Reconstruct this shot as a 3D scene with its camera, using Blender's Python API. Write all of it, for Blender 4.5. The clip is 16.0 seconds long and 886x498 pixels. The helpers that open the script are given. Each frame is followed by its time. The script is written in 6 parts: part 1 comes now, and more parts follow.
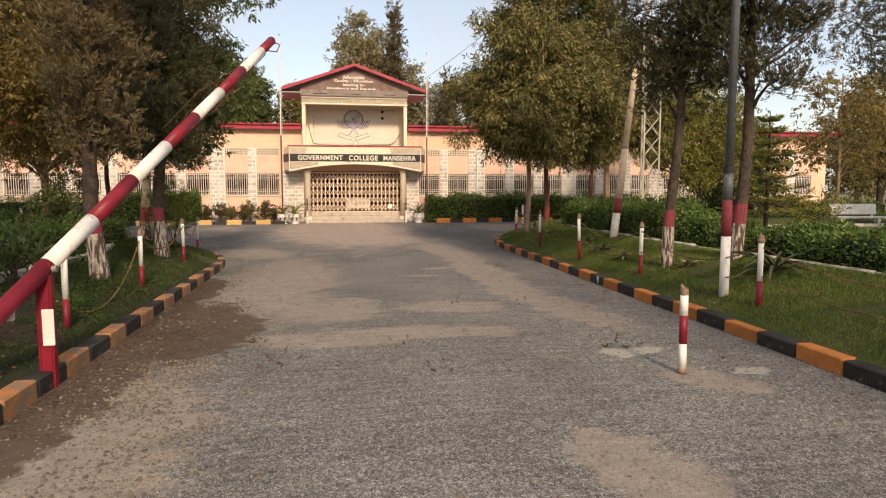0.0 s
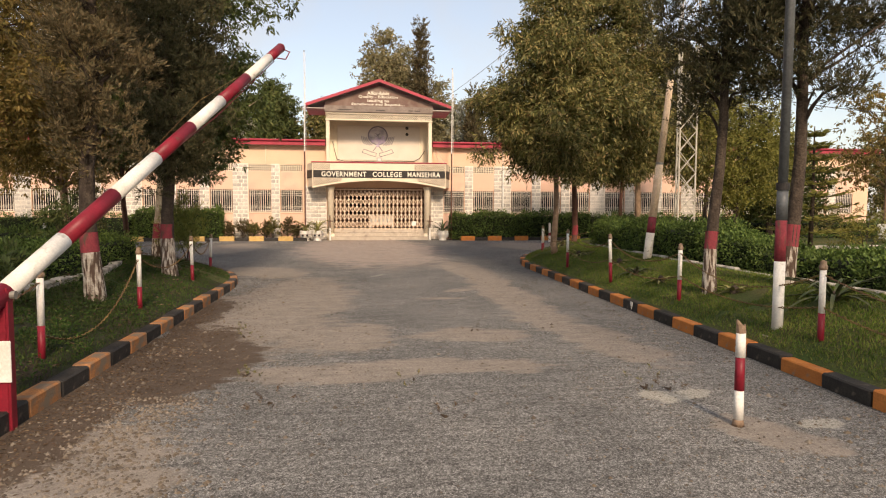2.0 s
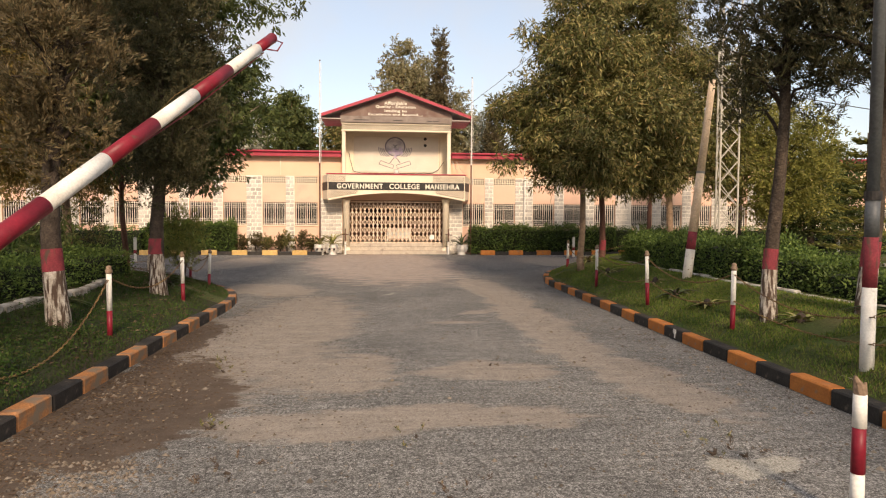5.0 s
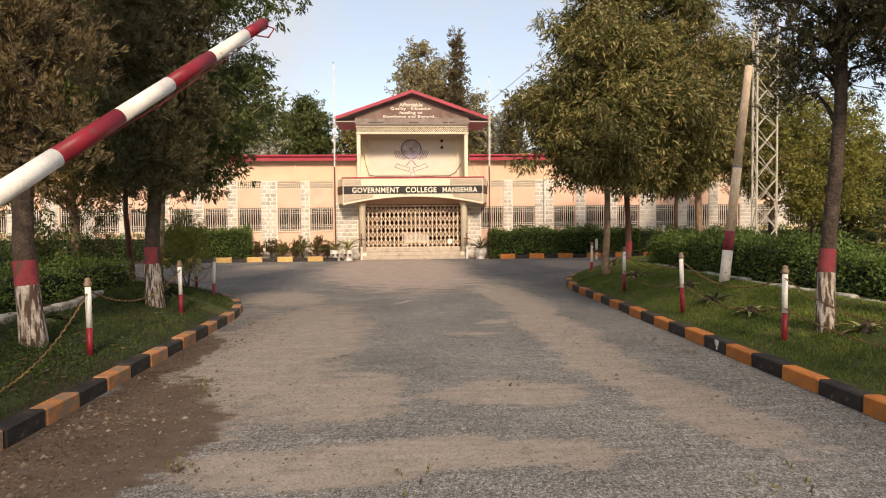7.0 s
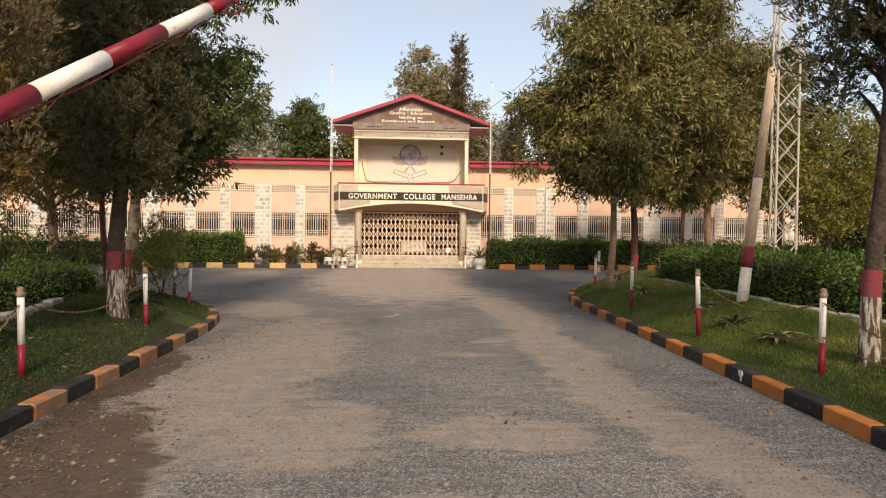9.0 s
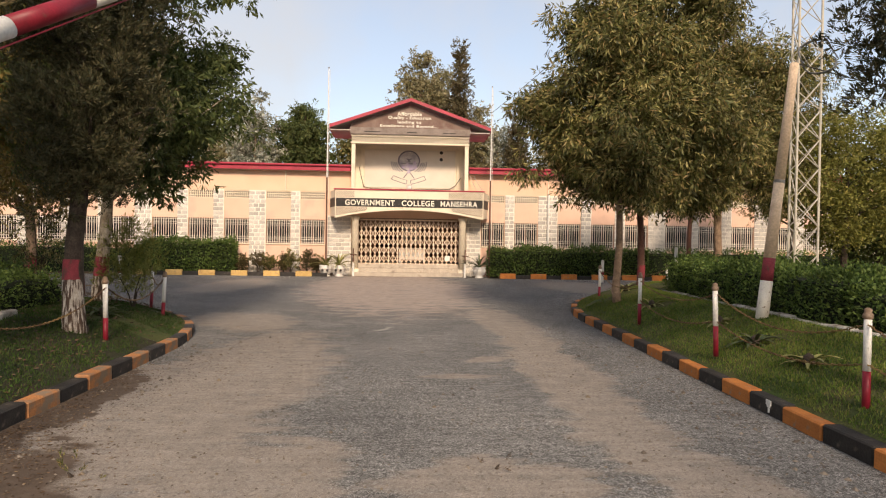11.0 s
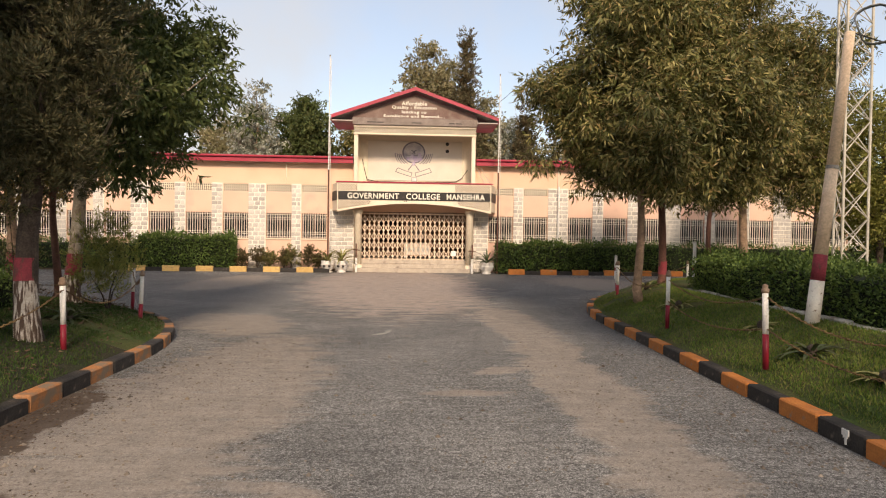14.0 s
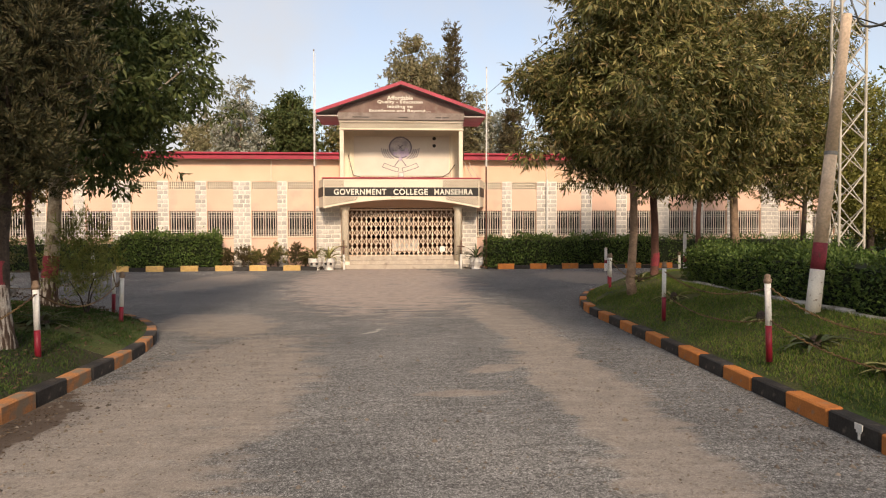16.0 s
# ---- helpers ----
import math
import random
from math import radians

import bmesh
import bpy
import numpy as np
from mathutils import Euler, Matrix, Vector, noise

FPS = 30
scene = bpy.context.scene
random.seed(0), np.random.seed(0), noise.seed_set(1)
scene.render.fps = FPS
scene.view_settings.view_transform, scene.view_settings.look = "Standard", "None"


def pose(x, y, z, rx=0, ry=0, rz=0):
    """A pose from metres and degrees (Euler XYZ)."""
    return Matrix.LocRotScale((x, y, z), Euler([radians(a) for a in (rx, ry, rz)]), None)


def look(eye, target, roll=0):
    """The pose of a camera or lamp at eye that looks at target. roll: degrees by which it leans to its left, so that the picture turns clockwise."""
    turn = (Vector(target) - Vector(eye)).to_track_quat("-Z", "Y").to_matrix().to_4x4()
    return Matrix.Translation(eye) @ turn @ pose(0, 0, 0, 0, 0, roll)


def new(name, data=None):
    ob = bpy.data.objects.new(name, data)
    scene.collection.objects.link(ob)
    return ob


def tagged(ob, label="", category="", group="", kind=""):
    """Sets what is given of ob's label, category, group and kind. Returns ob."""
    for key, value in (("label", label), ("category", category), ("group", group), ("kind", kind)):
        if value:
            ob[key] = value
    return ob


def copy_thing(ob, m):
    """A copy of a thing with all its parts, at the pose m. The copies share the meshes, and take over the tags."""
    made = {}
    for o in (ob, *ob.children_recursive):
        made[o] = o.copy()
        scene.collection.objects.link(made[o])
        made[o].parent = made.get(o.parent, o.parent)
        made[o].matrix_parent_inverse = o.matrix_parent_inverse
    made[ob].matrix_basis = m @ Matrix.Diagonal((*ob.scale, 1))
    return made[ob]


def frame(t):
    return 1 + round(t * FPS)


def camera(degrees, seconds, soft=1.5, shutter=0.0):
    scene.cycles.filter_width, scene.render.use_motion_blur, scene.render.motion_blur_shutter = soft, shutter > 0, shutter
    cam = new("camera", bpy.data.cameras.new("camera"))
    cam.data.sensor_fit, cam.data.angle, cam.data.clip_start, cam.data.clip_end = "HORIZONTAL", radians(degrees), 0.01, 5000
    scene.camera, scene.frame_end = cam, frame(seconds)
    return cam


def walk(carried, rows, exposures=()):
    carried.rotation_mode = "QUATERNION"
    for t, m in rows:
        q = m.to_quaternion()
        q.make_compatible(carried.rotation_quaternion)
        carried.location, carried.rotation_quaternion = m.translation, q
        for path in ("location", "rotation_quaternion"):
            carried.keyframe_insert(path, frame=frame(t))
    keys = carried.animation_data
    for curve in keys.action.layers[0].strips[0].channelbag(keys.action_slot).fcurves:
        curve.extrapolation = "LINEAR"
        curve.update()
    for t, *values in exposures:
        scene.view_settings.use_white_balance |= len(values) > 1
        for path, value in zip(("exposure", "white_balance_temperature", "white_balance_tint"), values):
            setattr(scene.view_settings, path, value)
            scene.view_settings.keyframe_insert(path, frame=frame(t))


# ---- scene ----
cam = camera(70.3, 16.0, 1.15)
PATH = [
    (0, (-0.46, 0.029, 1.598), (-0.121, 1.992, 1.42), -0.1),
    (0.5, (-0.425, 0.23, 1.615), (-0.094, 2.197, 1.47), 0.7),
    (1, (-0.395, 0.382, 1.604), (-0.084, 2.353, 1.477), 0.3),
    (1.5, (-0.339, 0.538, 1.597), (-0.074, 2.516, 1.464), -0.8),
    (2, (-0.237, 0.75, 1.605), (0.02, 2.729, 1.481), 0.2),
    (2.5, (-0.166, 0.905, 1.601), (0.065, 2.889, 1.488), 0.6),
    (3, (-0.132, 1.088, 1.58), (0.086, 3.072, 1.459), 0.6),
    (3.5, (-0.121, 1.331, 1.622), (0.091, 3.318, 1.551), -0.1),
    (4, (-0.083, 1.521, 1.611), (0.124, 3.509, 1.526), -0.0),
    (6.3, (0.078, 2.468, 1.610), (0.236, 4.460, 1.530), 0.1),
    (6.5, (0.095, 2.539, 1.61), (0.243, 4.532, 1.524), -0.1),
    (7, (0.15, 2.719, 1.594), (0.279, 4.713, 1.524), -0.6),
    (7.5, (0.228, 2.951, 1.62), (0.322, 4.949, 1.59), 0.4),
    (8, (0.269, 3.136, 1.613), (0.384, 5.132, 1.583), 0.2),
    (8.5, (0.279, 3.374, 1.605), (0.412, 5.369, 1.567), 0.5),
    (8.7, (0.289, 3.471, 1.605), (0.420, 5.466, 1.561), 0.5),
    (11, (0.521, 4.438, 1.613), (0.643, 6.434, 1.594), 0.9),
    (11.5, (0.503, 4.638, 1.64), (0.648, 6.633, 1.635), -0.2),
    (12, (0.503, 4.78, 1.634), (0.651, 6.774, 1.601), -0.3),
    (12.5, (0.544, 4.988, 1.627), (0.655, 6.985, 1.583), -0.7),
    (13, (0.589, 5.183, 1.631), (0.672, 7.181, 1.599), 0.4),
    (13.5, (0.608, 5.327, 1.624), (0.693, 7.324, 1.591), 0.4),
    (14, (0.595, 5.509, 1.622), (0.697, 7.506, 1.585), 0.8),
    (14.5, (0.571, 5.675, 1.612), (0.667, 7.673, 1.599), -0.3),
    (15, (0.582, 5.75, 1.606), (0.669, 7.747, 1.533), -0.6),
    (15.5, (0.569, 5.764, 1.609), (0.685, 7.76, 1.561), -0.4),
    (16, (0.564, 5.778, 1.609), (0.705, 7.772, 1.558), -0.2),
]
walk(cam, [(t, look(eye, target, roll)) for t, eye, target, roll in PATH], [(0.0, 0.30, 7450, 13.5), (4.0, 0.37, 7450, 13.5), (6.5, 0.40, 7350, 13), (8.0, 0.31, 7250, 13), (16.0, 0.34, 7150, 13)])

# ---- world, sun and exposure ----
SUN_AZ, SUN_EL = radians(6), radians(33)      # hazy sun behind the visitor
world = bpy.data.worlds.new("sky")
scene.world = world
world.use_nodes = True
wn = world.node_tree
wn.nodes.clear()
w_out = wn.nodes.new("ShaderNodeOutputWorld")
w_bg = wn.nodes.new("ShaderNodeBackground")
w_sky = wn.nodes.new("ShaderNodeTexSky")
w_sky.sky_type = "NISHITA"
w_sky.sun_disc = False
w_sky.sun_elevation = SUN_EL
w_sky.sun_rotation = radians(180) - SUN_AZ
w_sky.air_density, w_sky.dust_density, w_sky.ozone_density = 1.0, 1.2, 1.0
w_cloud = wn.nodes.new("ShaderNodeTexNoise")
w_cloud.inputs["Scale"].default_value = 2.6
w_cloud.inputs["Detail"].default_value = 7
w_cloud.inputs["Roughness"].default_value = 0.55
w_ramp = wn.nodes.new("ShaderNodeValToRGB")
w_ramp.color_ramp.elements[0].position, w_ramp.color_ramp.elements[1].position = 0.40, 0.68
w_mix = wn.nodes.new("ShaderNodeMixRGB")
w_mix.inputs["Color2"].default_value = (3.15, 3.25, 3.4, 1)
w_half = wn.nodes.new("ShaderNodeMath")
w_half.operation = "MULTIPLY_ADD"
w_half.inputs[1].default_value, w_half.inputs[2].default_value = 0.55, 0.38
wn.links.new(w_cloud.outputs["Fac"], w_ramp.inputs["Fac"])
wn.links.new(w_ramp.outputs["Color"], w_half.inputs[0])
wn.links.new(w_half.outputs[0], w_mix.inputs["Fac"])
wn.links.new(w_sky.outputs["Color"], w_mix.inputs["Color1"])
wn.links.new(w_mix.outputs["Color"], w_bg.inputs["Color"])
w_bg.inputs["Strength"].default_value = 0.183
wn.links.new(w_bg.outputs["Background"], w_out.inputs["Surface"])

sun = new("sun", bpy.data.lights.new("sun", "SUN"))
sun.data.energy = 3.5
sun.data.angle = radians(10)
sun.data.color = (1.0, 0.84, 0.67)
sun.matrix_world = look((60 * math.sin(SUN_AZ), -60 * math.cos(SUN_AZ), 60 * math.tan(SUN_EL)), (0, 0, 0))

rng = np.random.default_rng(7)

# ---- building helpers ----


def link_mesh(name, me, material, parent=None, label=""):
    ob = new(name, me)
    if material is not None and not me.materials:
        me.materials.append(material)
    if parent is not None:
        ob.parent = parent
    if label:
        ob["label"] = label
    return ob


def part(name, bm, material, parent, label="", smooth=False):
    me = bpy.data.meshes.new(name)
    bmesh.ops.recalc_face_normals(bm, faces=bm.faces)
    bm.to_mesh(me)
    bm.free()
    if smooth:
        me.polygons.foreach_set("use_smooth", [True] * len(me.polygons))
    return link_mesh(name, me, material, parent, label)


def thing(name, m, label, category, group="", kind=""):
    ob = new(name)
    ob.empty_display_size = 0.1
    ob.matrix_basis = m
    return tagged(ob, label, category, group, kind)


def box(bm, x0, x1, y0, y1, z0, z1, bevel=0.0):
    r = bmesh.ops.create_cube(bm, size=1, matrix=Matrix.Translation(((x0 + x1) / 2, (y0 + y1) / 2, (z0 + z1) / 2)) @ Matrix.Diagonal((x1 - x0, y1 - y0, z1 - z0, 1)))
    if bevel:
        es = list({e for v in r["verts"] for e in v.link_edges})
        bmesh.ops.bevel(bm, geom=es, offset=bevel, segments=1, affect="EDGES")
    return bm


def tube(bm, pts, radii, seg=8, cap=True):
    """A tapered pipe along points."""
    pts = [Vector(p) for p in pts]
    rings = []
    for i, p in enumerate(pts):
        d = (pts[min(i + 1, len(pts) - 1)] - pts[max(i - 1, 0)]).normalized()
        side = d.cross(Vector((0, 1, 0.13))).normalized()
        if side.length < 0.1:
            side = Vector((1, 0, 0))
        up = side.cross(d)
        r = radii[i] if hasattr(radii, "__len__") else radii
        rings.append([bm.verts.new(p + (side * math.cos(a) + up * math.sin(a)) * r) for a in (2 * math.pi * k / seg for k in range(seg))])
    for a, b in zip(rings, rings[1:]):
        for k in range(seg):
            bm.faces.new((a[k], a[(k + 1) % seg], b[(k + 1) % seg], b[k]))
    if cap:
        bm.faces.new(rings[0][::-1])
        bm.faces.new(rings[-1])
    return bm


def lathe(bm, profile, seg=14, x=0.0, y=0.0):
    """A turned form from (radius, height) pairs."""
    rings = [[bm.verts.new((x + r * math.cos(2 * math.pi * k / seg), y + r * math.sin(2 * math.pi * k / seg), z)) for k in range(seg)] for r, z in profile]
    for a, b in zip(rings, rings[1:]):
        for k in range(seg):
            bm.faces.new((a[k], a[(k + 1) % seg], b[(k + 1) % seg], b[k]))
    bm.faces.new(rings[0][::-1])
    bm.faces.new(rings[-1])
    return bm


def prism(bm, outline, y0, y1):
    """An outline in x and z, pushed through from y0 to y1."""
    a = [bm.verts.new((x, y0, z)) for x, z in outline]
    b = [bm.verts.new((x, y1, z)) for x, z in outline]
    n = len(outline)
    bm.faces.new(a)
    bm.faces.new(b[::-1])
    for k in range(n):
        bm.faces.new((a[k], b[k], b[(k + 1) % n], a[(k + 1) % n]))
    return bm


def quads_mesh(name, q):
    """A mesh of loose quads from an array (n, 4, 3)."""
    n = len(q)
    me = bpy.data.meshes.new(name)
    me.vertices.add(n * 4)
    me.vertices.foreach_set("co", np.ascontiguousarray(q, dtype=np.float32).ravel())
    me.loops.add(n * 4)
    me.loops.foreach_set("vertex_index", np.arange(n * 4, dtype=np.int32))
    me.polygons.add(n)
    me.polygons.foreach_set("loop_start", np.arange(0, n * 4, 4, dtype=np.int32))
    me.polygons.foreach_set("loop_total", np.full(n, 4, dtype=np.int32))
    me.update(calc_edges=True)
    return me


def unit(v):
    return v / np.maximum(np.linalg.norm(v, axis=-1, keepdims=True), 1e-9)


def leaf_quads(c, d, length, width, r):
    """Pointed folded leaves that start at c and point along d."""
    n = len(c)
    d = unit(d)
    side = unit(np.cross(d, unit(r.normal(size=(n, 3)))))
    ln = length * r.uniform(0.65, 1.25, (n, 1))
    wd = width * r.uniform(0.7, 1.2, (n, 1))
    lift = np.cross(side, d) * wd * 0.25
    mid = c + d * ln * 0.45
    return np.stack([c, mid + side * wd * 0.5 + lift, c + d * ln, mid - side * wd * 0.5 + lift], axis=1)


# ---- materials ----


def material(name, col, col2=None, scale=3.0, fine=None, fine_amount=0.25, rough=0.8, metal=0.0, bump=0.0, bump_scale=40.0, spec=0.3, stain=None, stain_scale=1.2, stain_at=(0.55, 0.7), random_tint=0.0, streak=1.0):
    m = bpy.data.materials.new(name)
    m.use_nodes = True
    nt = m.node_tree
    nd, lk = nt.nodes, nt.links
    b = nd["Principled BSDF"]
    b.inputs["Roughness"].default_value = rough
    b.inputs["Metallic"].default_value = metal
    b.inputs["Specular IOR Level"].default_value = spec
    tc = nd.new("ShaderNodeTexCoord")

    def noise_at(s, detail=5.0):
        t = nd.new("ShaderNodeTexNoise")
        t.inputs["Scale"].default_value = s
        t.inputs["Detail"].default_value = detail
        lk.new(tc.outputs["Object"], t.inputs["Vector"])
        return t

    def ramp(src, a, z):
        t = nd.new("ShaderNodeMapRange")
        t.inputs["From Min"].default_value, t.inputs["From Max"].default_value = a, z
        lk.new(src, t.inputs["Value"])
        return t.outputs["Result"]

    def mix(fac, a, z, mode="MIX"):
        t = nd.new("ShaderNodeMixRGB")
        t.blend_type = mode
        for key, val in (("Fac", fac), ("Color1", a), ("Color2", z)):
            if isinstance(val, (int, float)):
                t.inputs[key].default_value = val
            elif isinstance(val, tuple):
                t.inputs[key].default_value = (*val, 1)
            else:
                lk.new(val, t.inputs[key])
        return t.outputs["Color"]

    c2 = col2 or tuple(v * 0.82 for v in col)
    big = noise_at(scale)
    out = mix(ramp(big.outputs["Fac"], 0.35, 0.65), col, c2)
    small = noise_at(fine or scale * 14, 3)
    g = mix(ramp(small.outputs["Fac"], 0.3, 0.7), tuple([1 - fine_amount] * 3), tuple([1 + fine_amount * 0.6] * 3))
    out = mix(1.0, out, g, "MULTIPLY")
    if stain:
        st = noise_at(stain_scale, 6)
        if streak != 1.0:
            mp = nd.new("ShaderNodeMapping")
            mp.inputs["Scale"].default_value = (1, 1, streak)
            lk.new(tc.outputs["Object"], mp.inputs["Vector"])
            lk.new(mp.outputs["Vector"], st.inputs["Vector"])
        out = mix(ramp(st.outputs["Fac"], *stain_at), out, stain)
    if random_tint:
        oi = nd.new("ShaderNodeObjectInfo")
        t = nd.new("ShaderNodeMapRange")
        t.inputs["To Min"].default_value, t.inputs["To Max"].default_value = 1 - random_tint, 1 + random_tint
        lk.new(oi.outputs["Random"], t.inputs["Value"])
        out = mix(1.0, out, t.outputs["Result"], "MULTIPLY")
    lk.new(out, b.inputs["Base Color"])
    if bump:
        bn = noise_at(bump_scale, 4)
        bp = nd.new("ShaderNodeBump")
        bp.inputs["Strength"].default_value = bump
        bp.inputs["Distance"].default_value = 0.02
        lk.new(bn.outputs["Fac"], bp.inputs["Height"])
        lk.new(bp.outputs["Normal"], b.inputs["Normal"])
    return m


def leaf_material(name, colours, translucent=0.25, rough=0.6, spec=0.25):
    """Foliage: every leaf takes its own tint between the colours."""
    m = bpy.data.materials.new(name)
    m.use_nodes = True
    nd, lk = m.node_tree.nodes, m.node_tree.links
    b = nd["Principled BSDF"]
    b.inputs["Roughness"].default_value = rough
    b.inputs["Specular IOR Level"].default_value = spec
    ge = nd.new("ShaderNodeNewGeometry")
    ra = nd.new("ShaderNodeValToRGB")
    els = ra.color_ramp.elements
    while len(els) < len(colours):
        els.new(0.5)
    for i, c in enumerate(colours):
        els[i].position = i / (len(colours) - 1)
        els[i].color = (*c, 1)
    lk.new(ge.outputs["Random Per Island"], ra.inputs["Fac"])
    tc = nd.new("ShaderNodeTexCoord")
    no = nd.new("ShaderNodeTexNoise")
    no.inputs["Scale"].default_value = 1.1
    lk.new(tc.outputs["Object"], no.inputs["Vector"])
    mr = nd.new("ShaderNodeMapRange")
    mr.inputs["From Min"].default_value, mr.inputs["From Max"].default_value = 0.3, 0.7
    mr.inputs["To Min"].default_value, mr.inputs["To Max"].default_value = 0.7, 1.3
    lk.new(no.outputs["Fac"], mr.inputs["Value"])
    mu = nd.new("ShaderNodeMixRGB")
    mu.blend_type, mu.inputs["Fac"].default_value = "MULTIPLY", 1.0
    lk.new(ra.outputs["Color"], mu.inputs["Color1"])
    lk.new(mr.outputs["Result"], mu.inputs["Color2"])
    lk.new(mu.outputs["Color"], b.inputs["Base Color"])
    if translucent:
        tr = nd.new("ShaderNodeBsdfTranslucent")
        lk.new(mu.outputs["Color"], tr.inputs["Color"])
        mx = nd.new("ShaderNodeMixShader")
        mx.inputs["Fac"].default_value = translucent
        lk.new(b.outputs["BSDF"], mx.inputs[1])
        lk.new(tr.outputs["BSDF"], mx.inputs[2])
        lk.new(mx.outputs["Shader"], nd["Material Output"].inputs["Surface"])
    return m


M_PEACH = material("peach_plaster", (0.83, 0.56, 0.40), (0.77, 0.505, 0.355), 0.8, 30, 0.08, 0.9, bump=0.15, stain=(0.55, 0.40, 0.28), stain_scale=0.5, stain_at=(0.60, 0.80))
M_PEACHPINK = material("pinkish_peach_plaster", (0.82, 0.545, 0.415), (0.75, 0.485, 0.365), 0.7, 30, 0.08, 0.9, bump=0.15, stain=(0.58, 0.39, 0.32), stain_scale=0.9, stain_at=(0.56, 0.75))
M_CREAM = material("cream_paint", (0.80, 0.70, 0.55), (0.74, 0.64, 0.50), 0.9, 25, 0.08, 0.8, bump=0.1, stain=(0.50, 0.42, 0.34), stain_scale=1.1, stain_at=(0.60, 0.85))
M_WHITE = material("white_paint", (0.78, 0.76, 0.72), (0.66, 0.63, 0.58), 4, 60, 0.12, 0.6, stain=(0.35, 0.30, 0.25), stain_scale=7, stain_at=(0.62, 0.72))
M_STONE = material("pale_dressed_stone", (0.67, 0.615, 0.55), (0.485, 0.45, 0.41), 4, 35, 0.26, 0.9, bump=0.7, bump_scale=25, random_tint=0.22)
M_MORTAR = material("mortar", (0.84, 0.79, 0.71), (0.76, 0.70, 0.61), 3, 40, 0.12, 0.95, bump=0.2)
M_ROOFRED = material("red_sheet_paint", (0.43, 0.046, 0.075), (0.33, 0.036, 0.058), 1.5, 40, 0.15, 0.45, stain=(0.30, 0.08, 0.07), stain_scale=2.5, stain_at=(0.6, 0.75))
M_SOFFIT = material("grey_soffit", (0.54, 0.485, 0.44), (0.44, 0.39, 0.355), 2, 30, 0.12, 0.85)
M_TYMP = material("brown_gable_board", (0.165, 0.098, 0.080), (0.225, 0.150, 0.125), 1.6, 30, 0.2, 0.7, stain=(0.28, 0.22, 0.19), stain_scale=1.5, stain_at=(0.55, 0.8))
# gable foot: stained grey, darkened so that the colour holds its shade
M_STRIP = material("shaded_stained_strip", (0.29, 0.24, 0.21), (0.22, 0.175, 0.15), 2.5, 30, 0.2, 0.85, stain=(0.14, 0.10, 0.085), stain_scale=3, stain_at=(0.6, 0.75))
M_BLACK = material("black_paint", (0.022, 0.020, 0.019), (0.035, 0.03, 0.028), 5, 50, 0.3, 0.55, stain=(0.12, 0.10, 0.085), stain_scale=9, stain_at=(0.60, 0.75))
M_ORANGE = material("orange_kerb_paint", (0.55, 0.20, 0.048), (0.45, 0.155, 0.040), 6, 55, 0.18, 0.75, bump=0.25, stain=(0.27, 0.19, 0.13), stain_scale=8, stain_at=(0.62, 0.76), random_tint=0.12)
M_ORANGEW = material("worn_orange_kerb_paint", (0.50, 0.21, 0.075), (0.38, 0.18, 0.085), 6, 55, 0.25, 0.85, bump=0.35, stain=(0.24, 0.18, 0.125), stain_scale=6, stain_at=(0.47, 0.62), random_tint=0.15)
M_YELLOW = material("yellow_kerb_paint", (0.64, 0.42, 0.16), (0.52, 0.33, 0.12), 6, 55, 0.2, 0.75, stain=(0.27, 0.19, 0.13), stain_scale=8, stain_at=(0.60, 0.75), random_tint=0.12)
M_KBLACK = material("black_kerb_paint", (0.022, 0.020, 0.019), (0.040, 0.035, 0.031), 6, 55, 0.3, 0.7, bump=0.25, stain=(0.15, 0.12, 0.095), stain_scale=8, stain_at=(0.63, 0.78), random_tint=0.2)
M_RED = material("red_gloss_paint", (0.235, 0.014, 0.028), (0.17, 0.011, 0.022), 5, 60, 0.15, 0.45, stain=(0.12, 0.05, 0.04), stain_scale=10, stain_at=(0.64, 0.74))
M_BANDRED = material("red_band_paint", (0.30, 0.045, 0.058), (0.20, 0.034, 0.044), 7, 60, 0.25, 0.8, bump=0.3, stain=(0.10, 0.06, 0.045), stain_scale=16, stain_at=(0.56, 0.70), streak=0.3)
M_LIME = material("flaking_whitewash", (0.60, 0.55, 0.48), (0.34, 0.285, 0.235), 9, 60, 0.25, 0.9, bump=0.8, stain=(0.085, 0.055, 0.04), stain_scale=26, stain_at=(0.44, 0.53), streak=0.16)
M_LIMEPOLE = material("pole_whitewash", (0.76, 0.71, 0.63), (0.66, 0.60, 0.52), 5, 60, 0.12, 0.85, bump=0.2, stain=(0.24, 0.17, 0.12), stain_scale=16, stain_at=(0.63, 0.68))
M_BARK = material("dark_bark", (0.048, 0.035, 0.027), (0.088, 0.066, 0.050), 9, 50, 0.4, 0.95, bump=1.0, bump_scale=30)
M_BARKPALE = material("pale_bark", (0.33, 0.225, 0.155), (0.17, 0.115, 0.08), 7, 40, 0.3, 0.95, bump=0.8, bump_scale=25)
M_BARKWHITE = material("peeling_pale_bark", (0.52, 0.45, 0.36), (0.30, 0.235, 0.17), 6, 40, 0.3, 0.95, bump=0.8, bump_scale=25, stain=(0.13, 0.095, 0.07), stain_scale=14, stain_at=(0.58, 0.68), streak=0.4)
M_BARKRED = material("reddish_bark", (0.16, 0.075, 0.055), (0.11, 0.055, 0.042), 7, 40, 0.3, 0.95, bump=0.8, bump_scale=25)
M_GALV = material("weathered_steel", (0.34, 0.32, 0.29), (0.24, 0.22, 0.20), 4, 40, 0.15, 0.5, 0.5)
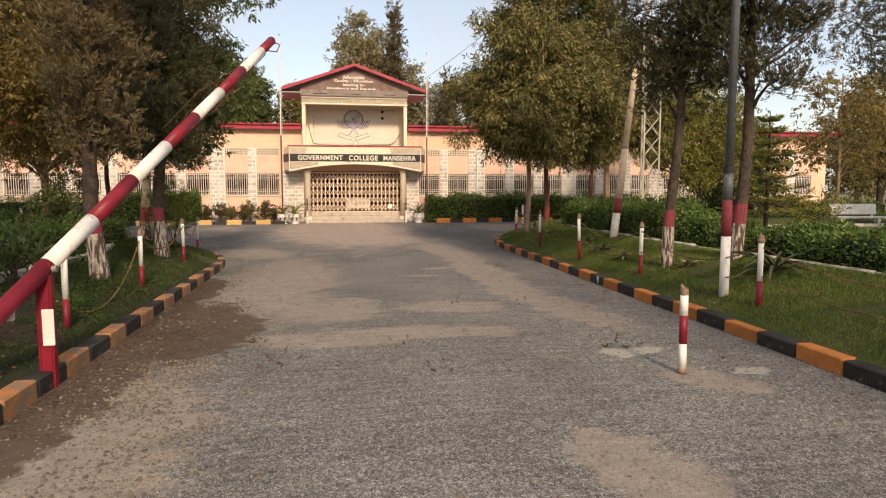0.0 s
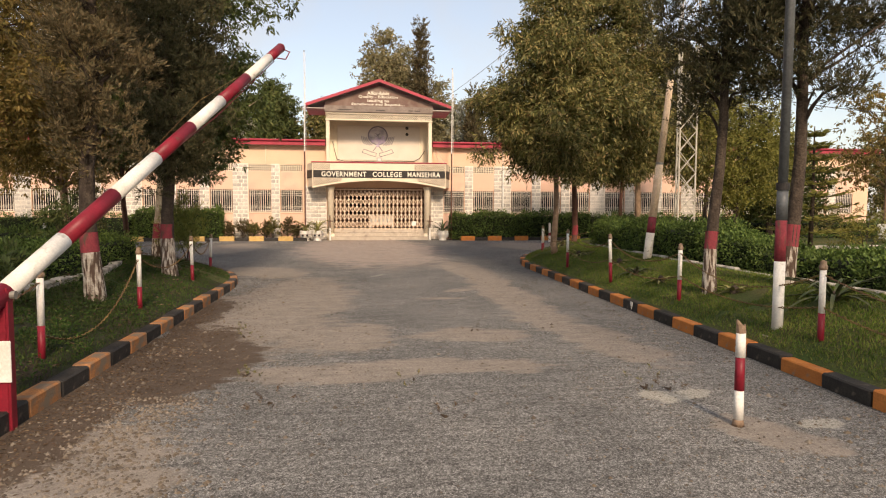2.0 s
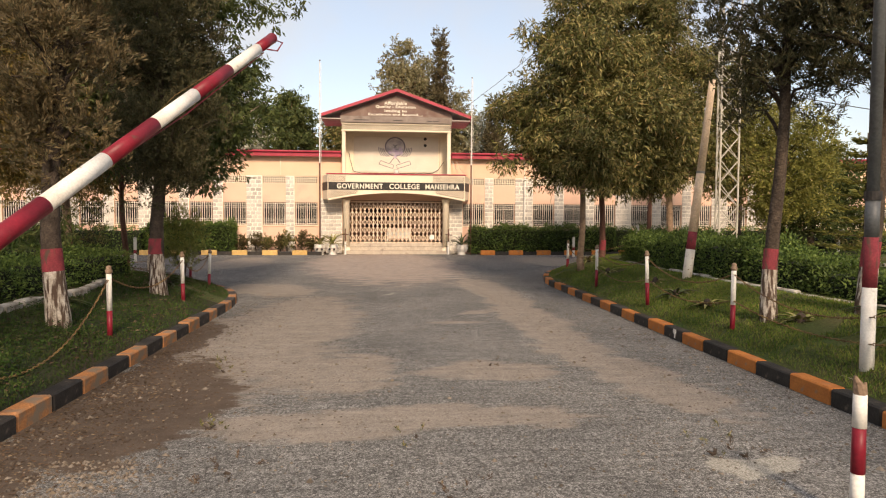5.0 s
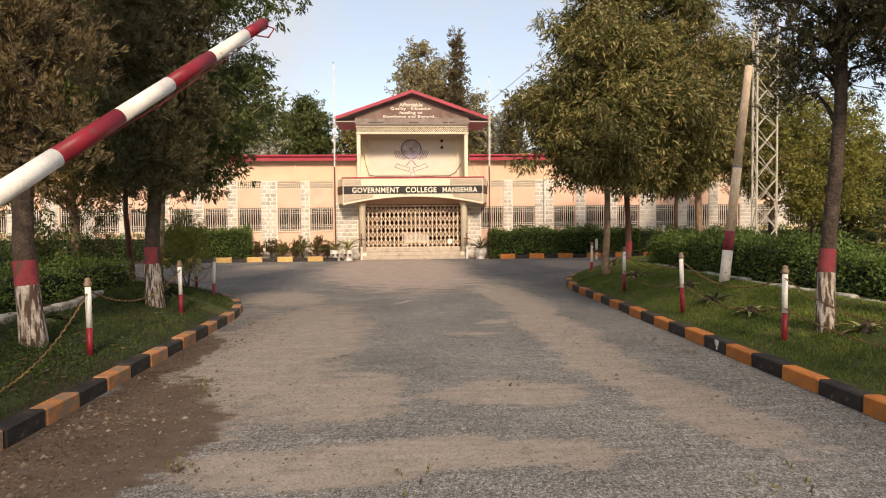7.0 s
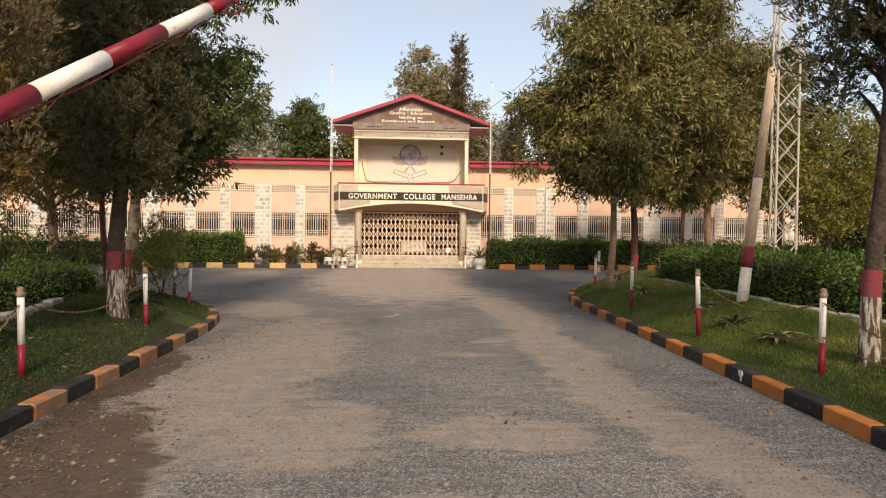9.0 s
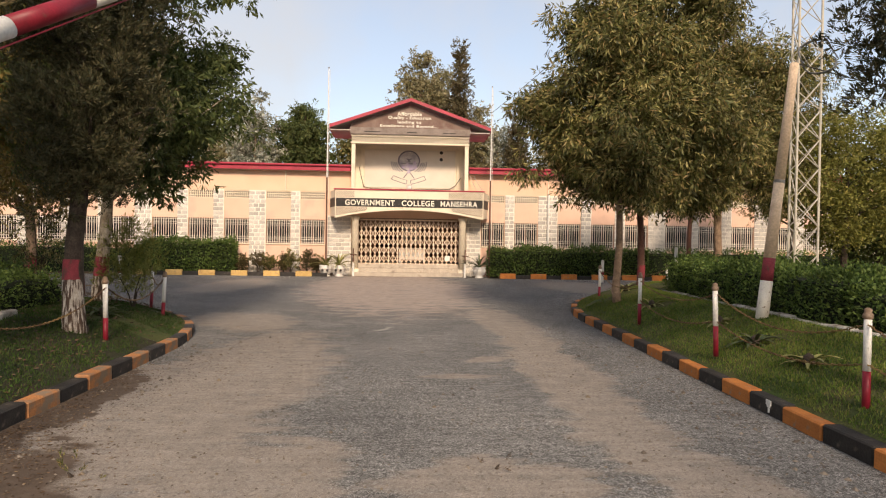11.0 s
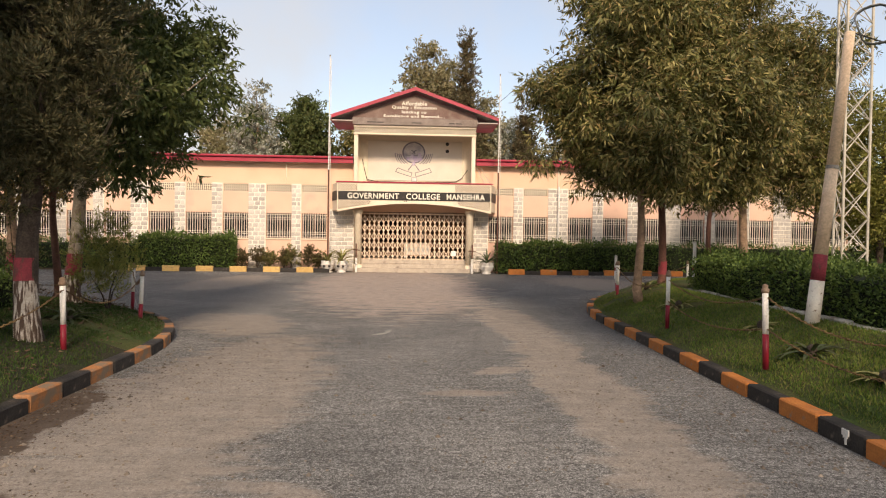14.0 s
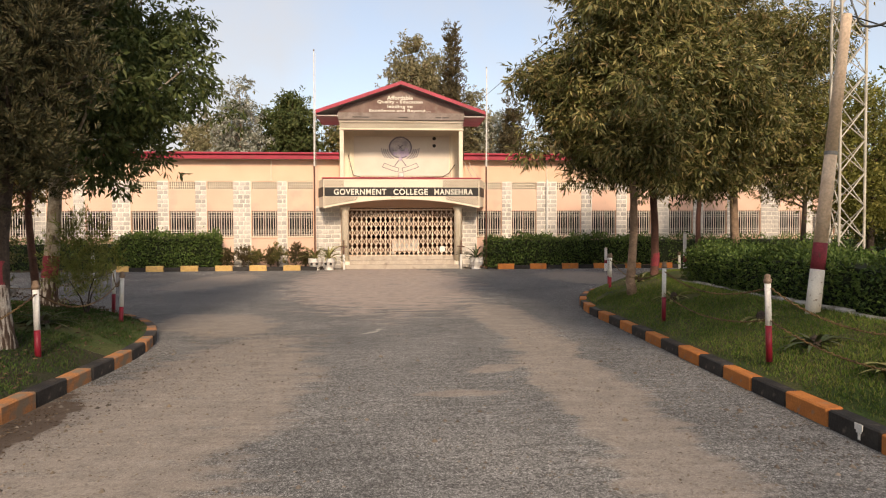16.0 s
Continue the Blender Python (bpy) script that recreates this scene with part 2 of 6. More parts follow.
M_MAST = material("pale_mast_paint", (0.60, 0.56, 0.48), (0.46, 0.42, 0.36), 4, 40, 0.15, 0.6, 0.1)
M_GREYPOLE = material("grey_painted_steel", (0.15, 0.16, 0.165), (0.11, 0.115, 0.12), 3, 40, 0.2, 0.5, 0.2)
M_POLEWOOD = material("rust_stained_concrete", (0.78, 0.60, 0.43), (0.62, 0.45, 0.31), 2.5, 35, 0.2, 0.9, bump=0.3, stain=(0.36, 0.18, 0.09), stain_scale=2.2, stain_at=(0.55, 0.78))
M_GRILLE = material("cream_iron_grille", (0.82, 0.76, 0.67), (0.70, 0.62, 0.53), 6, 50, 0.15, 0.6)
M_GATE = material("tan_iron_gate", (0.86, 0.68, 0.53), (0.72, 0.54, 0.40), 5, 50, 0.2, 0.55, 0.1, stain=(0.30, 0.14, 0.08), stain_scale=6, stain_at=(0.60, 0.74))
# near-black that puts the shade of rooms and recesses into the colour
M_DARK = material("unlit_interior_tone", (0.05, 0.042, 0.038), (0.03, 0.026, 0.024), 1.5, 20, 0.2, 0.9)
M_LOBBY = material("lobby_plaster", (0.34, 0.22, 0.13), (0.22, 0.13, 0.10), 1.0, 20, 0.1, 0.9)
M_TERRAZZO = material("worn_concrete_step", (0.52, 0.45, 0.37), (0.42, 0.36, 0.30), 3, 45, 0.25, 0.85, bump=0.3, stain=(0.28, 0.23, 0.19), stain_scale=4, stain_at=(0.58, 0.72))
M_CHAIN = material("yellow_brown_chain", (0.27, 0.17, 0.065), (0.11, 0.06, 0.035), 5, 60, 0.2, 0.6, 0.1)
M_SOIL = material("garden_soil", (0.13, 0.095, 0.065), (0.09, 0.065, 0.045), 4, 60, 0.35, 1.0, bump=0.6)
M_TURF = material("turf", (0.044, 0.074, 0.015), (0.10, 0.090, 0.034), 1.1, 45, 0.45, 1.0, bump=0.9, bump_scale=60)
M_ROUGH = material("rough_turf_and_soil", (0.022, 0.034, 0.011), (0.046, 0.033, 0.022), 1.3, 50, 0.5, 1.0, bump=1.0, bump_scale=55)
M_FIELD = material("dry_ground", (0.20, 0.16, 0.11), (0.12, 0.12, 0.06), 0.4, 25, 0.3, 1.0)
M_PANEL = material("pale_panel_paint", (0.70, 0.625, 0.54), (0.64, 0.57, 0.49), 1.2, 30, 0.06, 0.8, stain=(0.62, 0.54, 0.45), stain_scale=1.6, stain_at=(0.6, 0.85))
M_URN = material("white_urn_paint", (0.76, 0.73, 0.69), (0.66, 0.62, 0.57), 6, 50, 0.12, 0.5)
M_INK = material("grey_violet_ink", (0.13, 0.12, 0.15), (0.22, 0.19, 0.22), 5, 40, 0.2, 0.7)
M_LETTER = material("cream_lettering", (0.82, 0.78, 0.68), (0.74, 0.69, 0.58), 6, 50, 0.1, 0.6)
M_GLASS = bpy.data.materials.new("window_glass")
M_GLASS.use_nodes = True
M_GLASS.node_tree.nodes["Principled BSDF"].inputs["Base Color"].default_value = (0.012, 0.012, 0.014, 1)
M_GLASS.node_tree.nodes["Principled BSDF"].inputs["Roughness"].default_value = 0.12
M_GLASS.node_tree.nodes["Principled BSDF"].inputs["Specular IOR Level"].default_value = 0.06

M_LEAF_LANCE = leaf_material("olive_leaves", [(0.028, 0.032, 0.010), (0.138, 0.142, 0.042), (0.060, 0.070, 0.020), (0.40, 0.34, 0.135), (0.09, 0.10, 0.03), (0.32, 0.22, 0.095)], 0.22, 0.5, 0.25)
M_LEAF_GOLD = leaf_material("golden_brown_leaves", [(0.18, 0.14, 0.04), (0.30, 0.21, 0.065), (0.11, 0.10, 0.03), (0.24, 0.15, 0.055)], 0.3)
M_LEAF_CYP = leaf_material("dark_cypress_sprays", [(0.032, 0.036, 0.017), (0.060, 0.062, 0.027), (0.125, 0.102, 0.052), (0.042, 0.047, 0.021)], 0.1)
M_LEAF_CYPB = leaf_material("browning_cypress_sprays", [(0.10, 0.078, 0.042), (0.18, 0.13, 0.066), (0.070, 0.068, 0.032), (0.25, 0.175, 0.09)], 0.15)
M_LEAF_GREEN = leaf_material("green_leaves", [(0.050, 0.075, 0.026), (0.085, 0.115, 0.035), (0.135, 0.15, 0.05), (0.06, 0.085, 0.028)], 0.3)
M_LEAF_HEDGE = leaf_material("hedge_leaves", [(0.032, 0.062, 0.016), (0.080, 0.130, 0.030), (0.155, 0.215, 0.052), (0.050, 0.090, 0.020)], 0.25)
M_LEAF_JUNIPER = leaf_material("feathery_juniper", [(0.12, 0.15, 0.03), (0.20, 0.22, 0.05), (0.30, 0.28, 0.08), (0.15, 0.17, 0.04)], 0.3)
M_LEAF_LIGHT = leaf_material("yellow_green_leaves", [(0.10, 0.11, 0.028), (0.24, 0.23, 0.055), (0.16, 0.17, 0.04), (0.36, 0.31, 0.09)], 0.3)
M_LEAF_FAR = leaf_material("far_leaves", [(0.15, 0.15, 0.075), (0.30, 0.27, 0.14), (0.21, 0.185, 0.10), (0.44, 0.38, 0.23)], 0.3)
M_LEAF_BIRCH = leaf_material("silvery_leaves", [(0.24, 0.25, 0.18), (0.50, 0.50, 0.43), (0.15, 0.17, 0.11), (0.36, 0.37, 0.29)], 0.3)
M_LEAF_PENCIL = leaf_material("brown_green_cypress_leaves", [(0.070, 0.066, 0.034), (0.12, 0.105, 0.055), (0.18, 0.145, 0.08), (0.09, 0.085, 0.042)], 0.15)
M_GRASS = leaf_material("grass_blades", [(0.052, 0.100, 0.015), (0.098, 0.170, 0.025), (0.185, 0.230, 0.048), (0.21, 0.180, 0.066)], 0.25, 0.8)
# darker copy of the grass: the left bank's shade is put into the greens
M_GRASS_SHADED = leaf_material("shaded_grass_blades", [(0.020, 0.048, 0.010), (0.036, 0.076, 0.014), (0.062, 0.098, 0.022), (0.075, 0.070, 0.028)], 0.2, 0.85)
M_LITTER = leaf_material("dry_litter", [(0.075, 0.046, 0.030), (0.12, 0.078, 0.05), (0.055, 0.036, 0.026), (0.20, 0.145, 0.09)], 0.0, 0.9)
M_PEBBLE = leaf_material("loose_stones", [(0.12, 0.098, 0.078), (0.22, 0.185, 0.15), (0.08, 0.066, 0.055), (0.16, 0.125, 0.09)], 0.0, 0.9)
M_DRYSHRUB = leaf_material("reddish_shrub_leaves", [(0.10, 0.06, 0.03), (0.07, 0.075, 0.025), (0.15, 0.10, 0.045), (0.06, 0.05, 0.02)], 0.2)


def road_material():
    """Worn asphalt chippings with blown sand and soil lying on them in patches, and a far pinkish sand lane whose
    colour also holds sunlight.
    """
    m = bpy.data.materials.new("worn_asphalt_and_sand")
    m.use_nodes = True
    nd, lk = m.node_tree.nodes, m.node_tree.links
    b = nd["Principled BSDF"]
    b.inputs["Roughness"].default_value = 0.92
    b.inputs["Specular IOR Level"].default_value = 0.2
    tc = nd.new("ShaderNodeTexCoord")

    def noise_at(s, detail=5.0, vec=None, rough=0.55):
        t = nd.new("ShaderNodeTexNoise")
        t.inputs["Scale"].default_value = s
        t.inputs["Detail"].default_value = detail
        t.inputs["Roughness"].default_value = rough
        lk.new(vec or tc.outputs["Object"], t.inputs["Vector"])
        return t

    def rng_node(src, a, z, lo=0.0, hi=1.0):
        t = nd.new("ShaderNodeMapRange")
        t.inputs["From Min"].default_value, t.inputs["From Max"].default_value = a, z
        t.inputs["To Min"].default_value, t.inputs["To Max"].default_value = lo, hi
        lk.new(src, t.inputs["Value"])
        return t.outputs["Result"]

    def math_node(op, a, z):
        t = nd.new("ShaderNodeMath")
        t.operation = op
        for i, v in enumerate((a, z)):
            if isinstance(v, (int, float)):
                t.inputs[i].default_value = v
            else:
                lk.new(v, t.inputs[i])
        return t.outputs[0]

    def mix(fac, a, z, mode="MIX"):
        t = nd.new("ShaderNodeMixRGB")
        t.blend_type = mode
        for key, val in (("Fac", fac), ("Color1", a), ("Color2", z)):
            if isinstance(val, (int, float)):
                t.inputs[key].default_value = val
            elif isinstance(val, tuple):
                t.inputs[key].default_value = (*val, 1)
            else:
                lk.new(val, t.inputs[key])
        return t.outputs["Color"]

    # coordinates shaken by noise, so that the patches have ragged borders
    shake = noise_at(0.9, 6)
    add = nd.new("ShaderNodeMixRGB")
    add.blend_type = "LINEAR_LIGHT"
    add.inputs["Fac"].default_value = 0.55
    lk.new(tc.outputs["Object"], add.inputs["Color1"])
    lk.new(shake.outputs["Color"], add.inputs["Color2"])

    def blob(cx, cy, rx, ry, turn=0.0):
        mp = nd.new("ShaderNodeMapping")
        mp.vector_type = "TEXTURE"
        mp.inputs["Location"].default_value = (cx, cy, 0)
        mp.inputs["Rotation"].default_value = (0, 0, radians(turn))
        mp.inputs["Scale"].default_value = (rx, ry, 1000)
        lk.new(add.outputs["Color"], mp.inputs["Vector"])
        g = nd.new("ShaderNodeTexGradient")
        g.gradient_type = "SPHERICAL"
        lk.new(mp.outputs["Vector"], g.inputs["Vector"])
        return rng_node(g.outputs["Fac"], 0.0, 0.45)

    def most(blobs):
        out = blobs[0]
        for x in blobs[1:]:
            out = math_node("MAXIMUM", out, x)
        return out

    sand = most([blob(*v) for v in ((-1.55, 11.6, 1.45, 5.6, -3), (-0.55, 8.7, 1.0, 1.25, 10), (0.0, 6.98, 2.1, 0.5, 2), (1.12, 8.65, 0.85, 0.68, 10), (2.75, 8.1, 0.62, 1.7, 12), (1.32, 3.4, 0.55, 0.75), (-2.1, 4.2, 0.95, 2.3, 6),
                                    (2.75, 4.9, 0.40, 0.55, 20), (1.1, 12.0, 0.55, 0.22), (1.75, 13.1, 0.4, 0.25, 20), (-2.7, 17.2, 1.3, 2.2, 30), (-5.6, 27.5, 1.6, 5.0), (7.5, 28.0, 2.5, 4.5),
                                    (2.5, 12.2, 0.66, 5.6, -1), (2.55, 17.4, 0.8, 3.8, 3))])
    # pinkish sand lane far off; its colour is also paled for the sun on it
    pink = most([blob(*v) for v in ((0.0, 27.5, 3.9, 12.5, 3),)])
    soil = most([blob(*v) for v in ((-2.2, 7.7, 1.05, 2.3, 3), (-2.55, 5.2, 0.5, 2.4), (-2.65, 10.5, 0.4, 2.5))])
    cement = most([blob(*v) for v in ((3.3, 5.05, 0.34, 0.2), (2.55, 5.95, 0.5, 0.2, 10), (0.05, 16.0, 0.42, 0.10, 60))])

    chips = nd.new("ShaderNodeTexVoronoi")
    chips.inputs["Scale"].default_value = 135
    lk.new(tc.outputs["Object"], chips.inputs["Vector"])
    hue = nd.new("ShaderNodeRGBToBW")
    lk.new(chips.outputs["Color"], hue.inputs["Color"])
    stones = nd.new("ShaderNodeTexVoronoi")
    stones.inputs["Scale"].default_value = 52
    lk.new(tc.outputs["Object"], stones.inputs["Vector"])
    shade = nd.new("ShaderNodeRGBToBW")
    lk.new(stones.outputs["Color"], shade.inputs["Color"])
    rim = rng_node(chips.outputs["Distance"], 0.25, 0.7, 1.12, 0.5)
    big = noise_at(0.55, 6)
    mid = noise_at(4.2, 9, None, 0.68)
    fine = noise_at(150, 3)
    tar = mix(rng_node(big.outputs["Fac"], 0.35, 0.65), (0.160, 0.158, 0.154), (0.225, 0.218, 0.207))
    tar = mix(1.0, tar, rng_node(hue.outputs[0], 0.2, 0.85, 0.50, 1.75), "MULTIPLY")
    tar = mix(1.0, tar, rim, "MULTIPLY")
    tar = mix(1.0, tar, rng_node(shade.outputs[0], 0.2, 0.85, 0.64, 1.44), "MULTIPLY")
    streaks = nd.new("ShaderNodeMapping")
    streaks.inputs["Rotation"].default_value = (0, 0, radians(-4))
    streaks.inputs["Scale"].default_value = (0.7, 5.0, 1)
    lk.new(tc.outputs["Object"], streaks.inputs["Vector"])
    worn = noise_at(2.4, 8, streaks.outputs["Vector"], 0.65)
    tar = mix(1.0, tar, rng_node(worn.outputs["Fac"], 0.35, 0.66, 0.80, 1.28), "MULTIPLY")
    dust = mix(rng_node(mid.outputs["Fac"], 0.35, 0.7), (0.330, 0.278, 0.232), (0.236, 0.203, 0.174))
    dust = mix(1.0, dust, rng_node(worn.outputs["Fac"], 0.35, 0.66, 0.93, 1.07), "MULTIPLY")
    dust = mix(1.0, dust, rng_node(fine.outputs["Fac"], 0.3, 0.7, 0.62, 1.38), "MULTIPLY")
    dust = mix(1.0, dust, rng_node(shade.outputs[0], 0.1, 0.3, 0.72, 1.0), "MULTIPLY")
    lay = nd.new("ShaderNodeMapping")
    lay.inputs["Scale"].default_value = (0.8, 3.4, 1)
    lk.new(tc.outputs["Object"], lay.inputs["Vector"])
    drift = noise_at(1.5, 8, lay.outputs["Vector"], 0.62)
    edge = math_node("ADD", math_node("MULTIPLY", rng_node(mid.outputs["Fac"], 0.3, 0.7), 0.45), math_node("MULTIPLY", hue.outputs[0], 0.22))
    edge = math_node("ADD", edge, math_node("MULTIPLY", rng_node(drift.outputs["Fac"], 0.36, 0.64), 0.90))
    fac = rng_node(math_node("SUBTRACT", math_node("MULTIPLY", sand, 1.48), edge), -0.26, 0.42, 0.03, 0.74)
    col = mix(fac, tar, dust)
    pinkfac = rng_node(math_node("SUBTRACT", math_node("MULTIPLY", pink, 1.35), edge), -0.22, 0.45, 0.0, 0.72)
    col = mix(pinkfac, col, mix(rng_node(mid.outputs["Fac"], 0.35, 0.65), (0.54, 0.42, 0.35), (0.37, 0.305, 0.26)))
    soilfac = rng_node(math_node("SUBTRACT", math_node("MULTIPLY", soil, 1.9), edge), 0.0, 0.5, 0.0, 0.94)
    col = mix(soilfac, col, mix(rng_node(mid.outputs["Fac"], 0.3, 0.7), (0.064, 0.045, 0.033), (0.120, 0.088, 0.066)))
    cemfac = rng_node(math_node("SUBTRACT", math_node("MULTIPLY", cement, 1.5), edge), 0.15, 0.55, 0.0, 0.75)
    col = mix(cemfac, col, mix(rng_node(hue.outputs[0], 0.3, 0.7), (0.28, 0.265, 0.225), (0.52, 0.49, 0.43)))
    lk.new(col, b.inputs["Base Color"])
    bp = nd.new("ShaderNodeBump")
    bp.inputs["Strength"].default_value = 0.7
    bp.inputs["Distance"].default_value = 0.014
    lk.new(math_node("ADD", math_node("MULTIPLY", hue.outputs[0], math_node("SUBTRACT", 1.0, fac)), mid.outputs["Fac"]), bp.inputs["Height"])
    lk.new(bp.outputs["Normal"], b.inputs["Normal"])
    return m


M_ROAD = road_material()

# ---- ground, road and lawns ----
bm = bmesh.new()
bmesh.ops.create_grid(bm, x_segments=8, y_segments=8, size=1500)
bmesh.ops.translate(bm, verts=bm.verts, vec=(0, 400, -0.04))
tagged(part("ground", bm, M_FIELD, None), "dry earth and sparse grass reaching the horizon", "ground", kind="structure")
bm = bmesh.new()
bmesh.ops.create_grid(bm, x_segments=60, y_segments=40, size=1, matrix=Matrix.Translation((2, 8, 0)) @ Matrix.Diagonal((44, 26.9, 1, 1)))
for v in bm.verts:
    v.co.z = 0.012 * noise.noise(v.co * 0.35)
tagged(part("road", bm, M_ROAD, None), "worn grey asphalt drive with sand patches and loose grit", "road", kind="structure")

KERB_H, KERB_W = 0.15, 0.16


def right_edge(s):
    """The right kerb's foot, by metres along it from y = -8."""
    y = -8 + s
    if y < 17.0:
        return Vector((3.86 + 0.032 * (y - 4), y, 0))
    a = min((s - 25.0) / 7.6, 1.0) * radians(82)
    c = Vector((4.276 + 3.6, 17.0, 0))
    if s - 25.0 <= 7.6:
        return c + Vector((-3.6 * math.cos(a) * 1.0, 3.6 * math.sin(a) * 1.72, 0))
    e = c + Vector((-3.6 * math.cos(a), 3.6 * math.sin(a) * 1.72, 0))
    return e + Vector((s - 32.6, 0.06 * (s - 32.6), 0))


def left_edge(s):
    """The left kerb's foot, by metres along it from y = -8."""
    y = -8 + s
    if y < 13.6:
        return Vector((-2.76 - 0.004 * (y - 5), y, 0))
    q = s - 21.6
    if q <= 6.2:
        a = q / 6.2 * radians(80)
        return Vector((-2.794 - 3.2 * (1 - math.cos(a)), 13.6 + 3.2 * math.sin(a) * 1.45, 0))
    a = radians(80)
    return Vector((-2.794 - 3.2 * (1 - math.cos(a)) - (q - 6.2), 13.6 + 3.2 * math.sin(a) * 1.45 + 0.1 * (q - 6.2), 0))


def kerb(name, edge, total, phase, length, inward, colours, label):
    root = thing(name, Matrix(), label, "kerb", kind="structure")
    bms = []
    for mt in colours:
        bm = box(bmesh.new(), 0, length - 0.012, 0, KERB_W, -0.05, KERB_H, 0.014)
        me = bpy.data.meshes.new("kerb_block")
        bm.to_mesh(me)
        bm.free()
        me.materials.append(mt)
        bms.append(me)
    k, s = 0, phase
    r = random.Random(name)
    while s + length < total:
        p, q = edge(s), edge(s + length)
        d = (q - p).normalized()
        ob = new("kerb_block", bms[k % 2])
        ob.parent = root
        n = Vector((-d.y, d.x, 0)) * inward
        x = d if inward > 0 else -d
        start = p if inward > 0 else q
        mm = Matrix.Identity(4)
        y = Vector((-x.y, x.x, 0))
        for i, col in enumerate((x, y, Vector((0, 0, 1)))):
            for j in range(3):
                mm[j][i] = col[j]
        mm.translation = start + Vector((0, 0, r.uniform(-0.012, 0.010)))
        ob.matrix_basis = mm @ pose(0, 0, 0, r.uniform(-1.5, 1.5), 0, r.uniform(-0.8, 0.8))
        k += 1
        s += length
    return root


kerb("kerb_right", right_edge, 47, 0.83, 0.595, -1, (M_ORANGE, M_KBLACK), "orange and black painted kerb stones along the drive")
kerb("kerb_left", left_edge, 40, 0.295, 0.5425, 1, (M_KBLACK, M_ORANGEW), "worn orange and black painted kerb stones beside the drive")


def rise_right(d):
    """Height of the right bank by distance from the kerb's foot."""
    pts = ((0, 0.10), (0.16, 0.15), (0.45, 0.28), (0.8, 0.39), (1.6, 0.62), (2.2, 0.64), (4.0, 0.55), (8, 0.32), (60, 0.25))
    for (a, za), (b, zb) in zip(pts, pts[1:]):
        if d <= b:
            return za + (zb - za) * (d - a) / (b - a)
    return pts[-1][1]


def rise_left(d):
    pts = ((0, 0.09), (0.16, 0.14), (0.45, 0.25), (0.95, 0.39), (2.1, 0.56), (4.0, 0.58), (60, 0.3))
    for (a, za), (b, zb) in zip(pts, pts[1:]):
        if d <= b:
            return za + (zb - za) * (d - a) / (b - a)
    return pts[-1][1]


def bank(name, edge, total, inward, rise, widths, mat, label):
    """A raised lawn that starts at the kerb."""
    bm = bmesh.new()
    rows = []
    n = int(total / 0.4)
    for i in range(n + 1):
        s = i * total / n
        p, q = edge(s), edge(s + 0.05)
        d = (q - p).normalized()
        nrm = Vector((-d.y, d.x, 0)) * inward
        row = []
        for w in widths:
            v = p + nrm * w
            v.z = rise(w) + (0.025 * noise.noise(v * 1.7) if w > 0.2 else 0)
            row.append(bm.verts.new(v))
        rows.append(row)
    for a, b in zip(rows, rows[1:]):
        for k in range(len(widths) - 1):
            bm.faces.new((a[k], a[k + 1], b[k + 1], b[k]))
    return tagged(part(name, bm, mat, None, smooth=True), label, "lawn", kind="structure")


W_NEAR = [0.13, 0.3, 0.45, 0.6, 0.8, 1.0, 1.2, 1.4, 1.6, 1.8, 2.2]
bank("lawn_right", right_edge, 25.0, -1, rise_right, W_NEAR + [3, 4, 6, 8, 12, 20, 34], M_TURF, "green grass bank rising from the kerb, thin in places")
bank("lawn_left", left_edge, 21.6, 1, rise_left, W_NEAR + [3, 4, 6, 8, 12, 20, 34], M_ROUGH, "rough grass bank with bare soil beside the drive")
# the rounded ends of both lawns, as fans round the curve
for nm, edge, s0, s1, centre, rise, lab in (("lawn_right_end", right_edge, 25.0, 47.0, Vector((7.9, 17.0, 0)), rise_right, "grass at the rounded end of the lawn"),
                                            ("lawn_left_end", left_edge, 21.6, 40.0, Vector((-6.0, 13.6, 0)), rise_left, "grass at the rounded end of the lawn")):
    bm = bmesh.new()
    rows = []
    for i in range(41):
        p = edge(s0 + (s1 - s0) * i / 40)
        c = Vector((max(centre.x, p.x) if centre.x > 0 else min(centre.x, p.x), centre.y, 0))
        row = []
        for f in (0.03, 0.1, 0.18, 0.28, 0.4, 0.6, 0.8, 1.0):
            v = p.lerp(c, f)
            v.z = rise((v - p).length) + 0.02 * noise.noise(v * 1.7)
            row.append(bm.verts.new(v))
        rows.append(row)
    for a, b in zip(rows, rows[1:]):
        for k in range(7):
            bm.faces.new((a[k], a[k + 1], b[k + 1], b[k]))
    tagged(part(nm, bm, M_TURF, None, smooth=True), lab, "lawn", kind="structure")

# ---- the college building ----
WALL_Y = 35.0
B = pose(-0.145, WALL_Y, 0)        # the facade's own axes: x along it, y into the house
college = thing("college_building", B, "long single-storey peach college with stone pilasters and gabled porch", "building")
WIN_W, SILL, HEAD, VENT0, VENT1, EAVE = 1.15, 1.48, 2.64, 3.62, 3.98, 4.92
win_x = [-4.34, -5.96]
for g in range(4):
    win_x += [-11.27 - 5.31 * g + 1.67 * k for k in range(3)]
win_x += [4.38, 6.02]
for g in range(4):
    win_x += [8.16 + 5.44 * g + 1.69 * k for k in range(3)]
win_x.sort()
X_LEFT, X_RIGHT = win_x[0] - 1.0, win_x[-1] + WIN_W + 1.0
GX0, GX1 = -1.62, 3.36             # gate opening

